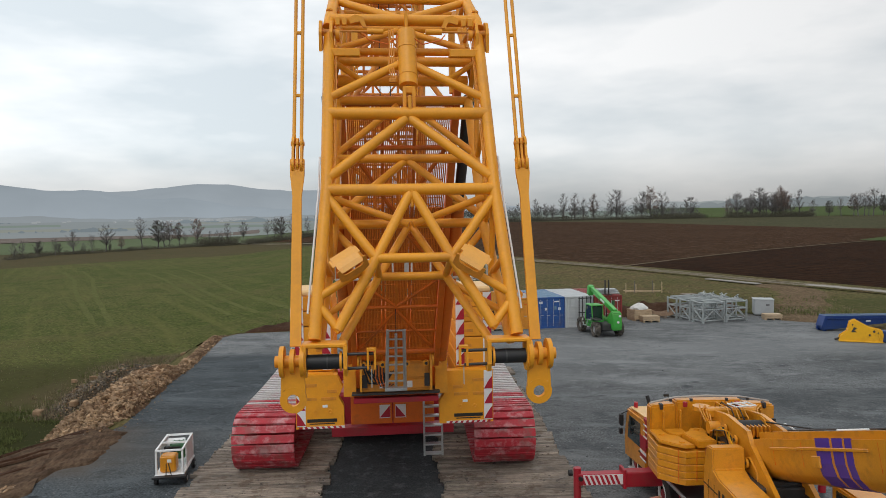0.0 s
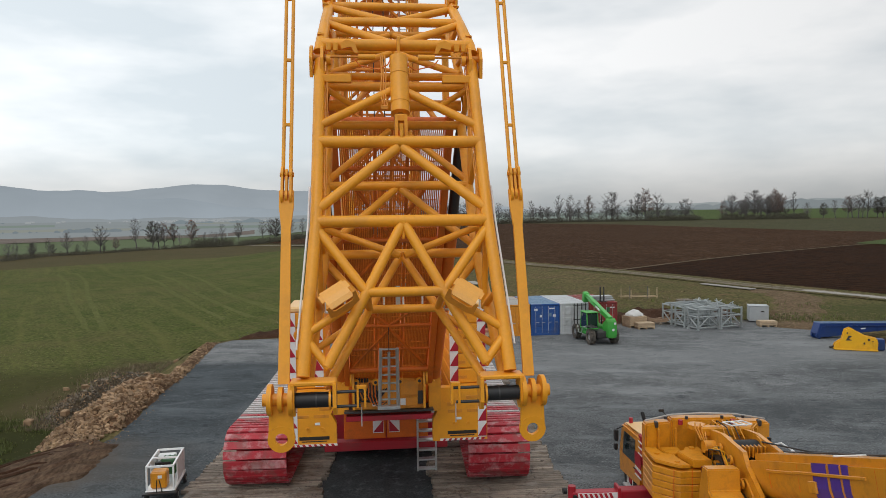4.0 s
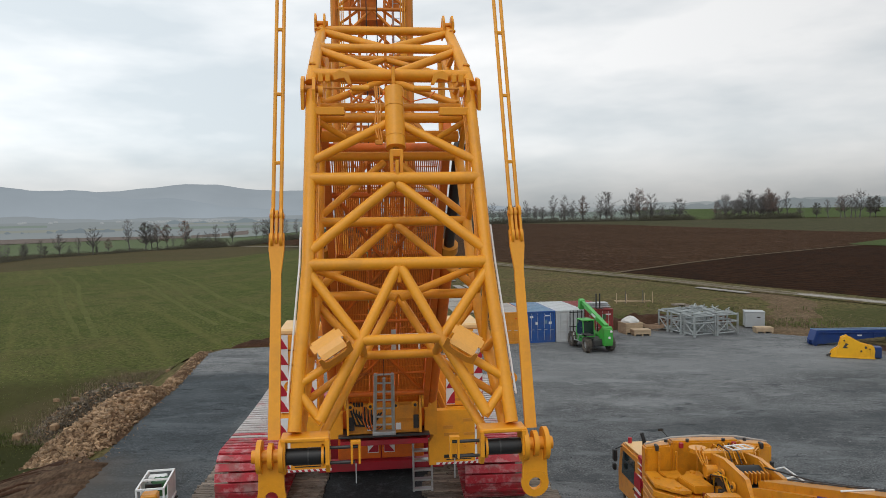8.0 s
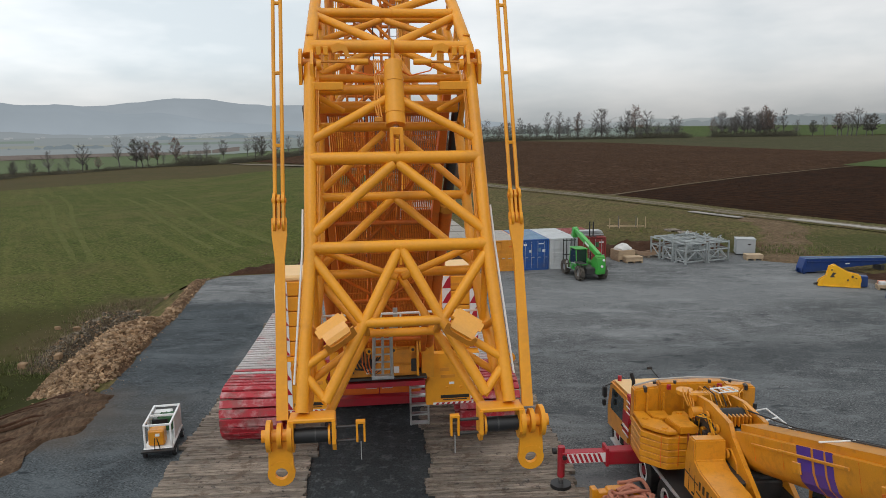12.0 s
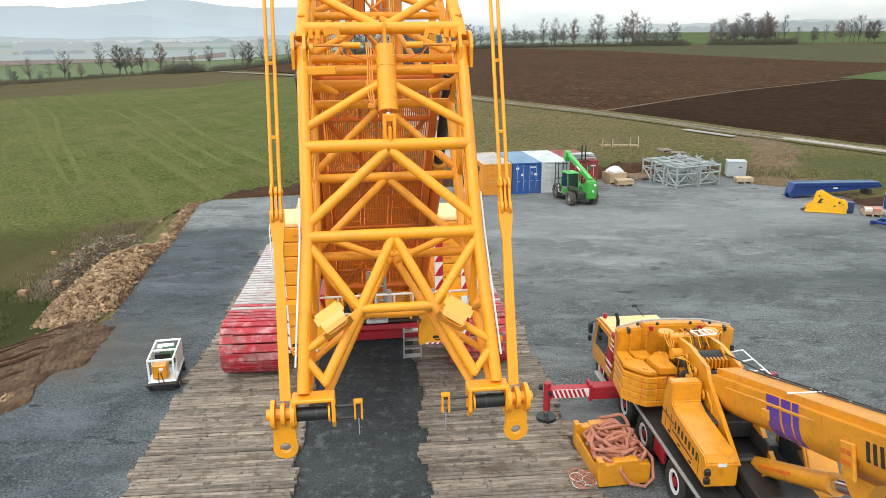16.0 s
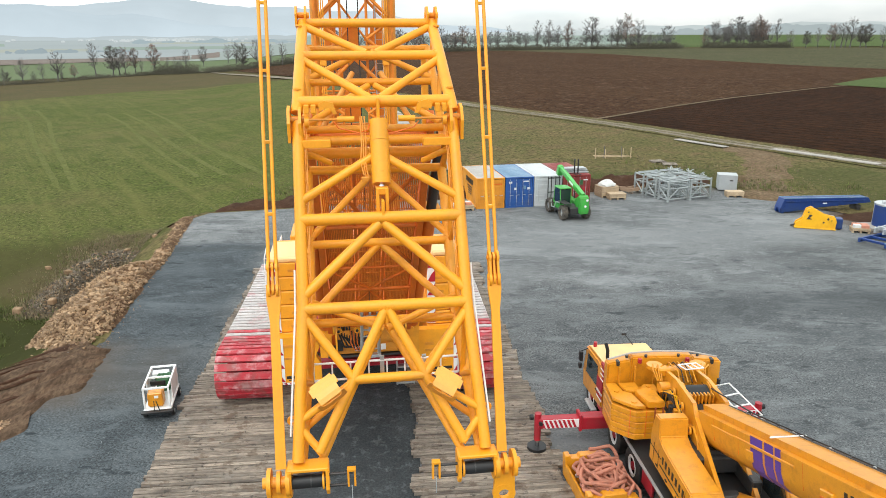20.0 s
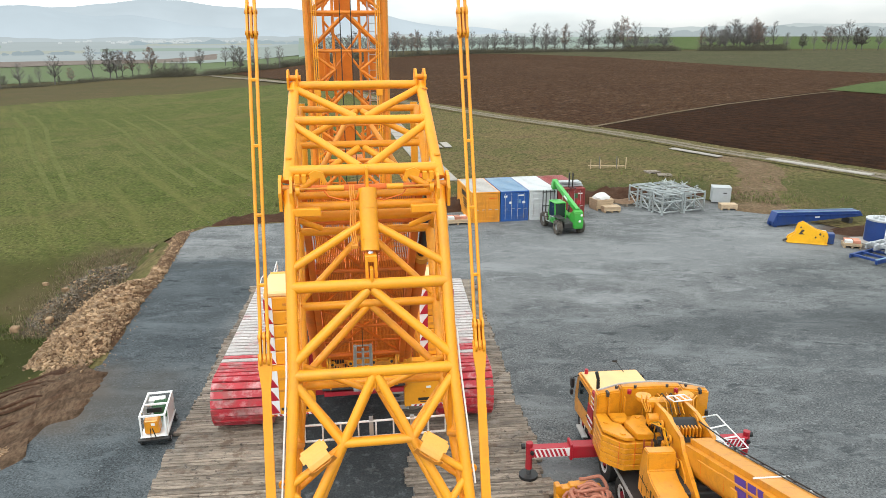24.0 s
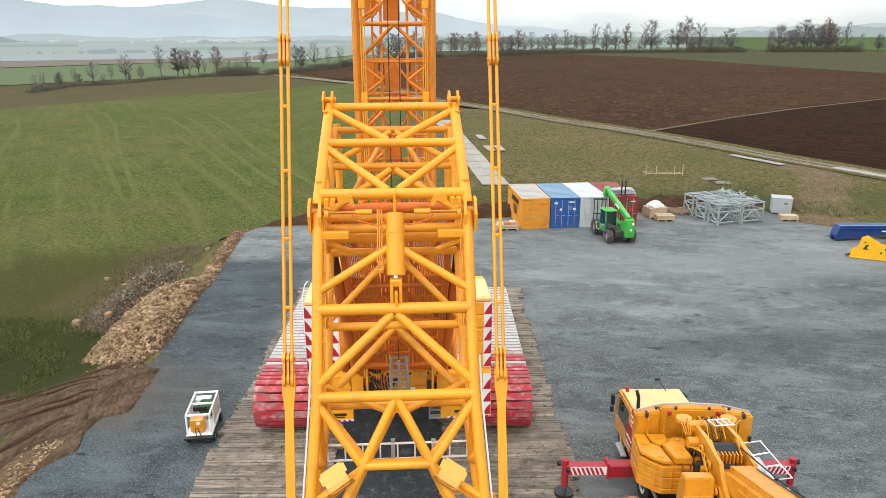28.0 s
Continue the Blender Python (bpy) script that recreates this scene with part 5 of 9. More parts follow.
# --- back-stay frame with the reeved ropes, from the arch head down to the crane's deck
stay = thing("back_stay_frame", "deep orange back-stay frame carrying dozens of parallel reeved ropes", "crane frame", SLEW)
TOPV, TOPZ, LOWV, LOWZ = 17.30, 11.80, 11.45, 5.20
def on_stay(u, k, off=0.0):
    """k runs from the head (0) to the foot (1); off lies towards the rear."""
    return U(u, TOPV + (LOWV - TOPV) * k + 0.75 * off, TOPZ + (LOWZ - TOPZ) * k + 0.66 * off)
n_rope = 52
for i in range(n_rope):
    u = -1.12 + 2.24 * i / (n_rope - 1)
    if abs(abs(u) - 0.36) < 0.06:
        continue
    bm = bmesh.new()
    tube(bm, on_stay(u, -0.02), on_stay(u * 0.96, 1.0), 0.0165, 6)
    part("rope", bm, ROPE_STEEL, stay)
for u, w in ((-0.78, 0.72), (0.0, 0.60), (0.78, 0.72)):
    a, b = on_stay(u, 0.30, -0.16), on_stay(u, 1.0, -0.16)
    d = b - a
    bm = bmesh.new()
    block(bm, (0, 0, 0), (0.03, w, d.length), Matrix.Translation((a + b) / 2) @ d.to_track_quat("Z", "X").to_matrix().to_4x4())
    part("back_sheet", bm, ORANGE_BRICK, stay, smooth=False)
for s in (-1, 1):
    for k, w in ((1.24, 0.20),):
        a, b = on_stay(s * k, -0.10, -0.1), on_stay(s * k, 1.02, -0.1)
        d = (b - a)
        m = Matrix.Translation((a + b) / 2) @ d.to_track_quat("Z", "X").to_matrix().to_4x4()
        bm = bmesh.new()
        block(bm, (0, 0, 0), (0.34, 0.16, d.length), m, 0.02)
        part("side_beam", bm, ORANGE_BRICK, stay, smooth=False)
    tube_part("inner_post", on_stay(s * 0.36, 0.0, -0.12), on_stay(s * 0.36, 1.0, -0.12), 0.045, ORANGE_BRICK, stay)
    # erection cylinders outside the ropes
    tube_part("cylinder_barrel", on_stay(s * 1.50, 0.26, -0.35), on_stay(s * 1.40, 0.98, -0.25), 0.17, ORANGE_BRICK, stay, "dull orange hydraulic cylinder", 18)
    tube_part("cylinder_collar", on_stay(s * 1.50, 0.25, -0.35), on_stay(s * 1.50, 0.275, -0.35), 0.22, ORANGE_DULL, stay, n=18)
    tube_part("cylinder_rod", on_stay(s * 1.52, -0.08, -0.40), on_stay(s * 1.50, 0.26, -0.35), 0.125, DARK_STEEL, stay, "dark cylinder rod", 16)
    tube_part("brace", on_stay(s * 1.1, 0.62, 0.10), on_stay(0, 0.74, 0.10), 0.045, ORANGE_BRICK, stay)
    tube_part("brace", on_stay(0, 0.76, 0.10), on_stay(s * 1.05, 0.95, 0.10), 0.050, ORANGE_BRICK, stay)
    tube_part("brace", on_stay(s * 1.1, 0.12, 0.10), on_stay(0, 0.36, 0.10), 0.050, ORANGE_BRICK, stay)
    tube_part("brace", on_stay(0, 0.38, 0.10), on_stay(s * 1.1, 0.58, 0.10), 0.050, ORANGE_BRICK, stay)
    # head links up to the arch
    tube_part("head_link", on_stay(s * 1.15, -0.05), U(s * 1.15, 17.5, 13.8), 0.075, ORANGE, stay)
    tube_part("head_link", U(s * 1.1, 17.2, 11.9), U(s * 0.3, 16.4, 13.2), 0.06, ORANGE_DULL, stay)
for k, r in ((-0.02, 0.11), (0.12, 0.06), (0.37, 0.075), (0.60, 0.05), (0.74, 0.06), (0.86, 0.045), (0.97, 0.10)):
    tube_part("cross_tube", on_stay(-1.2, k, 0.08), on_stay(1.2, k, 0.08), r, ORANGE_BRICK, stay)
for i in range(30):
    k = 0.02 + i * 0.032
    block_part("rope_spreader", on_stay(0, k, 0.02 if i % 2 else -0.05), (2.15, 0.03, 0.022), ROPE_STEEL if i % 2 else ORANGE_BRICK, stay)
for u in (-0.36, 0.0, 0.36):
    a, b = on_stay(u, -0.02, 0.03), on_stay(u, 1.0, 0.03)
    d = b - a
    bm = bmesh.new()
    block(bm, (0, 0, 0), (0.03, 0.06, d.length), Matrix.Translation((a + b) / 2) @ d.to_track_quat("Z", "X").to_matrix().to_4x4())
    part("rope_guide", bm, ROPE_STEEL, stay, smooth=False)

# --- tower boom
tower = thing("lattice_boom", "tall upright orange lattice boom with inner ladder", "crane boom", SLEW)
TV, TW, TD = 3.2, 1.50, 2.6
BAY = 2.9
for s in (-1, 1):
    for v in (TV, TV - TD):
        bm = bmesh.new()
        tube(bm, U(s * TW, v, 3.6), U(s * TW, v, 46), 0.15, 12)
        part("chord", bm, ORANGE_DULL, tower)
    block_part("web_plate", U(s * (TW + 0.0), TV + 0.02, 13), (0.10, 0.34, 18.5), TOWER_ORANGE, tower)
    tube_part("inner_post", U(s * 0.52, TV - 0.25, 4), U(s * 0.52, TV - 0.25, 40), 0.055, TOWER_ORANGE, tower)
    tube_part("hoist_rope", U(s * 0.21 - 0.02, TV + 0.25, 5), U(s * 0.21 - 0.02, TV + 0.25, 45), 0.022, BLACK, tower, "black hoist rope", 6)
    for k in (0.0, 0.13, 0.26):
        tube_part("pendant_rod", U(s * (1.14 + k * 0.6), TV + 0.3, 9), U(s * (1.14 + k * 0.6), TV + 0.3, 45), 0.024, ORANGE, tower, n=6)
    for z in (13.1, 16.8, 20.4, 24.5):
        block_part("pendant_clevis", U(s * 1.22, TV + 0.32, z), (0.26, 0.12, 0.55), ORANGE, tower, bevel=0.03)
for i in range(14):
    z = 4.4 + i * BAY
    for v, r in ((TV, 0.075), (TV - TD, 0.07)):
        for dz in (0, BAY / 2):
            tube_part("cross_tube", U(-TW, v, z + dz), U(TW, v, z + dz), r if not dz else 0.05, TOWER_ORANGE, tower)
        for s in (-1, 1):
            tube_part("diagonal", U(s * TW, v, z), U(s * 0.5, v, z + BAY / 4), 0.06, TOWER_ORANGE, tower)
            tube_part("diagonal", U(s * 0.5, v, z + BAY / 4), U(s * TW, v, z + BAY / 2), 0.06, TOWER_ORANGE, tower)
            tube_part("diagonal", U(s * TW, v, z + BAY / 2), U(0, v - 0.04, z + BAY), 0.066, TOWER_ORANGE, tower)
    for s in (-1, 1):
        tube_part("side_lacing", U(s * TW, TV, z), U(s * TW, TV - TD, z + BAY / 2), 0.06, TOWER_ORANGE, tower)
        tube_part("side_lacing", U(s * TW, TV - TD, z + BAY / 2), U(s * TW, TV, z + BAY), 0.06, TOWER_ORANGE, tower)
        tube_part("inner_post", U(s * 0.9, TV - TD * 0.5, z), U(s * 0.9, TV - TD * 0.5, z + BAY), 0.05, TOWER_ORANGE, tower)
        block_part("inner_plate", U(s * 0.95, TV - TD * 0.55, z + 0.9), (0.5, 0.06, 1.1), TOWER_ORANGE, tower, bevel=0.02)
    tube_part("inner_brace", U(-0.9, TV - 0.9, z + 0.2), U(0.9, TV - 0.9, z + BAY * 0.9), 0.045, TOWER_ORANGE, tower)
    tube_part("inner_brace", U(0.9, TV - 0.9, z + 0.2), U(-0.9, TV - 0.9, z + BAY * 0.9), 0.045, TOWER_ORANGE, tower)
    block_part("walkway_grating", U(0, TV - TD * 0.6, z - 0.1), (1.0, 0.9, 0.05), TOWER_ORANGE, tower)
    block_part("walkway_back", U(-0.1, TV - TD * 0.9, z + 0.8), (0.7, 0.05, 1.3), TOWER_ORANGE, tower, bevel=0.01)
for du in (0.85, 1.15):
    tube_part("ladder_stile", U(du, TV - 0.2, 5), U(du, TV - 0.2, 30), 0.025, STEEL, tower, "pale metal ladder", 6)
for i in range(70):
    tube_part("ladder_rung", U(0.85, TV - 0.2, 9 + i * 0.3), U(1.15, TV - 0.2, 9 + i * 0.3), 0.014, STEEL, tower, n=5)
block_part("boom_foot", U(0, TV - TD / 2, 3.9), (3.2, 2.8, 0.7), TOWER_ORANGE, tower, bevel=0.05)

# --- machine deck
deck = thing("crane_superstructure", "orange machine deck of the crawler crane between the counterweights", "crane body", SLEW)
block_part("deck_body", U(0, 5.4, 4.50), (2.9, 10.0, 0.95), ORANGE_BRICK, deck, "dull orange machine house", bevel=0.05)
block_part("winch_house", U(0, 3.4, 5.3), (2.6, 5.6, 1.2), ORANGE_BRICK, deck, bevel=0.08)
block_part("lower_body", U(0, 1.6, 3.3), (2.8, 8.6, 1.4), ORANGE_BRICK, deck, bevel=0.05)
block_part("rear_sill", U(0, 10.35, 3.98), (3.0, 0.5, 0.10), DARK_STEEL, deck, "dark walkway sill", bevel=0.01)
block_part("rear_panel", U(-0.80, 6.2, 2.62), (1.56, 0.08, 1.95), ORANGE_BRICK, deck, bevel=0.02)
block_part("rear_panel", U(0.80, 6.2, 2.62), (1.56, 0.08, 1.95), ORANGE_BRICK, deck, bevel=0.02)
block_part("lower_beam", U(0, 6.15, 1.42), (4.6, 0.5, 0.34), RED_PAINT, deck, "red lower cross beam", bevel=0.02)
block_part("upper_beam", U(0, 10.9, 5.05), (2.5, 0.45, 0.4), ORANGE, deck, bevel=0.03)
for s in (-1, 1):
    bm = bmesh.new()
    prism(bm, [(s * 1.22, 4.0), (s * 1.60, 4.0), (s * 1.60, 5.35), (s * 1.38, 5.75), (s * 1.12, 5.45), (s * 1.22, 4.9)], 1, -11.2, -10.95)
    part("bracket_plate", bm, ORANGE, deck, smooth=False)
    tube_part("bracket_pin", U(s * 1.3, 11.1, 4.9), U(s * 1.3, 11.4, 4.9), 0.12, ORANGE, deck, n=16)
    # warning squares: white with a red triangle
    block_part("warning_plate", U(s * 0.30, 6.265, 2.12), (0.40, 0.03, 0.50), STRIPE_WHITE, deck, "white plate with a red triangle")
    bm = bmesh.new()
    prism(bm, [(s * 0.11, 1.90), (s * 0.49, 1.90), (s * 0.11, 2.35)], 1, -6.292, -6.284)
    part("warning_triangle", bm, STRIPE_RED, deck, smooth=False)
# bright metal ladder bracket standing in the middle
for s in (-1, 1):
    tube_part("bracket_stile", U(s * 0.27 - 0.02, 12.05, 4.45), U(s * 0.23 - 0.02, 12.95, 6.30), 0.05, STEEL, deck, "bright metal stile", 8)
for k in range(7):
    z = 4.66 + 0.27 * k
    tube_part("bracket_rung", U(-0.27, 12.15 + 0.13 * k, z), U(0.23, 12.15 + 0.13 * k, z), 0.028, STEEL, deck, n=6)
tube_part("bracket_mast", U(-0.02, 12.1, 4.5), U(-0.02, 12.98, 6.2), 0.04, STEEL, deck, n=8)
block_part("bracket_foot", U(-0.02, 12.05, 4.40), (0.66, 0.22, 0.10), STEEL, deck, bevel=0.01)
tube_part("antenna", U(-0.02, 12.95, 6.2), U(-0.02, 13.0, 6.9), 0.012, BLACK, deck, n=6)
# hoses hanging beside it
for k in range(5):
    x0 = -0.95 + 0.08 * k
    bm = bmesh.new()
    pipe(bm, [U(x0, 11.3, 5.45), U(x0 - 0.02, 11.42, 4.9 - 0.05 * k), U(x0 + 0.12 + 0.05 * k, 11.45, 4.45), U(x0 + 0.42, 11.4, 4.4 + 0.05 * k), U(x0 + 0.62, 11.3, 4.85)], 0.030, 8)
    part("hose", bm, BLACK, deck, "black hydraulic hose")
for k in range(3):
    tube_part("hose_clamp", U(-0.9 + 0.1 * k, 11.3, 5.4), U(-0.9 + 0.1 * k, 11.3, 5.7), 0.04, ORANGE, deck, n=8)
block_part("control_box", U(0.62, 11.2, 5.5), (0.9, 0.14, 0.10), RED_PAINT, deck, bevel=0.01)
tube_part("fire_bottle", U(0.75, 11.1, 4.1), U(0.75, 11.1, 4.7), 0.11, ORANGE_BRICK, deck, n=14)

# rear bulkhead with panels, lugs, pins and lamp marks
block_part("bulkhead", U(0, 11.10, 4.62), (2.2, 0.5, 0.95), ORANGE_DULL, deck, "bright orange rear bulkhead", bevel=0.03)
block_part("walkway_sill", U(0.0, 11.2, 4.10), (2.7, 0.5, 0.07), DARK_STEEL, deck, "dark walkway sill", bevel=0.015)
block_part("red_sill", U(0.0, 11.2, 3.88), (2.6, 0.30, 0.16), RED_PAINT, deck, "red sill under the walkway", bevel=0.015)
for u, z, w, hh in ((-0.78, 4.75, 0.5, 0.5), (0.62, 4.80, 0.55, 0.42), (0.62, 4.38, 0.5, 0.26)):
    block_part("bulkhead_panel", U(u, 11.41, z), (w, 0.03, hh), ORANGE_DULL, deck, bevel=0.008)
for u in (-0.98, -0.40, 0.34, 0.92):
    tube_part("lug_disc", U(u, 11.42, 5.02), U(u, 11.50, 5.02), 0.10, ORANGE, deck, n=16)
    tube_part("lug_pin", U(u, 11.50, 5.02), U(u, 11.54, 5.02), 0.045, DARK_STEEL, deck, n=10)
for s in (-1, 1):
    bm = bmesh.new()
    prism(bm, [(-11.7, 4.25), (-11.7, 4.9), (-11.55, 5.35), (-11.35, 5.45), (-11.1, 5.2), (-11.1, 4.25)], 0, s * 1.06 - 0.03, s * 1.06 + 0.03)
    part("side_gusset", bm, ORANGE, deck, smooth=False)
    tube_part("hinge_disc", U(s * 1.10, 11.50, 5.15), U(s * 1.16, 11.50, 5.15), 0.22, ORANGE, deck, n=22)
    # flat dark plate: the shade of a recess is painted, nothing is cut in
    block_part("dark_recess", U(s * 0.95, 11.42, 4.5), (0.16, 0.02, 0.4), DARK_STEEL, deck)
    block_part("warning_plate", U(s * 0.42, 11.43, 4.38), (0.16, 0.02, 0.20), STRIPE_WHITE, deck)
for k in range(6):
    bm = bmesh.new()
    u0 = -0.62 + 0.05 * k
    pipe(bm, [U(u0, 11.46, 5.0), U(u0 + 0.01, 11.52, 4.6), U(u0 + 0.1, 11.55, 4.38 - 0.02 * k), U(u0 + 0.3, 11.52, 4.42)], 0.018, 6)
    part("hose", bm, BLACK if k % 2 else ORANGE_BRICK, deck)
tube_part("cross_pipe", U(-1.05, 11.5, 5.32), U(1.05, 11.5, 5.32), 0.05, ORANGE, deck, n=10)
tube_part("cross_pipe", U(-1.05, 11.45, 5.55), U(1.05, 11.45, 5.55), 0.035, ORANGE_DULL, deck, n=8)
for k in range(9):
    block_part("pipe_clip", U(-0.9 + 0.225 * k, 11.5, 5.40), (0.05, 0.08, 0.12), ORANGE_DULL if k % 3 else WHITE, deck, bevel=0.008)

# rear access ladder
steps = thing("access_ladder", "grey metal step ladder hanging from the crane deck", "ladder", SLEW)
for u in (1.16, 1.84):
    bm = bmesh.new()
    pipe(bm, [U(u, 6.2, 3.05), U(u, 6.55, 2.85), U(u, 6.62, 0.46)], 0.04, 6)
    part("stile", bm, STEEL, steps)
for k in range(7):
    z = 0.55 + k * 0.36
    block_part("tread", U(1.50, 6.60, z), (0.68, 0.26, 0.06), STEEL, steps, bevel=0.006)
block_part("landing", U(1.50, 6.1, 3.02), (0.80, 0.7, 0.06), STEEL, steps)

# --- counterweight stacks
def counterweight(s):
    c = thing("counterweight_stack", "stack of orange counterweight slabs edged with red and white warning film", "counterweight", SLEW, "counterweights of the crane")
    n = 8
    for i in range(n):
        z = 3.20 + 0.481 * i
        uin, uout = (1.95, 3.12)
        v1 = 10.45
        bm = bmesh.new()
        block(bm, U(s * (uin + uout) / 2, v1 - 1.35, z + 0.232), (uout - uin, 2.7, 0.458), bevel=0.03)
        part("slab", bm, ORANGE, c, smooth=False)
        bm = bmesh.new()
        block(bm, U(s * (uin + 0.35 + 0.05 * (i % 2)), v1 + 0.004, z + 0.2), (0.34, 0.012, 0.09), bevel=0.004)
        part("cast_mark", bm, ORANGE_DULL, c, smooth=False)
    # base plate hung behind, with cut corner
    bm = bmesh.new()
    ui = 1.62 if s < 0 else 1.38
    prism(bm, [(s * ui, 2.92), (s * 3.10, 2.92), (s * 3.10, 4.60), (s * (ui + 0.2), 4.60), (s * (ui + 0.02), 4.2), (s * (ui + 0.16), 3.9), (s * ui, 3.6)], 1, -10.78, -10.46)
    part("base_plate", bm, ORANGE, c, smooth=False)
    for du, zz, w, hh in ((1.98, 4.08, 0.30, 0.10), (2.08, 3.85, 0.46, 0.10), (2.66, 4.28, 0.44, 0.10), (2.66, 3.85, 0.40, 0.09)):
        block_part("cast_mark", U(s * du, 10.785, zz), (w, 0.014, hh), ORANGE_DULL, c, bevel=0.004)
    block_part("label_plate", U(s * 2.2, 10.79, 3.62), (0.16, 0.012, 0.08), WHITE, c, "small white label", bevel=0.003)
    for k in (2.5, 2.05):
        part("lifting_eye", ring(bmesh.new(), U(s * k, 10.80, 3.45), (0, 1, 0), 0.07, 0.035, 0.04, 12), ORANGE, c)
    # name board drawn as a plain dark bar, with a thin line below
    block_part("name_bar", U(s * 2.30, 10.786, 3.17), (0.92, 0.010, 0.105), LETTER, c, "black lettering bar")
    block_part("name_line", U(s * 2.30, 10.786, 3.07), (0.78, 0.010, 0.03), LETTER, c)
    # warning film along the lower edge
    block_part("edge_film", U(s * 2.25, 10.79, 2.955), (1.30, 0.012, 0.07), STRIPE_WHITE, c)
    for k in range(8):
        u0 = 1.68 + 0.175 * k
        bm = bmesh.new()
        prism(bm, [(s * u0, 2.922), (s * (u0 + 0.085), 2.922), (s * (u0 + 0.125), 2.988), (s * (u0 + 0.04), 2.988)], 1, -10.802, -10.797)
        part("film_stripe", bm, STRIPE_RED, c, smooth=False)
    # upright warning films at both rear edges
    for uc, v, z0, z1 in ((2.98, 10.472, 4.66, 7.04), (2.94, 10.792, 3.0, 4.58), (2.10 if s > 0 else 2.14, 10.472, 4.70, 7.04)):
        block_part("edge_film", U(s * uc, v, (z0 + z1) / 2), (0.27, 0.012, z1 - z0), STRIPE_WHITE, c)
        z = z0
        while z + 0.40 < z1:
            bm = bmesh.new()
            prism(bm, [(s * (uc + 0.135), z + 0.03), (s * (uc + 0.135), z + 0.44), (s * (uc + 0.02), z + 0.30), (s * (uc - 0.135), z + 0.03)], 1, -v - 0.016, -v - 0.008)
            part("film_stripe", bm, STRIPE_RED, c, smooth=False)
            z += 0.481
    # carved top
    bm = bmesh.new()
    block(bm, U(s * 2.62, 9.5, 7.12), (0.98, 1.9, 0.20), bevel=0.06)
    part("top_cap", bm, CAB_ROOF, c, "pale orange top slab", smooth=False)
    return c


counterweight(-1)
counterweight(1)

# railed platform beside the machine house
rail = thing("side_platform", "white railed side platform with an orange cabinet", "platform", SLEW)
block_part("platform_deck", U(-2.9, 3.5, 4.6), (1.1, 5.5, 0.1), ORANGE_DULL, rail)
block_part("cabinet", U(-2.62, 2.2, 5.3), (0.7, 2.2, 1.3), ORANGE, rail, bevel=0.05)
for v in (6.1, 4.9, 3.7, 2.5):
    tube_part("rail_post", U(-3.40, v, 4.6), U(-3.40, v, 5.75), 0.025, WHITE, rail, n=6)
for z in (5.75, 5.4, 5.05):
    tube_part("rail_bar", U(-3.40, 6.1, z), U(-3.40, 2.5, z), 0.02, WHITE, rail, n=6)
    tube_part("rail_bar", U(-3.40, 6.1, z), U(-2.5, 6.1, z), 0.02, WHITE, rail, n=6)
for u in (-3.62, -3.30):
    bm = bmesh.new()
    pipe(bm, [U(u, 7.2, 4.7), U(u, 7.2, 6.2), U(u + 0.08, 7.0, 6.55), U(u + 0.16, 6.7, 6.6)], 0.022, 6)
    part("ladder_stile", bm, WHITE, rail)
for k in range(6):
    tube_part("ladder_rung", U(-3.62, 7.2, 4.85 + 0.27 * k), U(-3.30, 7.2, 4.85 + 0.27 * k), 0.014, WHITE, rail, n=5)

# --- undercarriage, square to the timber mats
under_car = thing("crawler_undercarriage", "red crawler undercarriage with wide track shoes", "crawler undercarriage")
block_part("car_body", (0, 31.5, 1.55), (4.2, 6.5, 1.5), RED_PAINT, under_car, bevel=0.1)
block_part("cross_beam", (0, 29.0, 1.35), (6.6, 0.9, 1.0), RED_PAINT, under_car, bevel=0.06)
block_part("cross_beam", (0, 35.0, 1.35), (6.6, 0.9, 1.0), RED_PAINT, under_car, bevel=0.06)
tube_part("slew_ring", (-0.07, 32.3, 2.3), (-0.07, 32.3, 2.92), 1.9, DARK_STEEL, under_car, n=40)
for s in (-1, 1):
    block_part("track_frame", (s * 4.35, 31.4, 1.10), (1.5, 10.6, 1.0), RED_PAINT, under_car, bevel=0.15)
    for y in (25.95, 36.45):
        tube_part("sprocket", (s * 4.35 - 0.8, y, 1.10), (s * 4.35 + 0.8, y, 1.10), 0.72, RED_PAINT, under_car, n=24)
# ---------------------------------------------------------------- mobile crane parked beside the mats
truck = thing("mobile_crane", "orange and red mobile crane with boom raised over its rear", "mobile crane")
TX = 10.15
# chassis
block_part("chassis", (TX, 18.6, 0.95), (2.0, 11.4, 0.55), RED_PAINT, truck, "red chassis", bevel=0.05)
block_part("deck_plate", (TX - 0.2, 17.6, 1.30), (2.3, 8.6, 0.05), DARK_STEEL, truck, "dark walkway plate", bevel=0.01)
# rear deck and clutter are dark: the boom's shadow is in their colour
block_part("rear_deck", (TX + 0.35, 14.6, 1.34), (1.9, 2.6, 0.10), DARK_STEEL, truck, bevel=0.03)
block_part("rear_beam", (TX + 0.35, 13.9, 1.42), (2.0, 0.5, 0.22), RED_PAINT, truck, bevel=0.03)
block_part("tool_box", (TX + 0.75, 15.2, 1.52), (0.8, 0.9, 0.36), RED_PAINT, truck, bevel=0.03)
for k in range(5):
    block_part("deck_clutter", (TX - 0.5 + 0.33 * k, 15.9 + 0.2 * (k % 2), 1.46), (0.24, 0.5, 0.26 + 0.05 * (k % 3)), DARK_STEEL, truck, bevel=0.03)
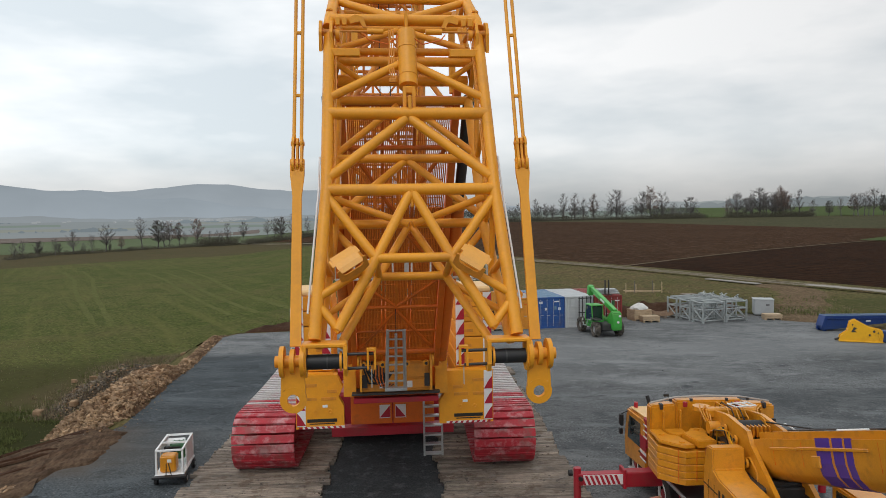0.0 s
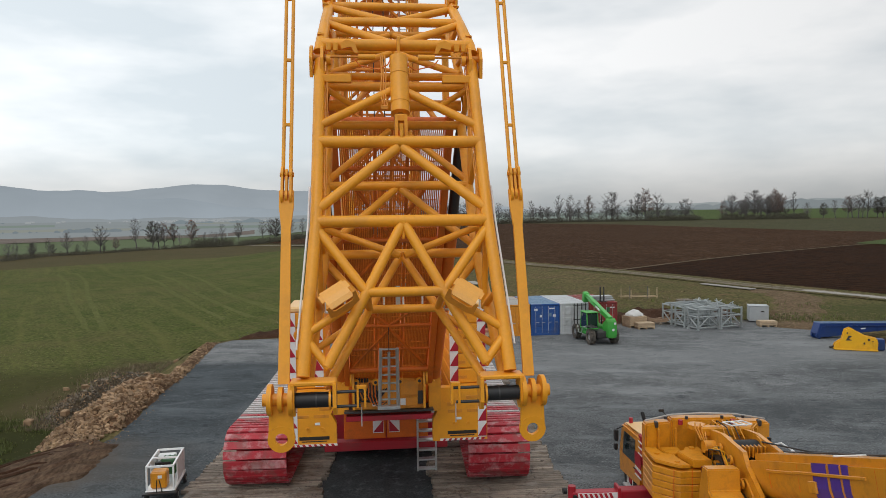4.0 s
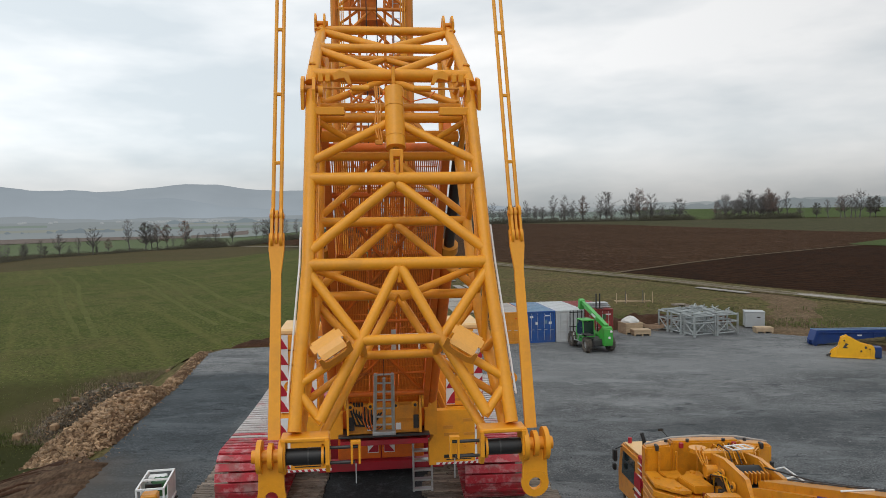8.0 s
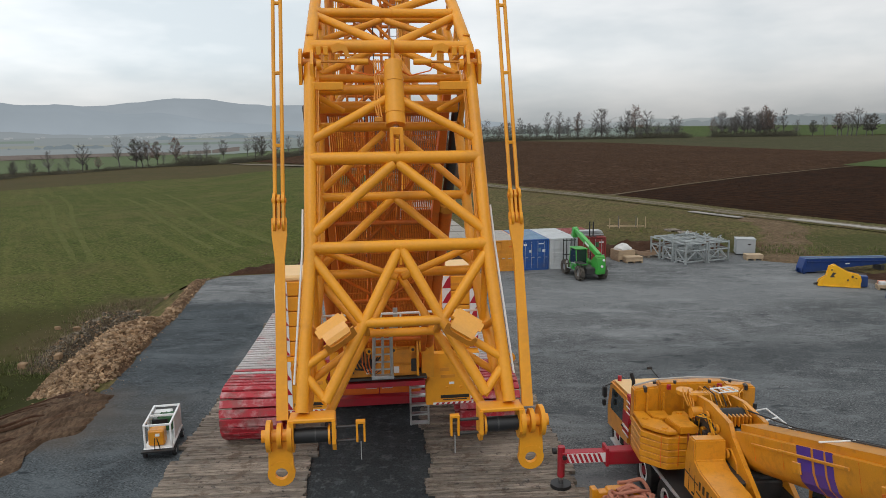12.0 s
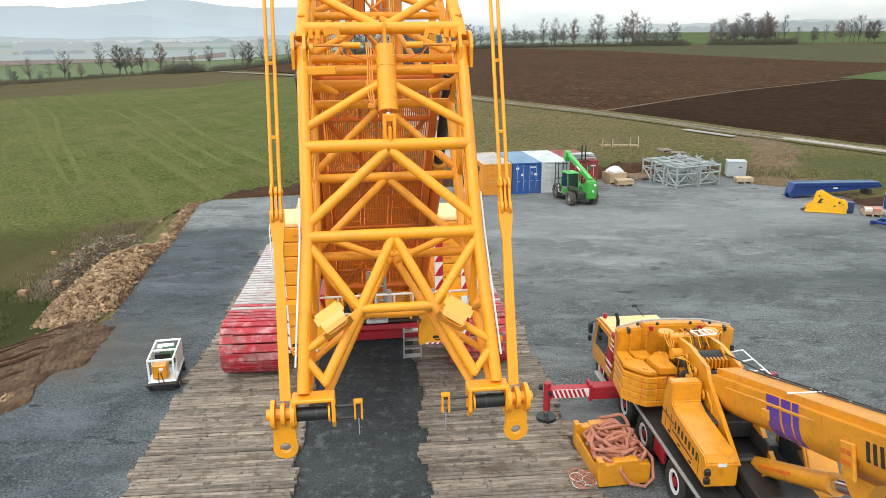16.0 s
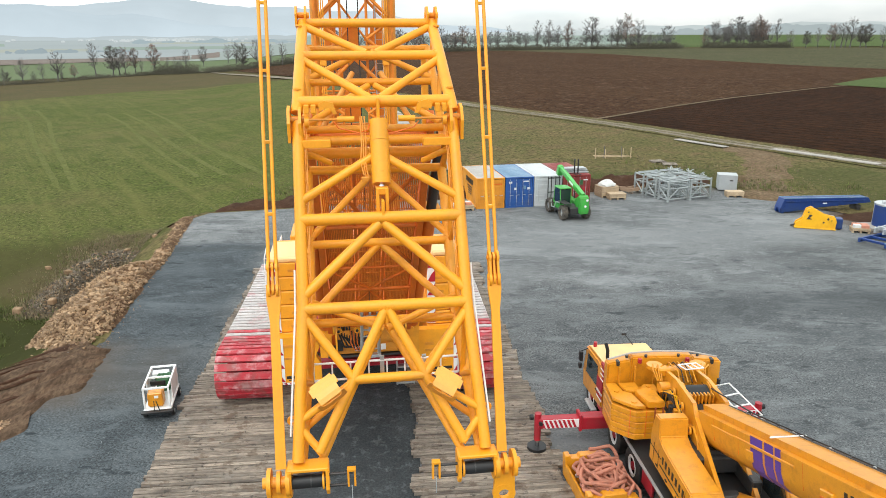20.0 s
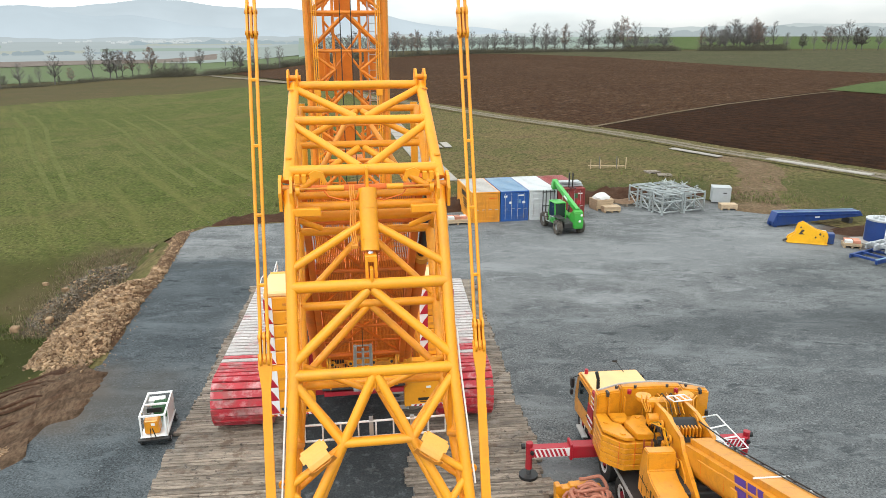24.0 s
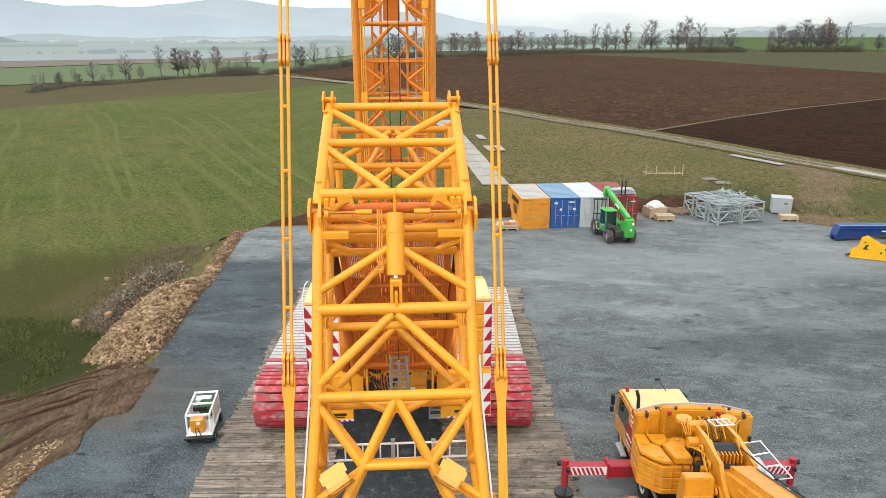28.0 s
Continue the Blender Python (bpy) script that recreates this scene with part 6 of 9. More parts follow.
for x in (TX - 1.36, TX + 1.36):
    block_part("side_rail", (x, 17.4, 1.33), (0.07, 8.8, 0.09), STEEL, truck, "bright side rail", bevel=0.01)
block_part("side_skirt", (TX - 1.22, 17.95, 0.92), (0.12, 0.8, 0.65), RED_PAINT, truck, bevel=0.03)
block_part("side_skirt", (TX - 1.22, 22.3, 0.95), (0.12, 1.6, 0.7), RED_PAINT, truck, bevel=0.03)
def wheel(x, y, s):
    w = part("wheel", tube(bmesh.new(), (x - 0.02, y, 0.66), (x + 0.02, y, 0.66), 0.36, 20), RED_PAINT, truck)
    bm = bmesh.new()
    prof = [(0.18, 0.36), (0.20, 0.48), (0.19, 0.60), (0.14, 0.66), (-0.14, 0.66), (-0.19, 0.60), (-0.20, 0.48), (-0.18, 0.36)]
    n = 28
    loops = [[bm.verts.new((x + a, y + r * math.cos(2 * math.pi * k / n), 0.66 + r * math.sin(2 * math.pi * k / n))) for k in range(n)] for a, r in prof]
    for a, b in zip(loops, loops[1:]):
        for k in range(n):
            bm.faces.new((a[k], a[(k + 1) % n], b[(k + 1) % n], b[k]))
    bmesh.ops.recalc_face_normals(bm, faces=bm.faces)
    part("tyre", bm, TYRE, w, "black lugged tyre")
    part("rim", ring(bmesh.new(), (x + s * 0.15, y, 0.66), (1, 0, 0), 0.37, 0.27, 0.06, 24), WHITE, w, "white rim ring")
    tube_part("hub", (x, y, 0.66), (x + s * 0.17, y, 0.66), 0.14, RED_PAINT, w, n=12)
for y in (23.75, 21.05, 19.15, 16.65, 14.9):
    for s in (-1, 1):
        wheel(TX + s * 1.12, y, s)
# driver's cab
bm = bmesh.new()
prism(bm, [(22.45, 0.85), (24.75, 0.65), (24.82, 1.40), (24.50, 2.48), (22.55, 2.56), (22.45, 2.44)], 0, TX - 1.36, TX + 0.95)
bmesh.ops.bevel(bm, geom=[e for e in bm.edges], offset=0.06, segments=2, affect="EDGES")
cab = part("driver_cab", bm, TRUCK_ORANGE, truck, "orange driver's cab")
block_part("roof_panel", (TX - 0.20, 23.42, 2.58), (2.20, 1.7, 0.06), CAB_ROOF, cab, "pale roof panel", bevel=0.02, m=Matrix.Translation((0, 23.42, 2.58)) @ Matrix.Rotation(radians(-3), 4, "X") @ Matrix.Translation((0, -23.42, -2.58)))
bm = bmesh.new()
prism(bm, [(22.95, 1.50), (24.35, 1.45), (24.20, 2.28), (22.98, 2.32)], 0, TX - 1.376, TX - 1.35)
part("side_window", bm, GLASS, cab, "dark side window", smooth=False)
bm = bmesh.new()
prism(bm, [(22.95, 1.50), (24.35, 1.45), (24.20, 2.28), (22.98, 2.32)], 0, TX + 0.94, TX + 0.968)
part("side_window", bm, GLASS, cab, smooth=False)
bm = bmesh.new()
block(bm, (TX - 0.2, 24.70, 1.9), (2.0, 0.04, 0.85), Matrix.Translation((0, 24.70, 1.9)) @ Matrix.Rotation(radians(15), 4, "X") @ Matrix.Translation((0, -24.70, -1.9)))
part("windscreen", bm, GLASS, cab, "dark windscreen", smooth=False)
block_part("door_step", (TX - 1.45, 23.3, 0.55), (0.22, 0.9, 0.10), STEEL, cab, "bright metal step", bevel=0.02)
block_part("door_handle", (TX - 1.38, 23.0, 1.35), (0.03, 0.18, 0.04), BLACK, cab)
for k, (w, mt) in enumerate(((0.46, RED_PAINT), (0.08, STRIPE_WHITE), (0.10, RED_PAINT), (0.05, STRIPE_WHITE))):
    z = (1.75, 1.43, 1.31, 1.19)[k]
    block_part("livery_stripe", (TX - 1.372, 22.66, z), (0.02, 0.62, w), mt, cab)
for s, x in ((-1, TX - 1.58), (1, TX + 1.20)):
    block_part("mirror", (x, 24.45, 2.05), (0.13, 0.22, 0.42), BLACK, cab, "black mirror housing", bevel=0.03)
    tube_part("mirror_arm", (x, 24.45, 2.25), (x - s * 0.25, 24.3, 2.42), 0.02, BLACK, cab, n=6)
    block_part("mirror", (x, 24.50, 1.62), (0.12, 0.18, 0.24), BLACK, cab, bevel=0.03)
tube_part("beacon", (TX - 1.15, 24.1, 2.56), (TX - 1.15, 24.1, 2.76), 0.07, RED_PAINT, cab, "small red beacon", 12)
tube_part("wiper_mirror", (TX + 0.35, 24.1, 2.55), (TX + 0.1, 24.4, 2.88), 0.018, BLACK, cab, n=6)
block_part("wing_mirror_far", (TX + 0.06, 24.42, 2.9), (0.20, 0.06, 0.10), BLACK, cab, bevel=0.02)
# exhaust and engine cover behind the cab
block_part("engine_cover", (TX + 0.1, 22.15, 1.9), (2.3, 0.55, 1.6), RED_PAINT, truck, bevel=0.05)
block_part("exhaust_box", (TX - 1.20, 22.50, 2.15), (0.30, 0.40, 1.0), RED_PAINT, truck, "red exhaust cover", bevel=0.04)
for z in (2.0, 2.2, 2.4):
    block_part("cover_stripe", (TX - 1.358, 22.50, z), (0.014, 0.36, 0.05), STRIPE_WHITE, truck)
bm = bmesh.new()
pipe(bm, [(TX - 1.15, 22.6, 2.6), (TX - 1.16, 22.62, 3.1), (TX - 1.22, 22.70, 3.36)], 0.065, 10)
part("exhaust_pipe", bm, BLACK, truck, "black exhaust stack")
# outriggers
for s in (-1, 1):
    x0, x1 = TX + s * 1.2, TX + s * 3.95
    o = block_part("outrigger", ((x0 + TX + s * 2.5) / 2, 21.2, 1.15), (abs(TX + s * 2.5 - x0), 0.42, 0.48), RED_PAINT, truck, "red outrigger beam", bevel=0.03)
    block_part("inner_beam", ((TX + s * 2.5 + x1) / 2, 21.2, 1.17), (1.45, 0.32, 0.36), RED_PAINT, o, bevel=0.02)
    block_part("warning_film", (TX + s * 3.15, 21.03, 1.17), (1.30, 0.015, 0.32), STRIPE_WHITE, o)
    for k in range(8):
        u0 = TX + s * 2.62 + s * 0.155 * k
        bm = bmesh.new()
        prism(bm, [(u0, 1.02), (u0 + s * 0.085, 1.02), (u0 + s * 0.21, 1.32), (u0 + s * 0.125, 1.32)], 1, 21.012, 21.020)
        part("film_stripe", bm, STRIPE_RED, o, smooth=False)
    tube_part("jack", (x1, 21.2, 0.5), (x1, 21.2, 1.52), 0.12, RED_PAINT, o, n=16)
    tube_part("jack_rod", (x1, 21.2, 0.22), (x1, 21.2, 0.55), 0.08, CHROME, o, n=12)
    block_part("beam_collar", (TX + s * 2.5, 21.2, 1.18), (0.10, 0.50, 0.62), RED_PAINT, o, bevel=0.02)
    tube_part("jack_foot", (x1, 21.2, 0.155), (x1, 21.2, 0.26), 0.34, BLACK, o, "black jack foot", 12)
    tube_part("beam_lamp", (x1 - s * 0.05, 20.98, 1.25), (x1 - s * 0.05, 20.90, 1.25), 0.07, BLACK, o, n=10)
    tube_part("side_lamp", (x1 + s * 0.14, 21.3, 1.32), (x1 + s * 0.26, 21.3, 1.32), 0.10, BLACK, o, n=12)
# upper works, turned a little out of line
UW = Matrix.Translation((10.44, 18.05, 0.30)) @ Matrix.Rotation(radians(-2), 4, "Z")
SHIFT = {"counterweight": (-0.28, 0, -0.08), "slab": (-0.26, 0, 0), "wall": (-0.28, 0, -0.08), "lifting": (-0.28, 0, -0.08), "red": (-0.28, 0, -0.08), "walkway": (-0.55, 0.1, 0), "rail": (-0.55, 0.1, 0)}
def upper(name, bm, mat, label="", smooth=False):
    ob = part(name, bm, mat, truck, label, smooth)
    ob.matrix_local = UW @ Matrix.Translation(SHIFT.get(name.split("_")[0], (0, 0, 0)))
    return ob
upper("turntable", tube(bmesh.new(), (0, 0, 1.33), (0, 0, 1.75), 0.95, 28), DARK_STEEL, smooth=True)
# dark instead of orange: shade under the boom is painted onto this frame
upper("upper_frame", block(bmesh.new(), (0, 0.6, 2.0), (1.5, 4.2, 0.5), bevel=0.04), DARK_STEEL)
# curved counterweight wall
for a, b, y0, y1, zt in ((-1.92, -1.05, 2.50, 2.72, 3.36), (-1.05, 1.05, 2.76, 2.76, 3.44), (1.05, 1.92, 2.72, 2.50, 3.36)):
    bm = bmesh.new()
    prism(bm, [(a + 0.01, y0), (b - 0.01, y1), (b - 0.01, y1 + 0.42), (a + 0.01, y0 + 0.42)], 2, 2.18, zt)
    bmesh.ops.bevel(bm, geom=list(bm.edges), offset=0.05, segments=2, affect="EDGES")
    upper("counterweight_wall", bm, TRUCK_ORANGE, "orange curved counterweight wall", True)
bm = bmesh.new()
pipe(bm, [(-1.85, 2.75, 3.40), (-1.0, 2.98, 3.50), (0, 3.02, 3.53), (1.0, 2.98, 3.50), (1.85, 2.75, 3.40)], 0.03, 8)
upper("wall_cable", bm, ROOF_GREY, "pale rail along the top of the wall", True)
# solid dark blocks stand in for the shade inside the notches
for x in (-1.55, 1.62):
    upper("lifting_notch", block(bmesh.new(), (x, 2.62, 3.32), (0.10, 0.20, 0.18), bevel=0.02), DARK_STEEL)
for x in (-0.80, 0.80):
    upper("red_lamp", tube(bmesh.new(), (x, 2.62, 3.30), (x, 2.62, 3.44), 0.07, 10), RED_PAINT, "red lamp", True)
# added black block that paints the shade in the gaps between slabs
upper("slab_core", block(bmesh.new(), (-1.22, 1.80, 1.88), (0.95, 1.1, 0.84)), BLACK)
# stacked slabs beside the frame
for i in range(5):
    z = 1.50 + i * 0.2
    o = 0.015 * (i % 2)
    bm = bmesh.new()
    prism(bm, [(-2.02 - o, 1.45), (-1.98, 2.55), (-0.42, 2.55), (-0.42, 1.72), (-0.55, 1.55), (-0.46, 0.90 + o), (-1.40, 0.86 + o), (-1.62, 1.02)], 2, z, z + 0.185)
    bmesh.ops.bevel(bm, geom=list(bm.edges), offset=0.014, segments=1, affect="EDGES")
    upper("counterweight_slab", bm, TRUCK_ORANGE)
# the top layer is pieced together from interlocking plates
for pts in ([(-2.00, 1.46), (-1.97, 2.50), (-1.62, 2.50), (-1.55, 1.95), (-1.30, 1.78), (-1.22, 1.30), (-1.12, 0.90), (-1.40, 0.89), (-1.62, 1.05)],
            [(-1.56, 2.50), (-1.49, 2.02), (-1.26, 1.86), (-1.06, 1.94), (-0.96, 2.20), (-0.96, 2.50)],
            [(-1.14, 1.30), (-1.04, 0.92), (-0.50, 0.93), (-0.58, 1.55), (-0.46, 1.74), (-0.46, 2.12), (-0.86, 2.12), (-0.98, 1.86), (-1.22, 1.76)]):
    bm = bmesh.new()
    prism(bm, pts, 2, 2.478, 2.478 + (0.10 if pts[0][0] < -1.2 else 0.22))
    bmesh.ops.bevel(bm, geom=list(bm.edges), offset=0.022, segments=2, affect="EDGES")
    upper("slab_cap", bm, TRUCK_ORANGE)
for x, y, z in ((-1.42, 1.18, 2.578), (-1.78, 1.9, 2.578), (-0.72, 1.95, 2.698)):
    upper("slab_pin", tube(bmesh.new(), (x, y, z - 0.03), (x, y, z + 0.04), 0.09, 12), TRUCK_ORANGE, "", True)
for x in (-1.62, -1.1):
    upper("slab_seam", block(bmesh.new(), (x, 0.86, 2.0), (0.015, 0.03, 0.95)), ORANGE_BRICK)
for z in (1.62, 1.84, 2.06, 2.28):
    upper("slab_rung", block(bmesh.new(), (-0.70, 0.86, z), (0.22, 0.05, 0.05), bevel=0.008), SLAB_EDGE)
for x in (-0.83, -0.58):
    upper("slab_stile", block(bmesh.new(), (x, 0.855, 2.02), (0.04, 0.05, 1.05)), SLAB_EDGE)
# winch arms
for x in (-0.42, 0.55):
    bm = bmesh.new()
    prism(bm, [(1.95, 2.9), (1.95, 3.28), (1.0, 3.42), (-0.35, 3.36), (-0.60, 3.05), (-2.75, 1.75), (-2.75, 1.42), (-1.8, 1.42), (-0.2, 2.5), (1.0, 2.75)], 0, x - 0.06, x + 0.06)
    upper("frame_cheek", bm, TRUCK_ORANGE)
upper("cross_head", block(bmesh.new(), (0.05, 2.0, 3.2), (1.5, 0.30, 0.30), bevel=0.05), TRUCK_ORANGE)
upper("winch_drum", tube(bmesh.new(), (-0.34, 0.80, 3.0), (0.47, 0.80, 3.0), 0.30, 22), BLACK, "black rope drum", True)
for x in (-0.33, 0.46):
    upper("drum_flange", tube(bmesh.new(), (x - 0.02, 0.80, 3.0), (x + 0.02, 0.80, 3.0), 0.40, 22), TRUCK_ORANGE, "", True)
for k in range(7):
    upper("spring_plate", block(bmesh.new(), (-0.27 + 0.11 * k, 0.28, 3.16), (0.04, 0.22, 0.3), bevel=0.01), TRUCK_ORANGE)
upper("winch_motor", tube(bmesh.new(), (-0.8, 1.5, 2.9), (-0.42, 1.5, 2.9), 0.18, 14), TRUCK_ORANGE, "", True)
for x in (-0.72, 0.72):
    upper("sheave_head", tube(bmesh.new(), (x, 2.25, 3.22), (x, 2.25, 3.34), 0.26, 16), TRUCK_ORANGE, "", True)
    for k in range(4):
        bm = bmesh.new()
        a = 0.5 * k
        pipe(bm, [(x + 0.25 * math.cos(a), 2.3, 3.05), (x + 0.33 * math.cos(a + 0.4), 2.12, 3.35 + 0.02 * k), (x + 0.2 * math.cos(a + 1.0), 1.92, 3.30), (x + 0.1 - 0.05 * k, 1.75, 3.0)], 0.022, 6)
        upper("loose_hose", bm, TRUCK_ORANGE, "", True)
# white tubular walkway frames
def tubes(name, pts_list, r, mat, label=""):
    bm = bmesh.new()
    for pts in pts_list:
        pipe(bm, pts, r, 6)
    return upper(name, bm, mat, label, True)
tubes("step_frame", [[(-0.1, 1.85, 3.5), (0.5, 1.9, 3.52), (0.62, 1.55, 3.52), (0.02, 1.5, 3.5), (-0.1, 1.85, 3.5)], [(0.15, 1.87, 3.5), (0.27, 1.52, 3.5)], [(0.35, 1.88, 3.5), (0.47, 1.53, 3.5)]], 0.022, WHITE, "white tubular step frame")
tubes("walkway_rail", [[(1.35, 1.5, 2.8), (2.05, 1.45, 2.95), (2.35, -0.2, 2.75), (1.65, -0.15, 2.6), (1.35, 1.5, 2.8)], [(1.5, 1.48, 2.85), (1.85, -0.17, 2.65)], [(1.45, 0.9, 2.75), (2.15, 0.9, 2.9)], [(1.52, 0.35, 2.7), (2.22, 0.35, 2.82)]], 0.025, WHITE, "white folded walkway rail")
upper("rail_lamp", tube(bmesh.new(), (1.7, 1.45, 2.95), (1.7, 1.45, 3.12), 0.06, 8), BLACK, "", True)
upper("walkway_plate", block(bmesh.new(), (1.75, 0.2, 2.3), (0.75, 2.6, 0.06)), STEEL)
# side cabinet with the slanted cover
bm = bmesh.new()
prism(bm, [(0.05, 1.35), (0.05, 2.25), (-0.15, 2.95), (-0.55, 2.98), (-0.62, 2.42), (-0.95, 2.30), (-3.0, 2.22), (-3.15, 2.05), (-3.15, 1.38)], 0, -1.48, -0.62)
bmesh.ops.bevel(bm, geom=list(bm.edges), offset=0.035, segments=2, affect="EDGES")
cabinet = upper("side_cabinet", bm, TRUCK_ORANGE, "orange side cabinet with a slanted cover", True)
for k, (y, w) in enumerate(((-1.05, 0.16), (-1.30, 0.20), (-1.56, 0.20), (-1.82, 0.20), (-2.08, 0.20), (-2.34, 0.18), (-2.58, 0.18))):
    bm = bmesh.new()
    block(bm, (-1.488, y, 1.92), (0.012, w * 0.55, 0.22))
    ob = part("name_bar", bm, LETTER, cabinet, "black lettering bar", smooth=False)
bm = bmesh.new()
block(bm, (-1.488, -1.6, 1.66), (0.012, 1.5, 0.035))
part("name_line", bm, LETTER, cabinet, smooth=False)
bm = bmesh.new()
block(bm, (-1.488, -0.45, 1.88), (0.012, 0.95, 0.025))
part("trim_line", bm, LETTER, cabinet, smooth=False)
for y in (-0.98, -2.0, -2.75):
    bm = bmesh.new()
    block(bm, (-1.05, y, 2.262 + (y + 1) * 0.035), (0.80, 0.014, 0.012))
    part("cover_seam", bm, LETTER, cabinet, smooth=False)
for y in (-0.3, -0.7, -2.72):
    bm = bmesh.new()
    block(bm, (-1.483, y, 1.75), (0.012, 0.016, 0.62))
    part("door_seam", bm, LETTER, cabinet, smooth=False)
for y in (-0.62, -1.4, -2.2):
    bm = bmesh.new()
    block(bm, (-1.49, y, 1.50), (0.03, 0.14, 0.05), bevel=0.008)
    part("latch", bm, BLACK, cabinet, smooth=False)
for z in (1.62, 1.86):
    bm = bmesh.new()
    block(bm, (-1.45, -3.22, z), (0.16, 0.12, 0.18), bevel=0.03)
    part("tail_lamp", bm, BLACK, cabinet, "black lamp housing", smooth=False)
bm = bmesh.new()
block(bm, (-1.05, -3.158, 2.02), (0.22, 0.012, 0.10))
part("label_plate", bm, WHITE, cabinet, smooth=False)
for k in range(5):
    bm = bmesh.new()
    pipe(bm, [(-0.60 + 0.02 * k, -0.25, 2.6), (-0.5 + 0.03 * k, -0.6, 2.72 - 0.03 * k), (-0.48 + 0.03 * k, -1.0, 2.45), (-0.5 + 0.03 * k, -1.1, 2.0)], 0.028, 6)
    upper("hydraulic_hose", bm, YELLOW if k % 2 else TRUCK_ORANGE, "", True)
# hoses looped over the winch and down the cheek, valves and cables round the boom foot
for k in range(9):
    x0 = -0.62 - 0.03 * (k % 4)
    bm = bmesh.new()
    pipe(bm, [(x0, 1.75 - 0.05 * k, 2.35), (x0 - 0.10, 1.5 - 0.06 * k, 2.75 + 0.03 * k), (x0 + 0.05, 1.1 - 0.06 * k, 3.05), (x0 + 0.14, 0.6, 2.95 - 0.04 * k), (x0 + 0.16, 0.1, 2.5), (x0 + 0.14, -0.4, 2.2)], 0.020, 6)
    upper("hydraulic_hose", bm, (TRUCK_ORANGE, BLACK, YELLOW)[k % 3], "", True)
for k in range(6):
    upper("valve_block", block(bmesh.new(), (-0.62 + 0.04 * (k % 2), 1.9 - 0.28 * k, 2.52 + 0.03 * (k % 3)), (0.16, 0.18, 0.2), bevel=0.02), TRUCK_ORANGE if k % 2 else DARK_STEEL)
for x in (-0.56, 0.68):
    for y, z in ((0.9, 3.05), (0.2, 2.95), (-0.5, 2.55), (-1.1, 1.95)):
        upper("cheek_boss", tube(bmesh.new(), (x - 0.03, y, z), (x + 0.03, y, z), 0.13, 14), TRUCK_ORANGE, "", True)
        upper("cheek_bolt", tube(bmesh.new(), (x - 0.05, y, z), (x + 0.05, y, z), 0.05, 10), DARK_STEEL, "", True)
for k in range(5):
    bm = bmesh.new()
    pipe(bm, [(-0.3 + 0.15 * k, 2.35, 3.2), (-0.32 + 0.15 * k, 2.1, 3.48), (-0.2 + 0.12 * k, 1.6, 3.42), (-0.25 + 0.13 * k, 1.2, 3.2)], 0.018, 6)
    upper("winch_line", bm, BLACK if k % 2 else TRUCK_ORANGE, "", True)
for x in (-1.5, -0.95, -0.3, 0.3, 0.95, 1.5):
    upper("wall_rib", block(bmesh.new(), (x, 2.60 if abs(x) < 1 else 2.52, 2.85), (0.05, 0.08, 0.7), bevel=0.01), TRUCK_ORANGE)
for x in (-1.2, -0.55, 0.55, 1.2):
    upper("wall_bolt", tube(bmesh.new(), (x, 2.80, 3.42), (x, 2.80, 3.50), 0.05, 10), DARK_STEEL, "", True)
# added dark blocks stand in for the shade under the boom
upper("under_frame", block(bmesh.new(), (0.25, -2.4, 1.45), (1.5, 3.4, 0.5), bevel=0.04), BLACK)
# the slewing frame is darkened too, with that shade in its colour
upper("slew_frame", block(bmesh.new(), (0.62, -1.7, 1.75), (0.30, 1.5, 0.75), bevel=0.04), DARK_STEEL)
upper("slew_frame", block(bmesh.new(), (-0.2, -2.45, 1.55), (0.7, 0.3, 0.5), bevel=0.04), DARK_STEEL)
upper("under_frame", block(bmesh.new(), (0.2, -0.9, 2.05), (0.9, 0.9, 0.6), bevel=0.04), DARK_STEEL)
# telescopic boom: rounded underside, raised over the rear
BM = UW @ Matrix.Translation((0.08, 0.35, 2.50)) @ Matrix.Rotation(radians(1.8), 4, "Z") @ Matrix.Rotation(radians(-17.6), 4, "X")
def boom_section(y0, y1, w, top, low):
    bm = bmesh.new()
    prof = [(-w, top)] + [(-w, -0.10)]
    for k in range(7):
        a = math.pi * (1 + k / 6)
        prof.append((w * math.cos(a), -0.10 + (low + 0.10) * -math.sin(a)))
    prof += [(w, -0.10), (w, top)]
    pts = [prof[0]] + [prof[1]] + prof[3:-3] + [prof[-2]] + [prof[-1]]
    prism(bm, pts, 1, y1, y0)
    bmesh.ops.bevel(bm, geom=[e for e in bm.edges if abs(e.verts[0].co.y - e.verts[1].co.y) > 0.1 and e.verts[0].co.z > top - 0.01], offset=0.17, segments=4, affect="EDGES")
    return bm
def on_boom(name, bm, mat, label="", smooth=False):
    ob = part(name, bm, mat, truck, label, smooth)
    ob.matrix_local = BM
    return ob
on_boom("boom_base", boom_section(-1.0, -11.5, 0.47, 0.58, -0.64), TRUCK_ORANGE, "orange telescopic boom", True)
for y0, w in ((-3.98, 0.56), (-4.64, 0.38), (-5.10, 0.24)):
    side = [(-0.474, 0.44), (-0.474, -0.10)] + [(0.474 * math.cos(math.pi * (1 + k / 6)), -0.10 + 0.545 * math.sin(math.pi * (1 + k / 6))) for k in (1, 2, 3, 4)]
    b2 = prism(bmesh.new(), side + [(x * 0.93, z * 0.93) for x, z in reversed(side)], 1, y0 - w, y0)
    on_boom("boom_stripe", b2, PURPLE, "purple livery band")
on_boom("side_rib", block(bmesh.new(), (-0.485, -2.55, 0.18), (0.05, 1.3, 0.07), bevel=0.01), TRUCK_ORANGE)
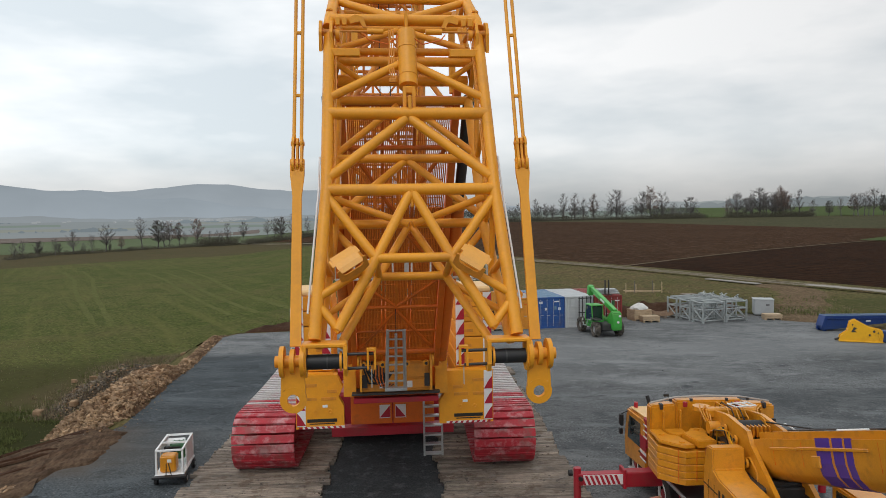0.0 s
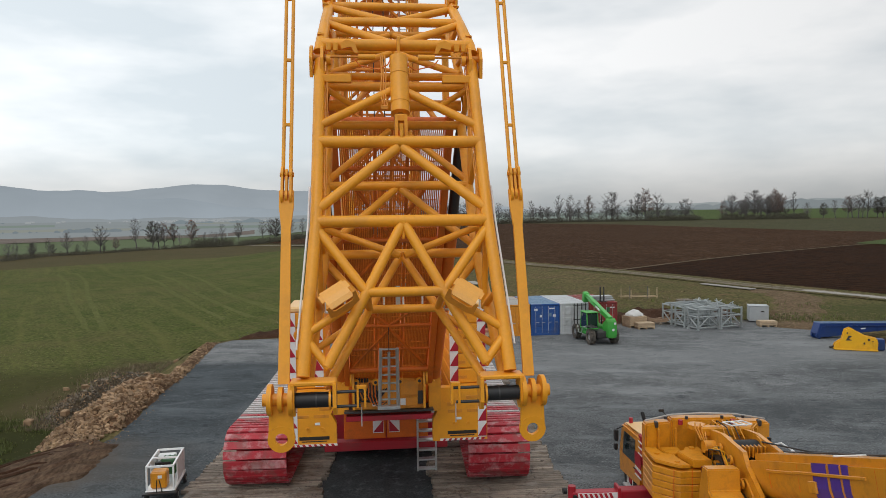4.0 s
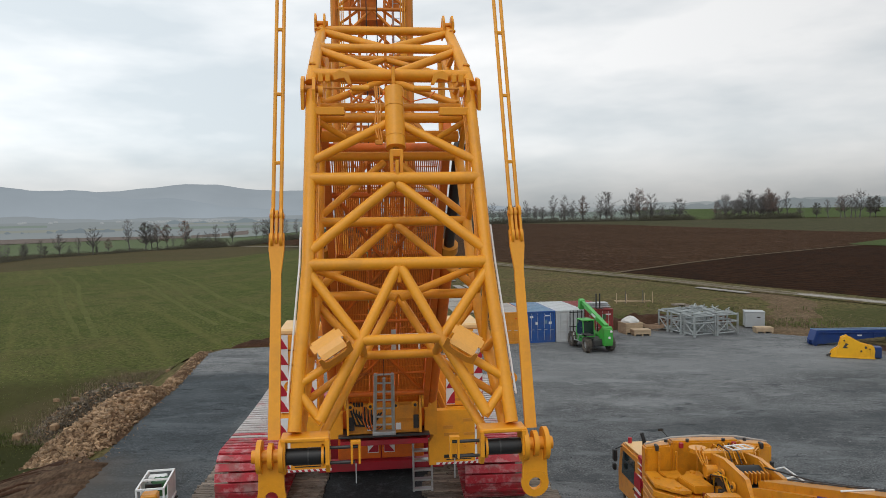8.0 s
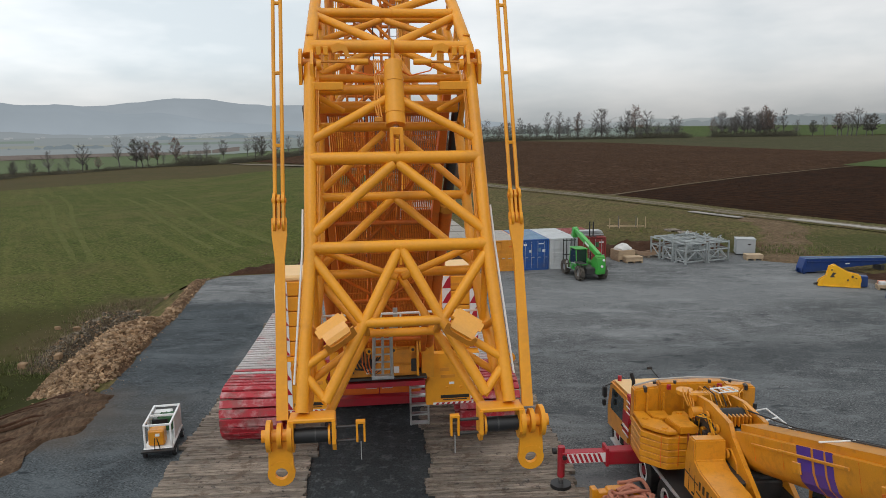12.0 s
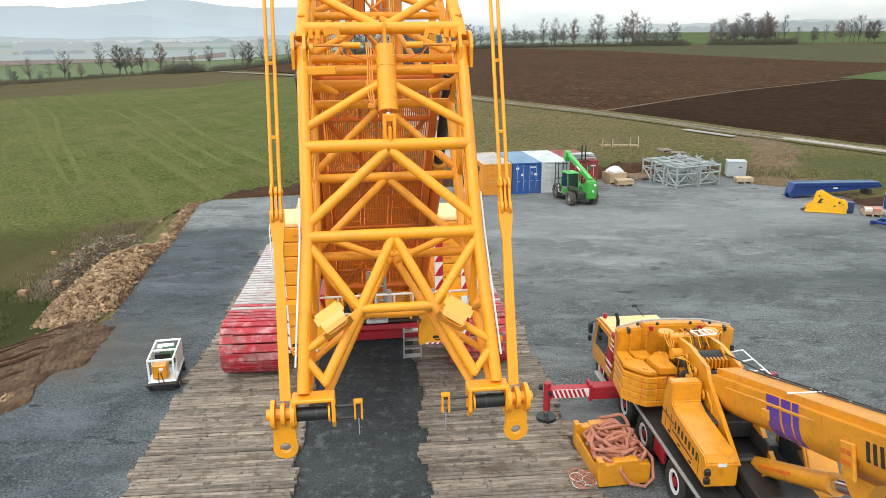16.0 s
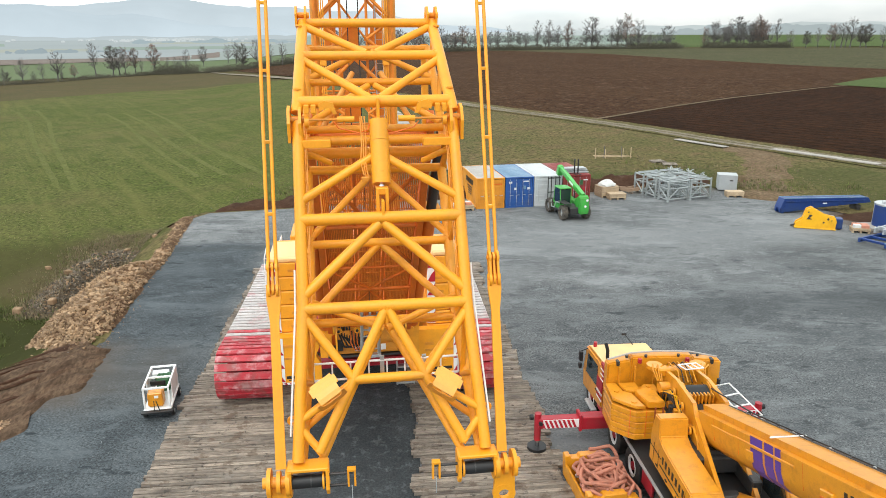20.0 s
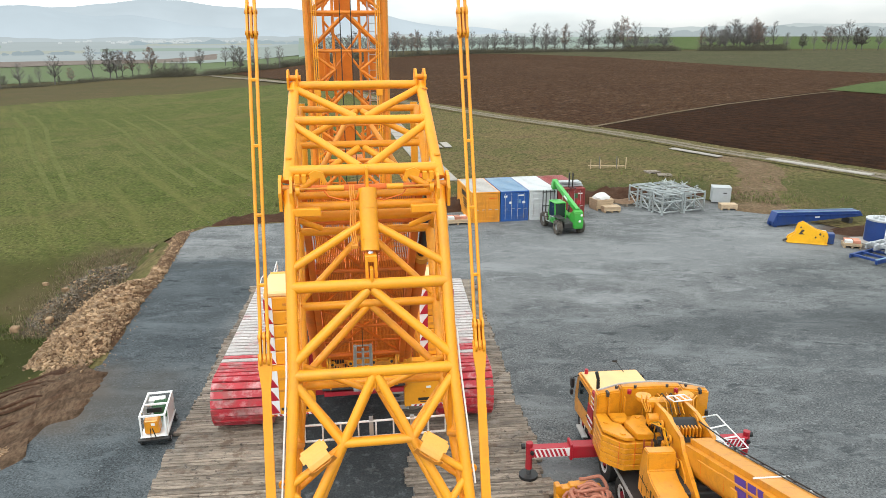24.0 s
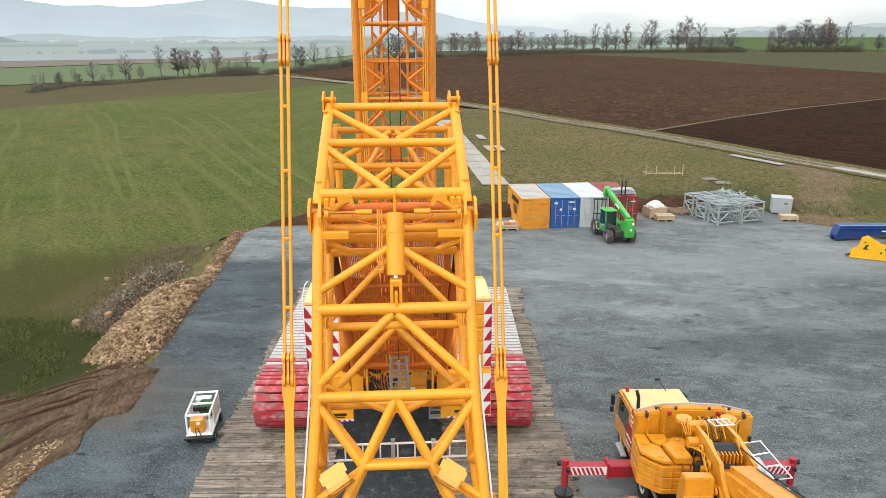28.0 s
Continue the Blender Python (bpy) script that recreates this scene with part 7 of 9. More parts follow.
on_boom("side_rib", block(bmesh.new(), (-0.485, -4.55, 0.20), (0.05, 2.7, 0.07), bevel=0.01), TRUCK_ORANGE)
on_boom("side_plate", block(bmesh.new(), (-0.485, -3.95, -0.08), (0.05, 0.32, 0.26), bevel=0.015), TRUCK_ORANGE)
for y in (-2.0, -3.35, -6.2, -9.0):
    on_boom("boom_seam", block(bmesh.new(), (-0.468, y, 0.08), (0.008, 0.014, 0.6)), ORANGE_BRICK)
for k in range(12):
    on_boom("top_clip", block(bmesh.new(), (0.38, -1.6 - 0.72 * k, 0.58), (0.10, 0.06, 0.06), bevel=0.01), BLACK if k % 2 else STEEL)
on_boom("top_rail", tube(bmesh.new(), (0.28, -1.4, 0.61), (0.28, -10.0, 0.61), 0.018, 6), DARK_STEEL, "", True)
on_boom("side_bracket", block(bmesh.new(), (-0.50, -7.1, -0.30), (0.08, 0.42, 0.75), bevel=0.02), TRUCK_ORANGE)
for y, z in ((-7.0, -0.12), (-7.2, -0.12), (-7.0, -0.34), (-7.2, -0.34)):
    on_boom("bolt_pad", block(bmesh.new(), (-0.55, y, z), (0.03, 0.12, 0.10)), ORANGE_BRICK)
for k, (y, w) in enumerate(((-7.66, 0.10), (-7.86, 0.10), (-8.06, 0.10), (-8.28, 0.11), (-8.52, 0.11), (-8.70, 0.07), (-8.94, 0.10), (-9.12, 0.10), (-9.36, 0.12), (-9.60, 0.10), (-9.82, 0.11), (-10.06, 0.10), (-10.30, 0.11))):
    on_boom("name_bar", block(bmesh.new(), (-0.473, y, 0.02), (0.012, w, 0.40)), LETTER, "black lettering bar")
bm = bmesh.new()
pipe(bm, [(0.40, 0.6, 0.90), (0.40, -2.5, 0.62), (0.40, -10.4, 0.58)], 0.022, 6)
on_boom("boom_cable", bm, BLACK, "black cable along the boom", True)
on_boom("cable_stay", tube(bmesh.new(), (-0.44, -4.85, 0.60), (0.47, -4.85, 0.60), 0.022, 8), WHITE)
on_boom("boom_foot_gusset", block(bmesh.new(), (0, -0.6, -0.2), (1.1, 0.9, 0.9), bevel=0.08), TRUCK_ORANGE)
# lift cylinder under the boom
upper("lift_cylinder", tube(bmesh.new(), (0.16, -1.80, 1.20), (0.24, -5.65, 3.17), 0.225, 20), TRUCK_ORANGE, "orange lift cylinder", True)
upper("lift_rod", tube(bmesh.new(), (0.24, -5.65, 3.17), (0.26, -6.55, 3.62), 0.15, 18), CHROME, "bright lift rod", True)
upper("cylinder_line", block(bmesh.new(), (0, 0, 0), (0.012, 1.5, 0.08), Matrix.Translation((-0.03, -3.7, 2.22)) @ Matrix.Rotation(radians(1), 4, "Z") @ Matrix.Rotation(radians(-27), 4, "X")), ORANGE_BRICK)
upper("cylinder_collar", tube(bmesh.new(), (0.237, -5.50, 3.09), (0.241, -5.68, 3.185), 0.25, 20), TRUCK_ORANGE, "", True)
bm = bmesh.new()
prism(bm, [(-5.9, 3.75), (-7.0, 4.1), (-6.75, 3.5), (-6.4, 3.4)], 0, 0.08, 0.44)
upper("lift_lug", bm, TRUCK_ORANGE)
for k in range(4):
    bm = bmesh.new()
    pipe(bm, [(-0.5, -1.4, 1.9 - 0.1 * k), (-0.3, -2.0, 1.55 - 0.03 * k), (-0.05, -2.9, 1.5), (0.1, -3.6, 2.0)], 0.025, 6)
    upper("loose_hose", bm, TRUCK_ORANGE, "", True)
# operator's cab beyond the boom
bm = bmesh.new()
prism(bm, [(-1.9, 1.25), (-1.85, 2.55), (-3.2, 2.55), (-3.65, 1.9), (-3.6, 1.25)], 0, 0.95, 1.75)
bmesh.ops.bevel(bm, geom=list(bm.edges), offset=0.05, segments=2, affect="EDGES")
opc = upper("operator_cab", bm, TRUCK_ORANGE, "orange operator's cab", True)
bm = bmesh.new()
prism(bm, [(-2.1, 1.60), (-2.1, 2.42), (-3.12, 2.42), (-3.5, 1.88), (-3.45, 1.60)], 0, 0.935, 0.96)
part("cab_window", bm, GLASS, opc, "dark green-tinted window", smooth=False)
upper("cab_step", block(bmesh.new(), (1.3, -3.95, 1.22), (0.8, 0.5, 0.06), bevel=0.01), STEEL)

# open orange lifting trough heaped with round slings
trough = thing("sling_trough", "open orange steel trough standing on the gravel", "trough", pose(7.62, 18.62, 0, 0, 0, 4))
block_part("floor_plate", (0, 0, 0.10), (1.5, 2.2, 0.08), ORANGE_DULL, trough)
for y in (-1.05, 1.05):
    bm = bmesh.new()
    prism(bm, [(-0.78, 0.06), (0.78, 0.06), (0.80, 0.70), (0.45, 0.74), (0.40, 0.88), (-0.30, 0.88), (-0.34, 0.80), (-0.60, 0.80), (-0.64, 0.92), (-0.82, 0.92)], 1, y - 0.14, y + 0.14)
    bmesh.ops.bevel(bm, geom=list(bm.edges), offset=0.02, segments=1, affect="EDGES")
    part("end_wall", bm, TRUCK_ORANGE, trough, smooth=False)
for x in (-0.76, 0.76):
    block_part("side_wall", (x, 0, 0.36), (0.08, 1.86, 0.5), TRUCK_ORANGE, trough, bevel=0.02)
tube_part("cross_bar", (-0.7, 0.2, 0.66), (0.7, 0.2, 0.66), 0.06, STEEL, trough, n=10)

slings = thing("round_sling_heap", "faded pink round slings heaped over the orange trough", "slings", pose(7.62, 18.62, 0, 0, 0, 4))
rnd = random.Random(5)
for k in range(26):
    cx, cy = rnd.uniform(-0.25, 0.45), rnd.uniform(-0.75, 0.7)
    rx, ry = rnd.uniform(0.25, 0.62), rnd.uniform(0.22, 0.55)
    a0, z0 = rnd.uniform(0, 6.28), 0.62 + 0.018 * k
    pts = []
    span = rnd.uniform(4.6, 6.2)
    for j in range(30):
        a = a0 + j / 29 * span
        px, py = cx + rx * math.cos(a), cy + ry * math.sin(a)
        px = max(-0.85, min(1.05, px))
        py = max(-1.35, min(1.15, py))
        drop = max(0, -py - 0.95) * 1.4 + max(0, abs(px) - 0.72) * 1.3
        pts.append((px, py, max(0.08, z0 + 0.07 * math.sin(3 * a + k) - drop)))
    bm = bmesh.new()
    pipe(bm, pts, rnd.uniform(0.046, 0.062), 7)
    part("sling", bm, SLING, slings)
bm = bmesh.new()
pipe(bm, [(-0.1, -0.9, 0.9), (-0.15, -1.25, 0.6), (0.1, -1.4, 0.25), (0.55, -1.42, 0.12), (0.85, -1.3, 0.3), (0.95, -0.9, 0.7), (0.7, -0.4, 0.98)], 0.05, 8)
part("sling", bm, SLING, slings)

coil = thing("rope_coil", "pink and white rope coil lying on the timber mat edge", "rope", pose(6.45, 17.75, 0.15))
for k in range(16):
    bm = bmesh.new()
    cx, cy = rnd.uniform(-0.15, 0.25), rnd.uniform(-0.5, 0.35)
    r = rnd.uniform(0.12, 0.30)
    pipe(bm, [(cx + r * math.cos(a * 0.55 + k) * 1.1, cy + r * math.sin(a * 0.55 + k) * 1.3, 0.03 + 0.012 * k + 0.02 * math.sin(a)) for a in range(12)], 0.012, 5)
    part("rope_turn", bm, SLING if k % 4 else TARP, coil)
# ---------------------------------------------------------------- generator cart
gen = thing("generator_cart", "white framed generator cart with an orange motor box", "generator", pose(-7.80, 25.7, 0, 0, 0, 7) @ Matrix.Scale(0.9, 4))
block_part("bed", (0, 0, 0.42), (1.12, 2.3, 0.10), WHITE, gen, "white cart bed", bevel=0.02)
block_part("bumper", (0, -1.25, 0.40), (1.25, 0.22, 0.08), BLACK, gen, "black bumper bar", bevel=0.01)
for x in (-0.5, 0.5):
    for y in (-1.05, 1.05):
        block_part("post", (x, y, 0.92), (0.07, 0.07, 0.95), WHITE, gen)
    block_part("top_rail", (x, 0, 1.40), (0.07, 2.17, 0.07), WHITE, gen)
    block_part("side_sheet", (x, 0.35, 0.92), (0.03, 1.4, 0.9), WHITE, gen)
for y in (-1.05, -0.02, 1.05):
    block_part("top_rail", (0, y, 1.40), (0.93, 0.07, 0.07), WHITE, gen)
block_part("motor_box", (-0.08, -0.72, 0.82), (0.62, 0.55, 0.66), TRUCK_ORANGE, gen, "orange motor box", bevel=0.06)
block_part("label_mark", (-0.02, -1.003, 0.96), (0.16, 0.012, 0.12), WHITE, gen)
block_part("radiator", (-0.1, 0.02, 1.12), (0.62, 0.14, 0.2), BLACK, gen)
block_part("engine", (0.1, 0.35, 0.98), (0.55, 0.7, 0.6), GREEN_DARK, gen, "dark green engine", bevel=0.05)
block_part("tank", (-0.1, 0.78, 1.15), (0.7, 0.4, 0.28), WHITE, gen, bevel=0.03)
for k in range(7):
    tube_part("engine_pipe", (-0.2 + 0.1 * k, 0.1 + 0.05 * (k % 3), 1.25), (-0.1 + 0.09 * k, 0.5, 1.32 - 0.03 * (k % 2)), 0.03, GREEN_DARK, gen, n=6)
for s in (-1, 1):
    tube_part("drawbar", (s * 0.12, -1.2, 0.3), (s * 0.04, -1.42, 1.0), 0.02, BLACK, gen, n=6)
    for y in (-0.85, 0.85):
        w = tube_part("wheel", (s * 0.50, y, 0.19), (s * 0.62, y, 0.19), 0.19, TYRE, gen, n=16)
        tube_part("hub", (s * 0.61, y, 0.19), (s * 0.63, y, 0.19), 0.09, STEEL, w, n=10)

# ---------------------------------------------------------------- containers
def container(paint, roof, label, m, door_gap=True, marks=None, lid=None):
    c = thing("shipping_container", label, "container", m, "row of containers")
    W, D, Hh = 2.44, 6.06, 2.59
    for x in (0.06, W - 0.06):
        for y in (0.06, D - 0.06):
            block_part("corner_post", (x, y, Hh / 2), (0.12, 0.12, Hh), paint, c, bevel=0.01)
    for y in (0.05, D - 0.05):
        block_part("end_rail", (W / 2, y, 0.08), (W - 0.24, 0.1, 0.16), paint, c)
        block_part("end_rail", (W / 2, y, Hh - 0.06), (W - 0.24, 0.1, 0.12), paint, c)
    for x in (0.04, W - 0.04):
        block_part("side_rail", (x, D / 2, 0.08), (0.08, D - 0.24, 0.16), paint, c)
        block_part("side_rail", (x, D / 2, Hh - 0.05), (0.08, D - 0.24, 0.10), paint, c)
        bm = bmesh.new()
        n = 44
        prev = None
        for i in range(n + 1):
            y = 0.12 + (D - 0.24) * i / n
            o = 0.035 if (i // 2) % 2 else 0.0
            xx = x + (o if x < 1 else -o)
            cur = [bm.verts.new((xx, y, z)) for z in (0.16, Hh - 0.1)]
            if prev:
                bm.faces.new((prev[0], cur[0], cur[1], prev[1]))
            prev = cur
        part("side_wall", bm, paint, c, smooth=False)
    bm = bmesh.new()
    block(bm, (W / 2, D / 2, Hh - 0.03), (W - 0.10, D - 0.10, 0.05))
    sheet_top = part("roof", bm, roof, c, "weathered roof sheet", smooth=False)
    for i in range(12):
        block_part("roof_rib", (W / 2, 0.4 + i * 0.48, Hh + 0.005), (W - 0.3, 0.2, 0.03), roof, sheet_top, bevel=0.01)
    block_part("back_wall", (W / 2, D - 0.07, Hh / 2), (W - 0.24, 0.05, Hh - 0.3), paint, c)
    block_part("floor", (W / 2, D / 2, 0.14), (W - 0.2, D - 0.2, 0.06), DARK_STEEL, c)
    for k in (0, 1):
        x0 = 0.13 + k * (W - 0.26) / 2
        w = (W - 0.26) / 2 - 0.012
        bm = bmesh.new()
        block(bm, (x0 + w / 2, 0.05, Hh / 2), (w, 0.04, Hh - 0.32))
        for j in range(5):
            block(bm, (x0 + w / 2, 0.022, 0.38 + 0.46 * j), (w - 0.14, 0.025, 0.20), bevel=0.008)
        d = part("door", bm, paint, c, smooth=False)
        for f in (0.25, 0.75):
            tube_part("lock_rod", (x0 + w * f, -0.012, 0.20), (x0 + w * f, -0.012, Hh - 0.18), 0.020, STEEL if paint is not CONT_ORANGE else paint, d, n=6)
            for z in (0.30, 1.15, 2.25):
                block_part("rod_keeper", (x0 + w * f, -0.018, z), (0.10, 0.03, 0.06), paint, d)
            block_part("lock_handle", (x0 + w * f + 0.12, -0.03, 1.08), (0.28, 0.02, 0.04), STEEL, d)
    for px, pz, pw, ph, mt in (marks or ()):
        block_part("door_mark", (px, 0.006, pz), (pw, 0.012, ph), mt, c)
    return c


ROW = Matrix.Translation((8.72, 57.05, 0.0)) @ Matrix.Rotation(radians(5.2), 4, "Z")
o_c = container(CONT_ORANGE, ROOF_GREY, "orange shipping container with a pale weathered roof", ROW, marks=[(1.85, 2.05, 0.7, 0.10, ORANGE_BRICK)])
for k, (y, w) in enumerate(((1.6, 0.5), (2.2, 0.42), (2.75, 0.36), (3.3, 0.42), (3.85, 0.36))):
    block_part("name_bar", (-0.006, y, 1.95), (0.012, w, 0.42), LETTER, o_c, "black lettering bar")
for k in range(4):
    block_part("name_line", (-0.006, 2.6, 1.45 - 0.2 * k), (0.012, 1.8 - 0.25 * k, 0.09), LETTER, o_c)
container(BLUE, BLUE_TOP, "dark blue shipping container with a paler roof", ROW @ Matrix.Translation((2.51, -0.04, 0)), marks=[(0.42, 2.15, 0.28, 0.18, WHITE), (1.75, 2.22, 0.55, 0.10, STRIPE_WHITE), (0.85, 1.6, 0.2, 0.2, STRIPE_WHITE), (1.65, 1.7, 0.2, 0.3, BLUE_TOP), (2.0, 1.62, 0.25, 0.2, STRIPE_WHITE)])
container(CONT_WHITE, CONT_WHITE, "white shipping container behind the telehandler", ROW @ Matrix.Translation((5.02, 0.02, 0)))
container(CONT_RED, CONT_RED, "rust red shipping container with metal parts on its roof", ROW @ Matrix.Translation((7.53, -0.02, 0)), marks=[(1.62, 1.95, 0.32, 0.42, GREEN_DARK), (2.0, 2.15, 0.4, 0.1, STRIPE_WHITE), (1.95, 1.4, 0.35, 0.35, PAD_RED)])
rack_top = thing("roof_load", "grey metal ladder sections strapped on the container roof", "metal parts", ROW @ Matrix.Translation((7.53, 0, 2.61)))
for k in range(4):
    block_part("section", (1.2, 0.7 + 0.28 * k, 0.08 + 0.14 * (k % 2)), (2.5, 0.24, 0.10), STEEL, rack_top, bevel=0.01)
for k in range(3):
    block_part("section", (1.15, 0.85 + 0.3 * k, 0.38), (2.3, 0.2, 0.08), STEEL, rack_top, bevel=0.01)
forks = thing("fork_carriage", "black fork tines resting upright on the container roof", "fork tines", ROW @ Matrix.Translation((8.75, 0.35, 2.63)))
for x in (-0.14, 0.18):
    block_part("tine", (x, 0, 0.62), (0.10, 0.09, 1.25), BLACK, forks, bevel=0.02)
    block_part("tine_foot", (x, -0.35, 0.03), (0.10, 0.7, 0.05), BLACK, forks)

# ---------------------------------------------------------------- telehandler
th = thing("telehandler", "bright green telehandler with raised boom and muddy tyres", "telehandler", pose(15.8, 54.4, 0, 0, 0, 9) @ Matrix.Scale(0.95, 4))
# local: y forward (away), x right
block_part("chassis", (0, 0, 0.80), (1.3, 4.0, 0.55), DARK_STEEL, th, bevel=0.08)
bm = bmesh.new()
prism(bm, [(-2.30, 0.55), (-2.40, 1.1), (-2.28, 1.95), (-1.95, 2.15), (-1.25, 1.65), (-1.3, 0.75)], 0, 0.08, 0.86)
bmesh.ops.bevel(bm, geom=list(bm.edges), offset=0.06, segments=2, affect="EDGES")
part("tail_housing", bm, GREEN, th, "green tail housing")
for x, z in ((0.65, 1.75), (0.5, 1.25)):
    tube_part("badge", (x, -2.45, z), (x, -2.40, z), 0.10, STRIPE_WHITE, th, n=12)
bm = bmesh.new()
prism(bm, [(-1.3, 0.6), (1.5, 0.6), (1.8, 1.0), (1.6, 1.25), (-1.3, 1.25)], 0, 0.35, 1.05)
bmesh.ops.bevel(bm, geom=list(bm.edges), offset=0.05, segments=2, affect="EDGES")
part("engine_pod", bm, GREEN, th, "green engine pod")
block_part("side_step", (-0.62, 0.1, 0.78), (0.6, 1.5, 0.35), GREEN, th, bevel=0.05)
bm = bmesh.new()
pipe(bm, [(-1.05, -0.75, 1.3), (-1.1, -0.1, 1.25), (-1.1, 0.2, 0.7), (-1.1, 0.9, 0.65), (-1.05, 1.1, 1.2)], 0.05, 8)
part("guard_rail", bm, STEEL, th)
block_part("fender", (-0.85, -1.25, 1.42), (0.62, 1.3, 0.06), DARK_STEEL, th, bevel=0.02)
cabt = block_part("cab_floor", (-0.45, 0.1, 1.08), (1.0, 1.55, 0.15), GREEN, th, bevel=0.04)
for x in (-0.92, 0.02):
    for y, y2 in ((-0.62, -0.48), (0.85, 0.62)):
        tube_part("cab_post", (x, y, 1.1), (x, y2, 2.38), 0.05, GREEN, cabt, n=8)
block_part("cab_roof", (-0.45, 0.08, 2.42), (1.06, 1.35, 0.09), GREEN, cabt, "green cab roof", bevel=0.03)
for c, s in (((-0.93, 0.1, 1.75), (0.02, 1.15, 1.15)), ((0.03, 0.1, 1.75), (0.02, 1.15, 1.15)), ((-0.45, -0.56, 1.75), (0.85, 0.02, 1.15)), ((-0.45, 0.74, 1.75), (0.85, 0.02, 1.15))):
    block_part("cab_glass", c, s, GLASS, cabt, "dark cab glass")
block_part("seat", (-0.45, 0.0, 1.35), (0.45, 0.45, 0.45), BLACK, cabt, bevel=0.05)
tb = Matrix.Translation((0.45, -2.0, 2.05)) @ Matrix.Rotation(radians(17), 4, "X")
for nm, y0, y1, w in (("boom", 0, 4.2, 0.34), ("inner_boom", 4.2, 5.0, 0.27)):
    bm = bmesh.new()
    block(bm, (0, (y0 + y1) / 2, 0), (w, y1 - y0, w * 1.2), bevel=0.03)
    ob = part(nm, bm, GREEN, th, "green telescopic boom", smooth=False)
    ob.matrix_local = tb
bm = bmesh.new()
block(bm, (0, 5.1, -0.25), (0.5, 0.5, 0.9), bevel=0.08)
ob = part("boom_head", bm, GREEN, th, smooth=False)
ob.matrix_local = tb
bm = bmesh.new()
block(bm, (-0.178, 2.2, 0.0), (0.012, 0.8, 0.18))
ob = part("name_bar", bm, STRIPE_WHITE, th, smooth=False)
ob.matrix_local = tb
block_part("fork_frame", (0.0, 3.1, 1.35), (1.2, 0.08, 0.08), DARK_STEEL, th)
for x in (-0.55, -0.25, 0.15, 0.5):
    block_part("fork_bar", (x, 3.1, 1.75), (0.06, 0.08, 2.0), DARK_STEEL, th, "dark fork carriage bar")
block_part("fork_frame", (0.0, 3.1, 2.6), (1.2, 0.08, 0.08), DARK_STEEL, th)
for x in (-1.0, 1.0):
    for y in (-1.45, 1.45):
        w = tube_part("wheel", (x - 0.10, y, 0.62), (x + 0.10, y, 0.62), 0.34, STEEL, th, n=16)
        bm = bmesh.new()
        ring(bm, (x, y, 0.62), (1, 0, 0), 0.56, 0.32, 0.42, 26)
        for k in range(20):
            a = 2 * math.pi * k / 20
            block(bm, (x + 0.1 * (1 if k % 2 else -1), y + 0.58 * math.cos(a), 0.62 + 0.58 * math.sin(a)), (0.22, 0.09, 0.09))
        part("tyre", bm, MUD_TYRE, w, "muddy lugged tyre", smooth=False)
tube_part("exhaust", (0.9, 0.7, 1.2), (0.9, 0.7, 1.9), 0.06, BLACK, th, n=8)

# ---------------------------------------------------------------- crates, frames and loose goods
def lattice_crate(w, d, h):
    c = thing("lattice_rack", "grey galvanised lattice rack with diagonal braces", "rack", None, "galvanised racks")
    r = 0.06
    for x in (0, w):
        for y in (0, d):
            block_part("post", (x, y, h / 2), (r * 2, r * 2, h), RACK, c)
            block_part("foot", (x, y, 0.05), (0.2, 0.2, 0.1), RACK, c)
    for z in (0.22, h - 0.1, h * 0.62):
        for y in (0, d):
            tube_part("bar", (0, y, z), (w, y, z), r, RACK, c, n=6)
        for x in (0, w):
            tube_part("bar", (x, 0, z), (x, d, z), r, RACK, c, n=6)
    for y in (0, d):
        tube_part("brace", (0.1, y, 0.28), (w * 0.5, y, h * 0.6), r * 0.9, RACK, c, n=6)
        tube_part("brace", (w - 0.1, y, 0.28), (w * 0.5, y, h * 0.6), r * 0.9, RACK, c, n=6)
    for x in (0, w):
        tube_part("brace", (x, 0.1, 0.28), (x, d, h * 0.62), r * 0.9, RACK, c, n=6)
    for k in range(4):
        tube_part("stored_tube", (0.15, 0.15 + k * d * 0.24, h - 0.02 + 0.06 * (k % 2)), (w - 0.1, 0.25 + k * d * 0.22, h + 0.06 * (k % 3)), 0.05, RACK, c, n=6)
    tube_part("brace", (0.1, 0.05, h - 0.12), (w - 0.1, d - 0.05, h - 0.12), r * 0.8, RACK, c, n=6)
    return c


rk = lattice_crate(2.15, 1.25, 1.85)
base = Matrix.Translation((25.6, 57.95, 0)) @ Matrix.Rotation(radians(17), 4, "Z")
rk.matrix_world = base
for i in range(2):
    for j in range(3):
        if i or j:
            copy_thing(rk, base @ Matrix.Translation((i * 2.32 + random.uniform(-0.05, 0.05), j * 1.75 - 0.1 * i, 0)) @ Matrix.Rotation(random.uniform(-0.03, 0.03), 4, "Z"))
junk = thing("steel_offcuts", "tangled grey steel offcuts lying on the racks", "metal parts", base @ Matrix.Translation((2.4, 0, 1.87)))
for k in range(22):
    x, y = random.uniform(0.1, 2.0), random.uniform(0.2, 4.2)
    tube_part("offcut", (x, y, 0.05 + 0.02 * (k % 4)), (x + random.uniform(-0.7, 0.7), y + random.uniform(-0.7, 0.7), 0.12 + random.uniform(0, 0.25)), 0.045, RACK, junk, n=6)

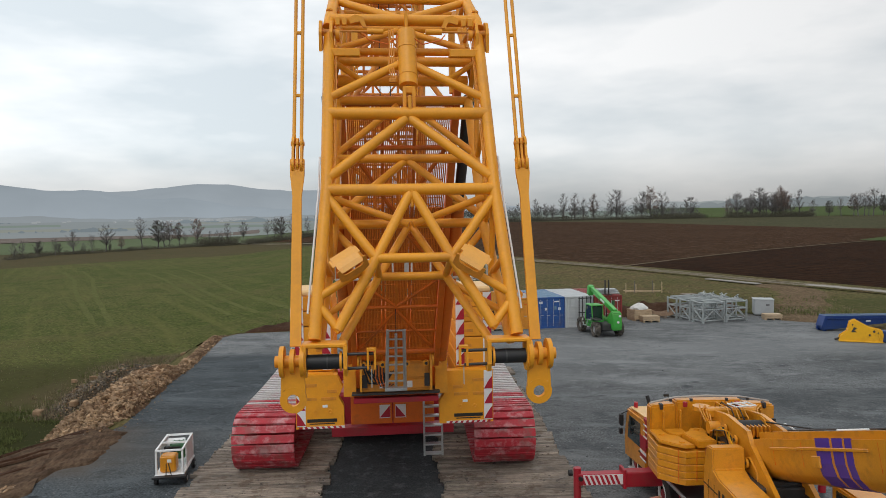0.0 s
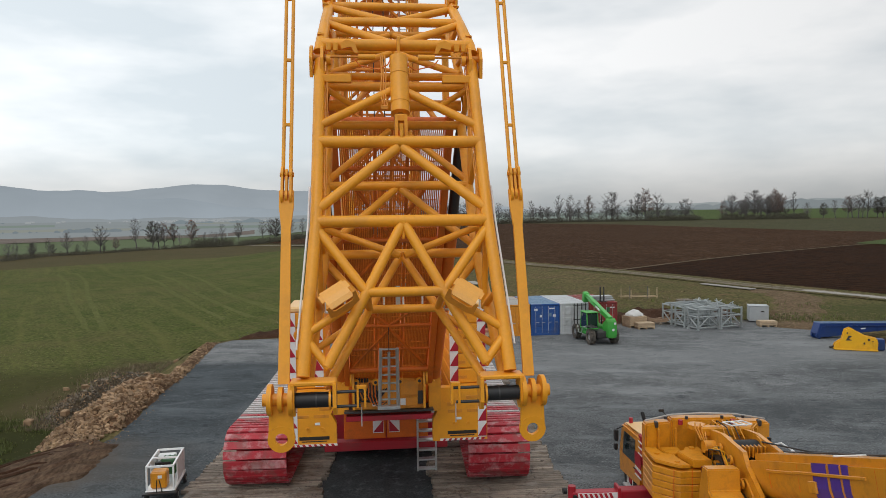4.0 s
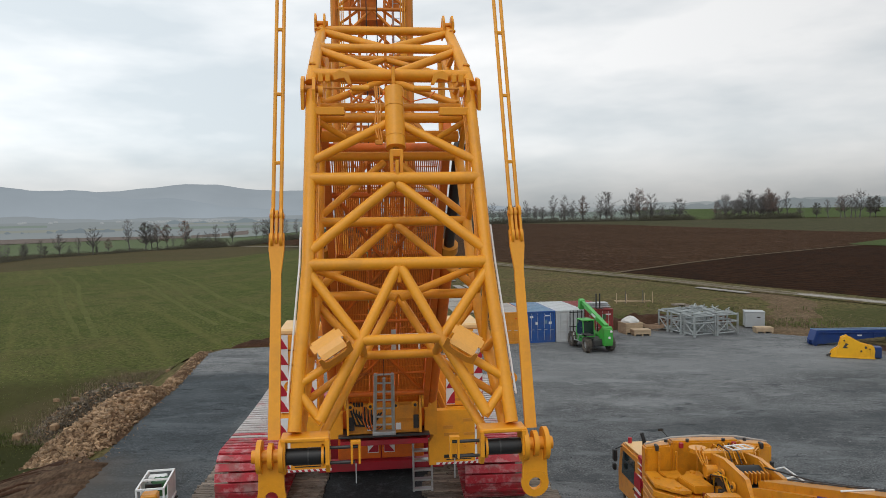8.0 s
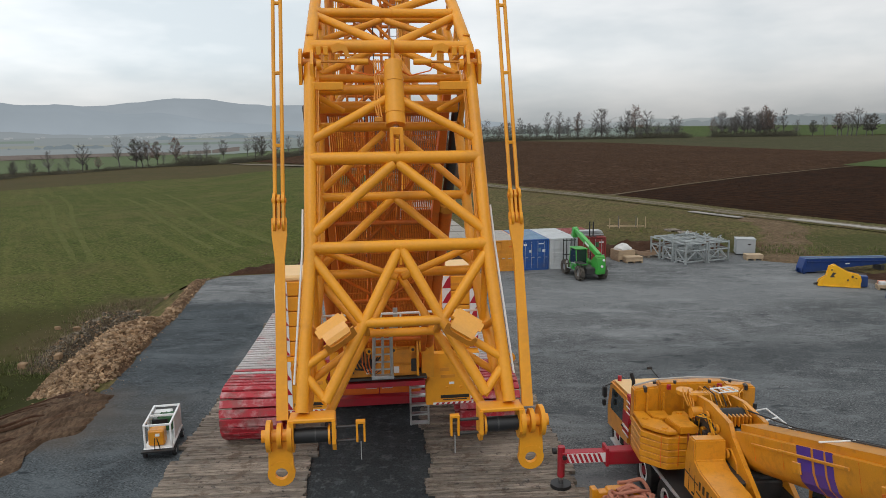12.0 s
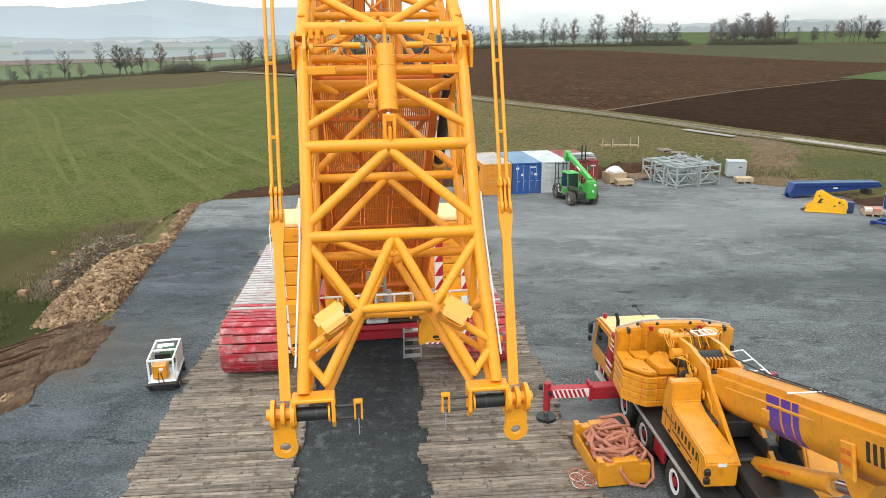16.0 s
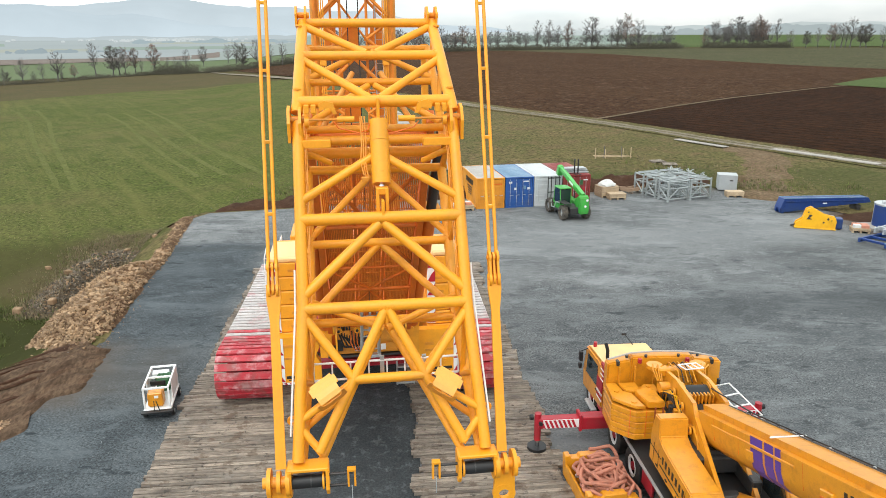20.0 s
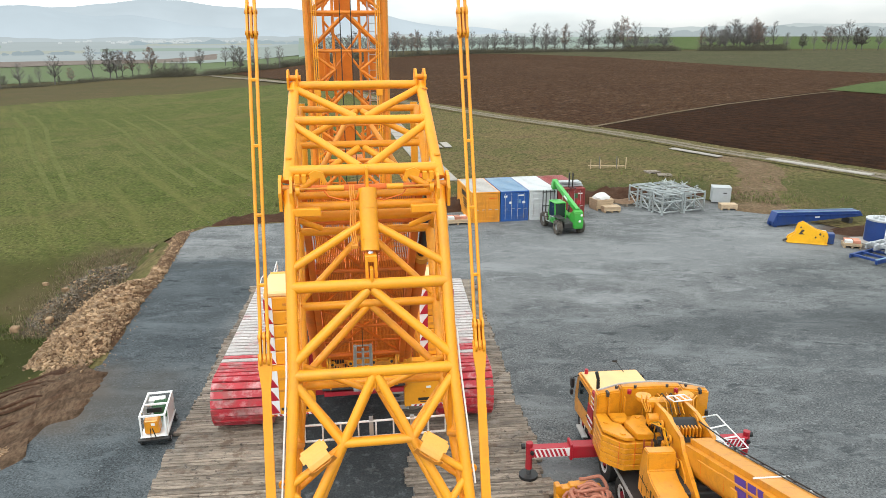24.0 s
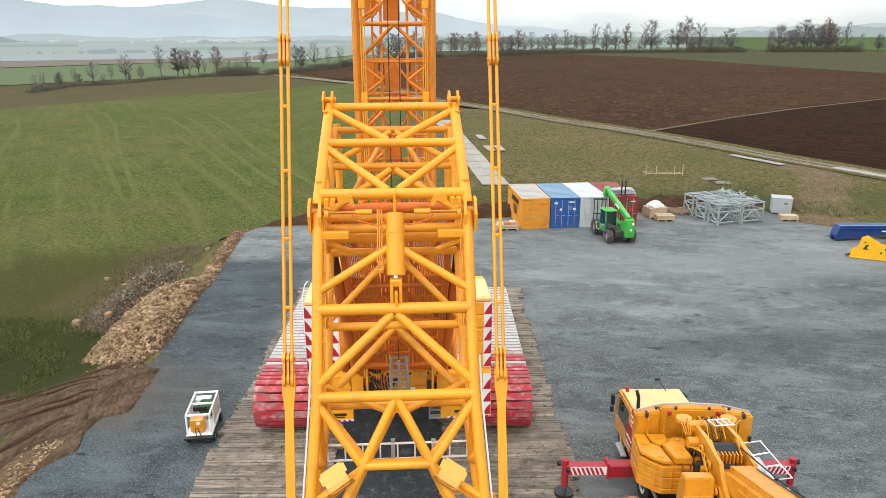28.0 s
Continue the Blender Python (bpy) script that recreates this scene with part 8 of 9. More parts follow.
def pallet_box(name, label, w, d, h, mat, m, slats=4):
    c = thing(name, label, "crate", m, "wooden crates and pallets")
    for x in (-w / 2 + 0.08, 0, w / 2 - 0.08):
        block_part("skid", (x, 0, 0.06), (0.12, d, 0.12), mat, c)
    k = max(1, int(h / 0.17))
    for i in range(k):
        z = 0.14 + (h - 0.14) * (i + 0.5) / k
        hh = (h - 0.14) / k - 0.02
        for y in (-d / 2, d / 2):
            block_part("board", (0, y, z), (w, 0.04, hh), mat, c)
        for x in (-w / 2, w / 2):
            block_part("board", (x, 0, z), (0.04, d - 0.04, hh), mat, c)
    for i in range(slats):
        block_part("deck_board", (0, -d / 2 + d * (i + 0.5) / slats, h), (w, d / slats - 0.02, 0.03), mat, c)
    return c


pallet_box("wooden_crate", "tall pine crate topped with white sheeting", 1.65, 1.4, 0.95, PINE, pose(21.1, 61.0, 0, 0, 0, 12))
bag = thing("sheeting_heap", "crumpled white sheeting heaped on a pine crate", "sheeting", pose(21.1, 61.0, 0.97))
bm = bmesh.new()
bmesh.ops.create_icosphere(bm, subdivisions=3, radius=1)
for v in bm.verts:
    f = 1 + 0.22 * noise.noise(v.co * 2.1)
    v.co = Vector((v.co.x * 0.78 * f, v.co.y * 0.68 * f, max(0, v.co.z) * 0.55 * f * (1 - 0.3 * abs(v.co.x)) + 0.01))
part("sheet", bm, TARP, bag)
pallet_box("wooden_crate", "low pale pine crate on the gravel", 1.5, 0.9, 0.52, PINE, pose(21.6, 59.75, 0, 0, 0, 4))
pallet_box("wooden_crate", "low pine crate before the grey cabinet", 1.45, 0.85, 0.5, PINE, pose(32.4, 59.6, 0, 0, 0, -6))
sled = thing("timber_cradle", "brown timber cradle with upturned ends", "timber", pose(23.6, 62.0, 0, 0, 0, 10))
for y in (-0.4, 0.4):
    bm = bmesh.new()
    prism(bm, [(-1.3, 0.75), (-1.2, 0.4), (-0.4, 0.22), (0.5, 0.22), (1.2, 0.42), (1.3, 0.78), (1.18, 0.8), (0.9, 0.6), (0, 0.48), (-0.9, 0.58), (-1.18, 0.78)], 1, y - 0.05, y + 0.05)
    part("runner", bm, CRATE_BROWN, sled, smooth=False)
for x in (-1.1, 0, 1.1):
    block_part("cross_timber", (x, 0, 0.12), (0.16, 1.1, 0.24), PLANK, sled)
cabinet_g = thing("grey_cabinet", "plain grey sheet metal cabinet on the yard edge", "cabinet", pose(33.0, 62.4, 0, 0, 0, -18))
block_part("body", (0, 0, 0.78), (1.65, 1.4, 1.35), GREY_BOX, cabinet_g, bevel=0.03)
block_part("lid", (0, 0, 1.48), (1.72, 1.48, 0.06), GREY_BOX, cabinet_g, bevel=0.02)
block_part("base", (0, 0, 0.06), (1.5, 1.25, 0.12), DARK_STEEL, cabinet_g)
block_part("plate", (0.3, -0.708, 1.0), (0.3, 0.012, 0.1), LETTER, cabinet_g)
pallet_box("wooden_pallet", "pale boards and red packs stacked beside the orange container", 1.9, 1.0, 0.42, PINE, pose(7.5, 57.0, 0, 0, 0, 5))
pallet_box("wooden_pallet", "pallet with red bricks beside the yellow frame", 1.2, 0.9, 0.34, PINE, pose(35.9, 47.3, 0, 0, 0, -22))
for px, py, pz, pa, nx in ((7.5, 57.0, 0.44, 5, 3), (35.9, 47.3, 0.36, -22, 2)):
    packs = thing("brick_stack", "pink clay packs stacked on a wooden pallet", "bricks", pose(px, py, pz, 0, 0, pa), "packs on the pallets")
    for i in range(nx):
        for j in range(2):
            block_part("pack", (-0.27 * (nx - 1) + 0.54 * i, -0.2 + 0.4 * j, 0.11), (0.50, 0.37, 0.22), BRICK_PINK if (i + j) % 3 else TARP, packs, bevel=0.015)
for x, y, a in ((31.7, 76.2, 8), (32.4, 74.4, -12)):
    pl = thing("wooden_pallet", "flat wooden pallet lying in the grass", "pallet", pose(x, y, land(x, y) + 0.06, 0, 0, a), "pallets in the grass")
    for k in range(6):
        block_part("deck_board", (0, -0.6 + 0.24 * k, 0.16), (1.5, 0.18, 0.04), PLANK, pl)
    for xx in (-0.65, 0, 0.65):
        block_part("skid", (xx, 0, 0.08), (0.12, 1.35, 0.14), PLANK, pl)
fence = thing("post_frame", "weathered timber posts with low rails in the grass", "post frame", pose(27.4, 79.2, land(28.3, 79), 0, 0, -4))
for x, h, mt in ((-1.9, 1.2, PINE), (-0.9, 1.5, BARK), (-0.75, 1.1, PINE), (1.1, 1.5, BARK), (1.3, 1.2, PINE), (2.2, 1.35, PINE)):
    block_part("post", (x, 0.1 * (x % 1), h / 2), (0.07, 0.07, h), mt, fence)
for z in (0.25,):
    tube_part("rail", (-2.0, 0, z), (2.3, 0, z), 0.035, PINE, fence, n=6)
    tube_part("rail", (-2.0, 0.9, z), (2.3, 0.9, z), 0.035, PINE, fence, n=6)

# blue beam, yellow frame, drum and blue sledge on the east side of the yard
beam = thing("blue_box_beam", "long dark blue tapered steel box beam lying on the yard", "steel beam", pose(33.0, 53.5, 0, 0, 0, 4) @ Matrix.Diagonal((0.80, 0.92, 0.84, 1)))
bm = bmesh.new()
prism(bm, [(0.2, 0.15), (0.0, 0.5), (0.35, 1.45), (9.8, 1.25), (10.2, 0.75), (4.5, 0.45), (1.2, 0.15)], 1, -0.45, 0.45)
bmesh.ops.bevel(bm, geom=list(bm.edges), offset=0.03, segments=1, affect="EDGES")
part("web", bm, BLUE_STEEL, beam, smooth=False)
block_part("top_flange", (5.0, -0.40, 1.385), (9.3, 0.10, 0.05), BLUE_TOP, beam, "pale blue flange edge", m=Matrix.Translation((5, 0, 1.38)) @ Matrix.Rotation(radians(1.2), 4, "Y") @ Matrix.Translation((-5, 0, -1.38)))
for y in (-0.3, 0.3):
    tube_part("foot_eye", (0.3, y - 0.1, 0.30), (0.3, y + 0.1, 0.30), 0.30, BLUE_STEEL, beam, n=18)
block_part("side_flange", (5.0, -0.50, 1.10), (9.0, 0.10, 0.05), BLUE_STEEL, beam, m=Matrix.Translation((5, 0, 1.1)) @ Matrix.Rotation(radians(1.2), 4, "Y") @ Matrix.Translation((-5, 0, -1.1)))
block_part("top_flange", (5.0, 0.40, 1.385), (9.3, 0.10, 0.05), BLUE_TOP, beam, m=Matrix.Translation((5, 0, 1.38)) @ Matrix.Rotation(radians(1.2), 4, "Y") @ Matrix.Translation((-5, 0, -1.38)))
for x in (0.45, 3.4, 6.4):
    block_part("stiffener", (x, -0.47, 0.95 - 0.02 * x), (0.06, 0.05, 0.62), BLUE_STEEL, beam, bevel=0.01)
block_part("name_bar", (4.9, -0.458, 0.85), (0.5, 0.012, 0.12), STRIPE_WHITE, beam)
block_part("chock", (8.8, 0, 0.28), (0.4, 1.0, 0.56), DARK_STEEL, beam)
yf = thing("yellow_bracket", "yellow cut-out steel bracket lying on the yard", "steel bracket", pose(33.2, 48.6, 0, 0, 0, -24) @ Matrix.Diagonal((0.84, 0.9, 1.0, 1)))
for y in (-0.30, 0.30):
    bm = bmesh.new()
    prism(bm, [(-1.7, 0.06), (-1.55, 0.45), (-1.05, 0.75), (-0.85, 1.45), (-0.45, 1.62), (0.1, 1.35), (0.7, 1.08), (1.55, 0.92), (1.65, 0.62), (1.6, 0.10)], 1, y - 0.05, y + 0.05)
    part("cheek", bm, YELLOW, yf, smooth=False)
block_part("spine", (0.2, 0, 0.5), (2.4, 0.5, 0.8), YELLOW, yf, bevel=0.05)
for x, z in ((0.95, 0.82),):
    tube_part("boss", (x, -0.38, z), (x, 0.38, z), 0.09, DARK_STEEL, yf, n=14)
# dark discs on the cheek paint the shade of open bores
for x, z, ro in ((-0.66, 1.25, 0.11), (0.62, 0.55, 0.13), (1.25, 0.72, 0.09)):
    part("bore_ring", ring(bmesh.new(), (x, -0.365, z), (0, 1, 0), ro, ro * 0.62, 0.06, 18), YELLOW, yf)
    tube_part("bore", (x, -0.362, z), (x, -0.352, z), ro * 0.62, DARK_STEEL, yf, "dark disc painted as a shaded bore", 16)
block_part("base_flange", (0.0, 0, 0.06), (3.3, 0.86, 0.08), YELLOW, yf, bevel=0.01)
for k in (-1.2, 1.35):
    block_part("rib", (k, -0.37, 0.38), (0.07, 0.07, 0.62), YELLOW, yf, bevel=0.01)
tube_part("tip_bar", (-1.95, -0.1, 0.12), (-1.5, 0.05, 0.2), 0.08, DARK_STEEL, yf, n=8)
# the cut-out is a dark plate holding its shade, not an opening
bm = bmesh.new()
prism(bm, [(-0.78, 0.70), (-0.55, 1.08), (-0.30, 1.02), (-0.52, 0.84), (-0.30, 0.72)], 1, -0.362, -0.352)
part("cut_out", bm, DARK_STEEL, yf, "dark plate painted as a shaded cut-out", smooth=False)
block_part("tail", (1.9, 0.3, 0.45), (0.6, 0.7, 0.8), BLUE_STEEL, yf, bevel=0.05)
block_part("plate", (0.9, 0.9, 0.75), (1.5, 0.8, 0.10), STEEL, yf)
drum = thing("blue_drum", "blue lidded steel drum strapped on a concrete pad", "drum", pose(38.7, 48.2, 0))
block_part("pad", (0, -0.2, 0.08), (3.4, 2.6, 0.16), CONCRETE, drum)
tube_part("shell", (0, 0, 0.16), (0, 0, 1.75), 1.05, BLUE_STEEL, drum, n=30)
tube_part("lid", (0, 0, 1.75), (0, 0, 1.86), 1.10, STEEL, drum, "grey lid", 30)
for a in (0.3, 2.2, 4.4):
    block_part("strap", (1.06 * math.cos(a), 1.06 * math.sin(a), 1.0), (0.06, 0.06, 1.6), STRIPE_WHITE, drum)
for k in range(6):
    block_part("lid_block", (0.5 * math.cos(k), 0.5 * math.sin(k), 1.92), (0.3, 0.2, 0.14), STEEL, drum, bevel=0.02)
sl = thing("blue_sledge", "blue welded steel frame loaded with grey sections", "steel frame", pose(35.9, 44.3, 0, 0, 0, 24))
for y in (-0.9, 0.9):
    block_part("runner", (0.6, y, 0.28), (5.0, 0.16, 0.3), BLUE_STEEL, sl, bevel=0.02)
for x in (-1.7, -0.6, 0.5, 1.6, 2.9):
    block_part("cross_bar", (x, 0, 0.36), (0.16, 2.0, 0.16), BLUE_STEEL, sl, bevel=0.02)
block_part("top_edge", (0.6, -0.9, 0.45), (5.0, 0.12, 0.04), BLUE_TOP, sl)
for y in (-0.5, 0.3, 0.9):
    block_part("section", (1.6, y, 0.75), (3.6, 0.14, 0.4), STEEL, sl, bevel=0.02)
for x in (0.3, 1.5, 2.7):
    block_part("section", (x, 0.2, 0.85), (0.12, 1.5, 0.3), STEEL, sl, bevel=0.02)
pallet_box("wooden_pallet", "stack of pale boards beside the blue frame", 1.6, 1.0, 0.6, PINE, pose(37.2, 43.2, 0, 0, 0, 20))
# ---------------------------------------------------------------- rubble, weeds, hedges and trees
rnd = random.Random(11)


def rocks(name, mat, spots, label, category="rubble"):
    """Broken stones heaped together: each one a small irregular block."""
    verts, faces = [], []
    for x, y, z, s in spots:
        a = rnd.uniform(0, 3.14)
        ca, sa = math.cos(a), math.sin(a)
        sx, sy, sz = s * rnd.uniform(0.7, 1.5), s * rnd.uniform(0.5, 1.0), s * rnd.uniform(0.35, 0.8)
        i = len(verts)
        tx, ty = rnd.uniform(-0.5, 0.5), rnd.uniform(-0.5, 0.5)
        for dx, dy, dz in ((-1, -1, -1), (1, -1, -1), (1, 1, -1), (-1, 1, -1), (-1, -1, 1), (1, -1, 1), (1, 1, 1), (-1, 1, 1)):
            k = rnd.uniform(0.55, 1.0)
            px, py, pz = dx * sx * k / 2, dy * sy * k / 2, dz * sz * k / 2
            pz += tx * px + ty * py
            verts.append((x + ca * px - sa * py, y + sa * px + ca * py, z + pz))
        faces += [tuple(i + j for j in f) for f in ((0, 3, 2, 1), (4, 5, 6, 7), (0, 1, 5, 4), (1, 2, 6, 5), (2, 3, 7, 6), (3, 0, 4, 7))]
    me = bpy.data.meshes.new(name)
    me.from_pydata(verts, [], faces)
    me.materials.append(mat)
    ob = new(name, me)
    return tagged(ob, label, category, kind="stuff")


def heap_rise(x, y):
    """Limestone tipped over the edge of the yard: how high it lies above the slope."""
    out = outside(x, y)
    along = ease((y - 32.2 - 0.30 * max(0, out)) / 2.6) * ease((46.0 - y) / 4.5)
    tip = 1.25 * along * max(0.0, math.sin(math.pi * min(1, max(0, (out + 0.15) / 5.4)))) ** 0.75
    edge = 0.24 * ease((y - 41) / 4) * ease((57.5 - y) / 2) * math.exp(-((out - 0.15) / 0.45) ** 2)
    return max(tip, edge)


def debris_rise(x, y):
    """The older dark heap behind the limestone."""
    out = outside(x, y)
    along = ease((y - 39.5) / 4.0) * ease((54.5 - y) / 6.0)
    return 1.35 * along * math.exp(-((out - 5.4 + 0.10 * (y - 45)) / 1.35) ** 2)


def heap_sheet(name, mat, rise, x0, x1, y0, y1, nx, ny, label, category):
    bm = bmesh.new()
    rows = []
    for j in range(ny + 1):
        row = []
        for i in range(nx + 1):
            x, y = x0 + (x1 - x0) * i / nx, y0 + (y1 - y0) * j / ny
            r = rise(x, y)
            lump = 0.30 * noise.noise((x * 0.9, y * 0.9, 4.0)) + 0.14 * noise.noise((x * 2.6, y * 2.6, 7.0))
            row.append(bm.verts.new((x, y, bank(x, y) + r + lump * min(1, r * 2.2) - 0.12 * (1 - min(1, r * 8)))))
        rows.append(row)
    for a, b in zip(rows, rows[1:]):
        for k in range(nx):
            bm.faces.new((a[k], a[k + 1], b[k + 1], b[k]))
    return tagged(part(name, bm, mat, None), label, category, kind="structure")


heap_sheet("rubble_mound", RUBBLE_SOIL, heap_rise, -20.0, -12.2, 31.0, 58.0, 30, 100, "tan earth mound tipped over the yard edge", "mound")
heap_sheet("debris_heap", DEBRIS, debris_rise, -24.0, -14.0, 38.0, 55.0, 36, 60, "dark debris and dead growth heaped on the bank", "debris")


def berm_rise(x, y):
    """Loose brown earth pushed up behind the yard in uneven lumps."""
    back = 59.9 + 0.128 * max(0, x) + 0.15 * min(0, x) if x < 33 else 63.8 - 1.45 * (x - 33)
    k = (y - back) / 5.0
    lumps = 0.72 + 0.6 * noise.noise((x * 0.28, y * 0.34, 3.0)) + 0.35 * noise.noise((x * 0.9, y * 0.9, 5.0))
    return 0.95 * max(0.0, math.sin(math.pi * min(1, max(0, k)))) * max(0.0, lumps) * ease((x + 13.6) / 2) * ease((33.5 - x) / 3)


heap_sheet("earth_edge", DARK_SOIL, berm_rise, -13.0, 42.0, 50.0, 70.0, 150, 60, "loose brown earth pushed up along the edge of the yard", "bank")


def heap_spot(rise, x0, x1, y0, y1, least):
    while True:
        x, y = rnd.uniform(x0, x1), rnd.uniform(y0, y1)
        r = rise(x, y)
        if r > least and rnd.random() < 0.25 + r:
            lump = 0.30 * noise.noise((x * 0.9, y * 0.9, 4.0)) + 0.14 * noise.noise((x * 2.6, y * 2.6, 7.0))
            return x, y, bank(x, y) + r + lump * min(1, r * 2.2)


spots = []
for i in range(9500):
    x, y, z = heap_spot(heap_rise, -19.5, -12.3, 31.2, 47, 0.05)
    if debris_rise(x, y) > heap_rise(x, y) + 0.1:
        continue
    spots.append((x, y, z + 0.01, rnd.choice((0.05, 0.07, 0.09, 0.11, 0.14, 0.18, 0.25))))
for i in range(800):
    x, y, z = heap_spot(heap_rise, -16, -13, 43, 58, 0.03)
    spots.append((x, y, z, rnd.choice((0.05, 0.07, 0.10, 0.15))))
for i in range(1700):
    x, y, z = heap_spot(debris_rise, -23, -15, 39, 54, 0.12)
    spots.append((x, y, z, rnd.choice((0.05, 0.07, 0.10, 0.16))))
for i in range(700):
    y = rnd.uniform(16, 25)
    x = yard_edge(y) - 0.1 - abs(rnd.gauss(0, 0.5))
    spots.append((x, y, bank(x, y) + 0.08, rnd.choice((0.05, 0.08, 0.11, 0.15))))
for i in range(260):
    y = rnd.uniform(29.5, 57)
    spots.append((yard_edge(y) + abs(rnd.gauss(0, 0.35)), y, 0.01, rnd.choice((0.03, 0.04, 0.06))))
for i in range(420):
    x = rnd.uniform(-18.5, -12.9)
    y = 32.6 + 0.30 * (-12.9 - x) + rnd.gauss(0, 0.45)
    spots.append((x, y, bank(x, y) + heap_rise(x, y) + 0.06, rnd.choice((0.06, 0.09, 0.12, 0.2))))
rocks("limestone_rubble", STONE, spots, "broken buff limestone rubble on the bank")
spots = []
for i in range(3000):
    x, y, z = heap_spot(debris_rise, -23, -15, 39, 54, 0.12)
    if heap_rise(x, y) > debris_rise(x, y):
        continue
    spots.append((x, y, z + 0.01, rnd.choice((0.04, 0.06, 0.08, 0.10, 0.13, 0.2))))
rocks("grey_rubble", STONE_GREY, spots, "dark grey rubble on the back of the bank")
for x, y, s in ((-20.9, 41.2, 0.50), (-18.4, 52.7, 0.5), (-18.9, 41.3, 0.42), (-23.0, 50.1, 0.36), (-16.9, 54.8, 0.34), (-19.2, 44.7, 0.36)):
    bm = bmesh.new()
    bmesh.ops.create_cube(bm, size=s)
    bmesh.ops.bevel(bm, geom=list(bm.edges), offset=s * 0.16, segments=1, affect="EDGES")
    for v in bm.verts:
        v.co = v.co * (1 + 0.55 * noise.noise(v.co * 2.4 + Vector((x, y, 0))))
        v.co.z = v.co.z * 0.8
    ob = part("boulder", bm, STONE, None, smooth=False)
    ob.matrix_world = pose(x, y, bank(x, y) + max(heap_rise(x, y), debris_rise(x, y)) + 0.3 * s)
    tagged(ob, "single buff limestone boulder on the bank", "boulder", "boulders beside the yard")
# loose chips all over the yard
spots = []
for i in range(4500):
    y = 15 + 48 * rnd.random()
    x = rnd.uniform(-14, 42 if y < 45 else 33)
    if -7.2 < x < 7.2 and y < 43:
        continue
    spots.append((x, y, 0.006, rnd.choice((0.025, 0.03, 0.04, 0.055))))
rocks("gravel_chips", CHIP, spots, "loose grey gravel chips scattered over the yard", "gravel")


def blades(name, mat, spots, label, category, lean=0.35, width=0.03):
    """Upright tufts: each a few bent narrow blades."""
    verts, faces = [], []
    for x, y, z, h in spots:
        for b in range(4):
            a = rnd.uniform(0, 6.28)
            w = width * rnd.uniform(0.6, 1.4) * (0.5 + h)
            l = lean * h * rnd.uniform(0.2, 1.2)
            hh = h * rnd.uniform(0.6, 1.1)
            ox, oy = rnd.gauss(0, 0.10 + 0.1 * h), rnd.gauss(0, 0.10 + 0.1 * h)
            ca, sa = math.cos(a), math.sin(a)
            i = len(verts)
            verts += [(x + ox - sa * w, y + oy + ca * w, z), (x + ox + sa * w, y + oy - ca * w, z),
                      (x + ox + ca * l * 0.4 + sa * w * 0.6, y + oy + sa * l * 0.4 - ca * w * 0.6, z + hh * 0.6), (x + ox + ca * l, y + oy + sa * l, z + hh)]
            faces += [(i, i + 1, i + 2), (i, i + 2, i + 3)]
    me = bpy.data.meshes.new(name)
    me.from_pydata(verts, [], faces)
    me.materials.append(mat)
    return tagged(new(name, me), label, category, kind="stuff")


tufts, dry = [], []
for i in range(9000):
    # lush growth at the foot of the bank
    x, y = -17.5 - 9 * rnd.random(), 31.5 + 11 * rnd.random()
    if heap_rise(x, y) > 0.08 or debris_rise(x, y) > 0.1 or noise.noise((x * 0.45, y * 0.45, 6.0)) < -0.02:
        continue
    tufts.append((x, y, bank(x, y) + 0.02, rnd.uniform(0.06, 0.24)))
for i in range(5200):
    # dead growth behind the heaps
    y = 40 + 19 * rnd.random()
    x = yard_edge(min(y, 57.9)) - 3.0 - abs(rnd.gauss(2.6, 1.4))
    if heap_rise(x, y) > 0.1:
        continue
    if debris_rise(x, y) > 0.25 and rnd.random() < 0.85:
        continue
    (dry if rnd.random() < 0.85 else tufts).append((x, y, bank(x, y) + debris_rise(x, y), rnd.uniform(0.10, 0.34)))
for i in range(5200):
    x = -13 - 34 * rnd.random() ** 1.4
    y = 28 + 42 * rnd.random()
    if outside(x, y) < 3 or heap_rise(x, y) > 0.05 or debris_rise(x, y) > 0.05:
        continue
    (dry if rnd.random() < 0.25 else tufts).append((x, y, bank(x, y) + 0.02, rnd.uniform(0.04, 0.12)))
for i in range(8500):
    x = rnd.uniform(-14, 46)
    y = 62.5 + abs(rnd.gauss(0, 7)) + max(0, x - 33) * -0.9 + 0.1 * abs(x - 15) * 0.3
    if x > 40 and y < 54:
        continue
    (dry if rnd.random() < 0.4 else tufts).append((x, y, bank(x, y) + 0.06, rnd.uniform(0.06, 0.20) * (2.0 if noise.noise((x * 0.15, y * 0.2, 7)) > 0.15 else 0.7)))
blades("grass_tufts", GRASS_BLADE, tufts, "green grass tufts round the yard", "grass")
blades("dry_weeds", WEED, dry, "dry buff weeds along the yard edge", "weeds")


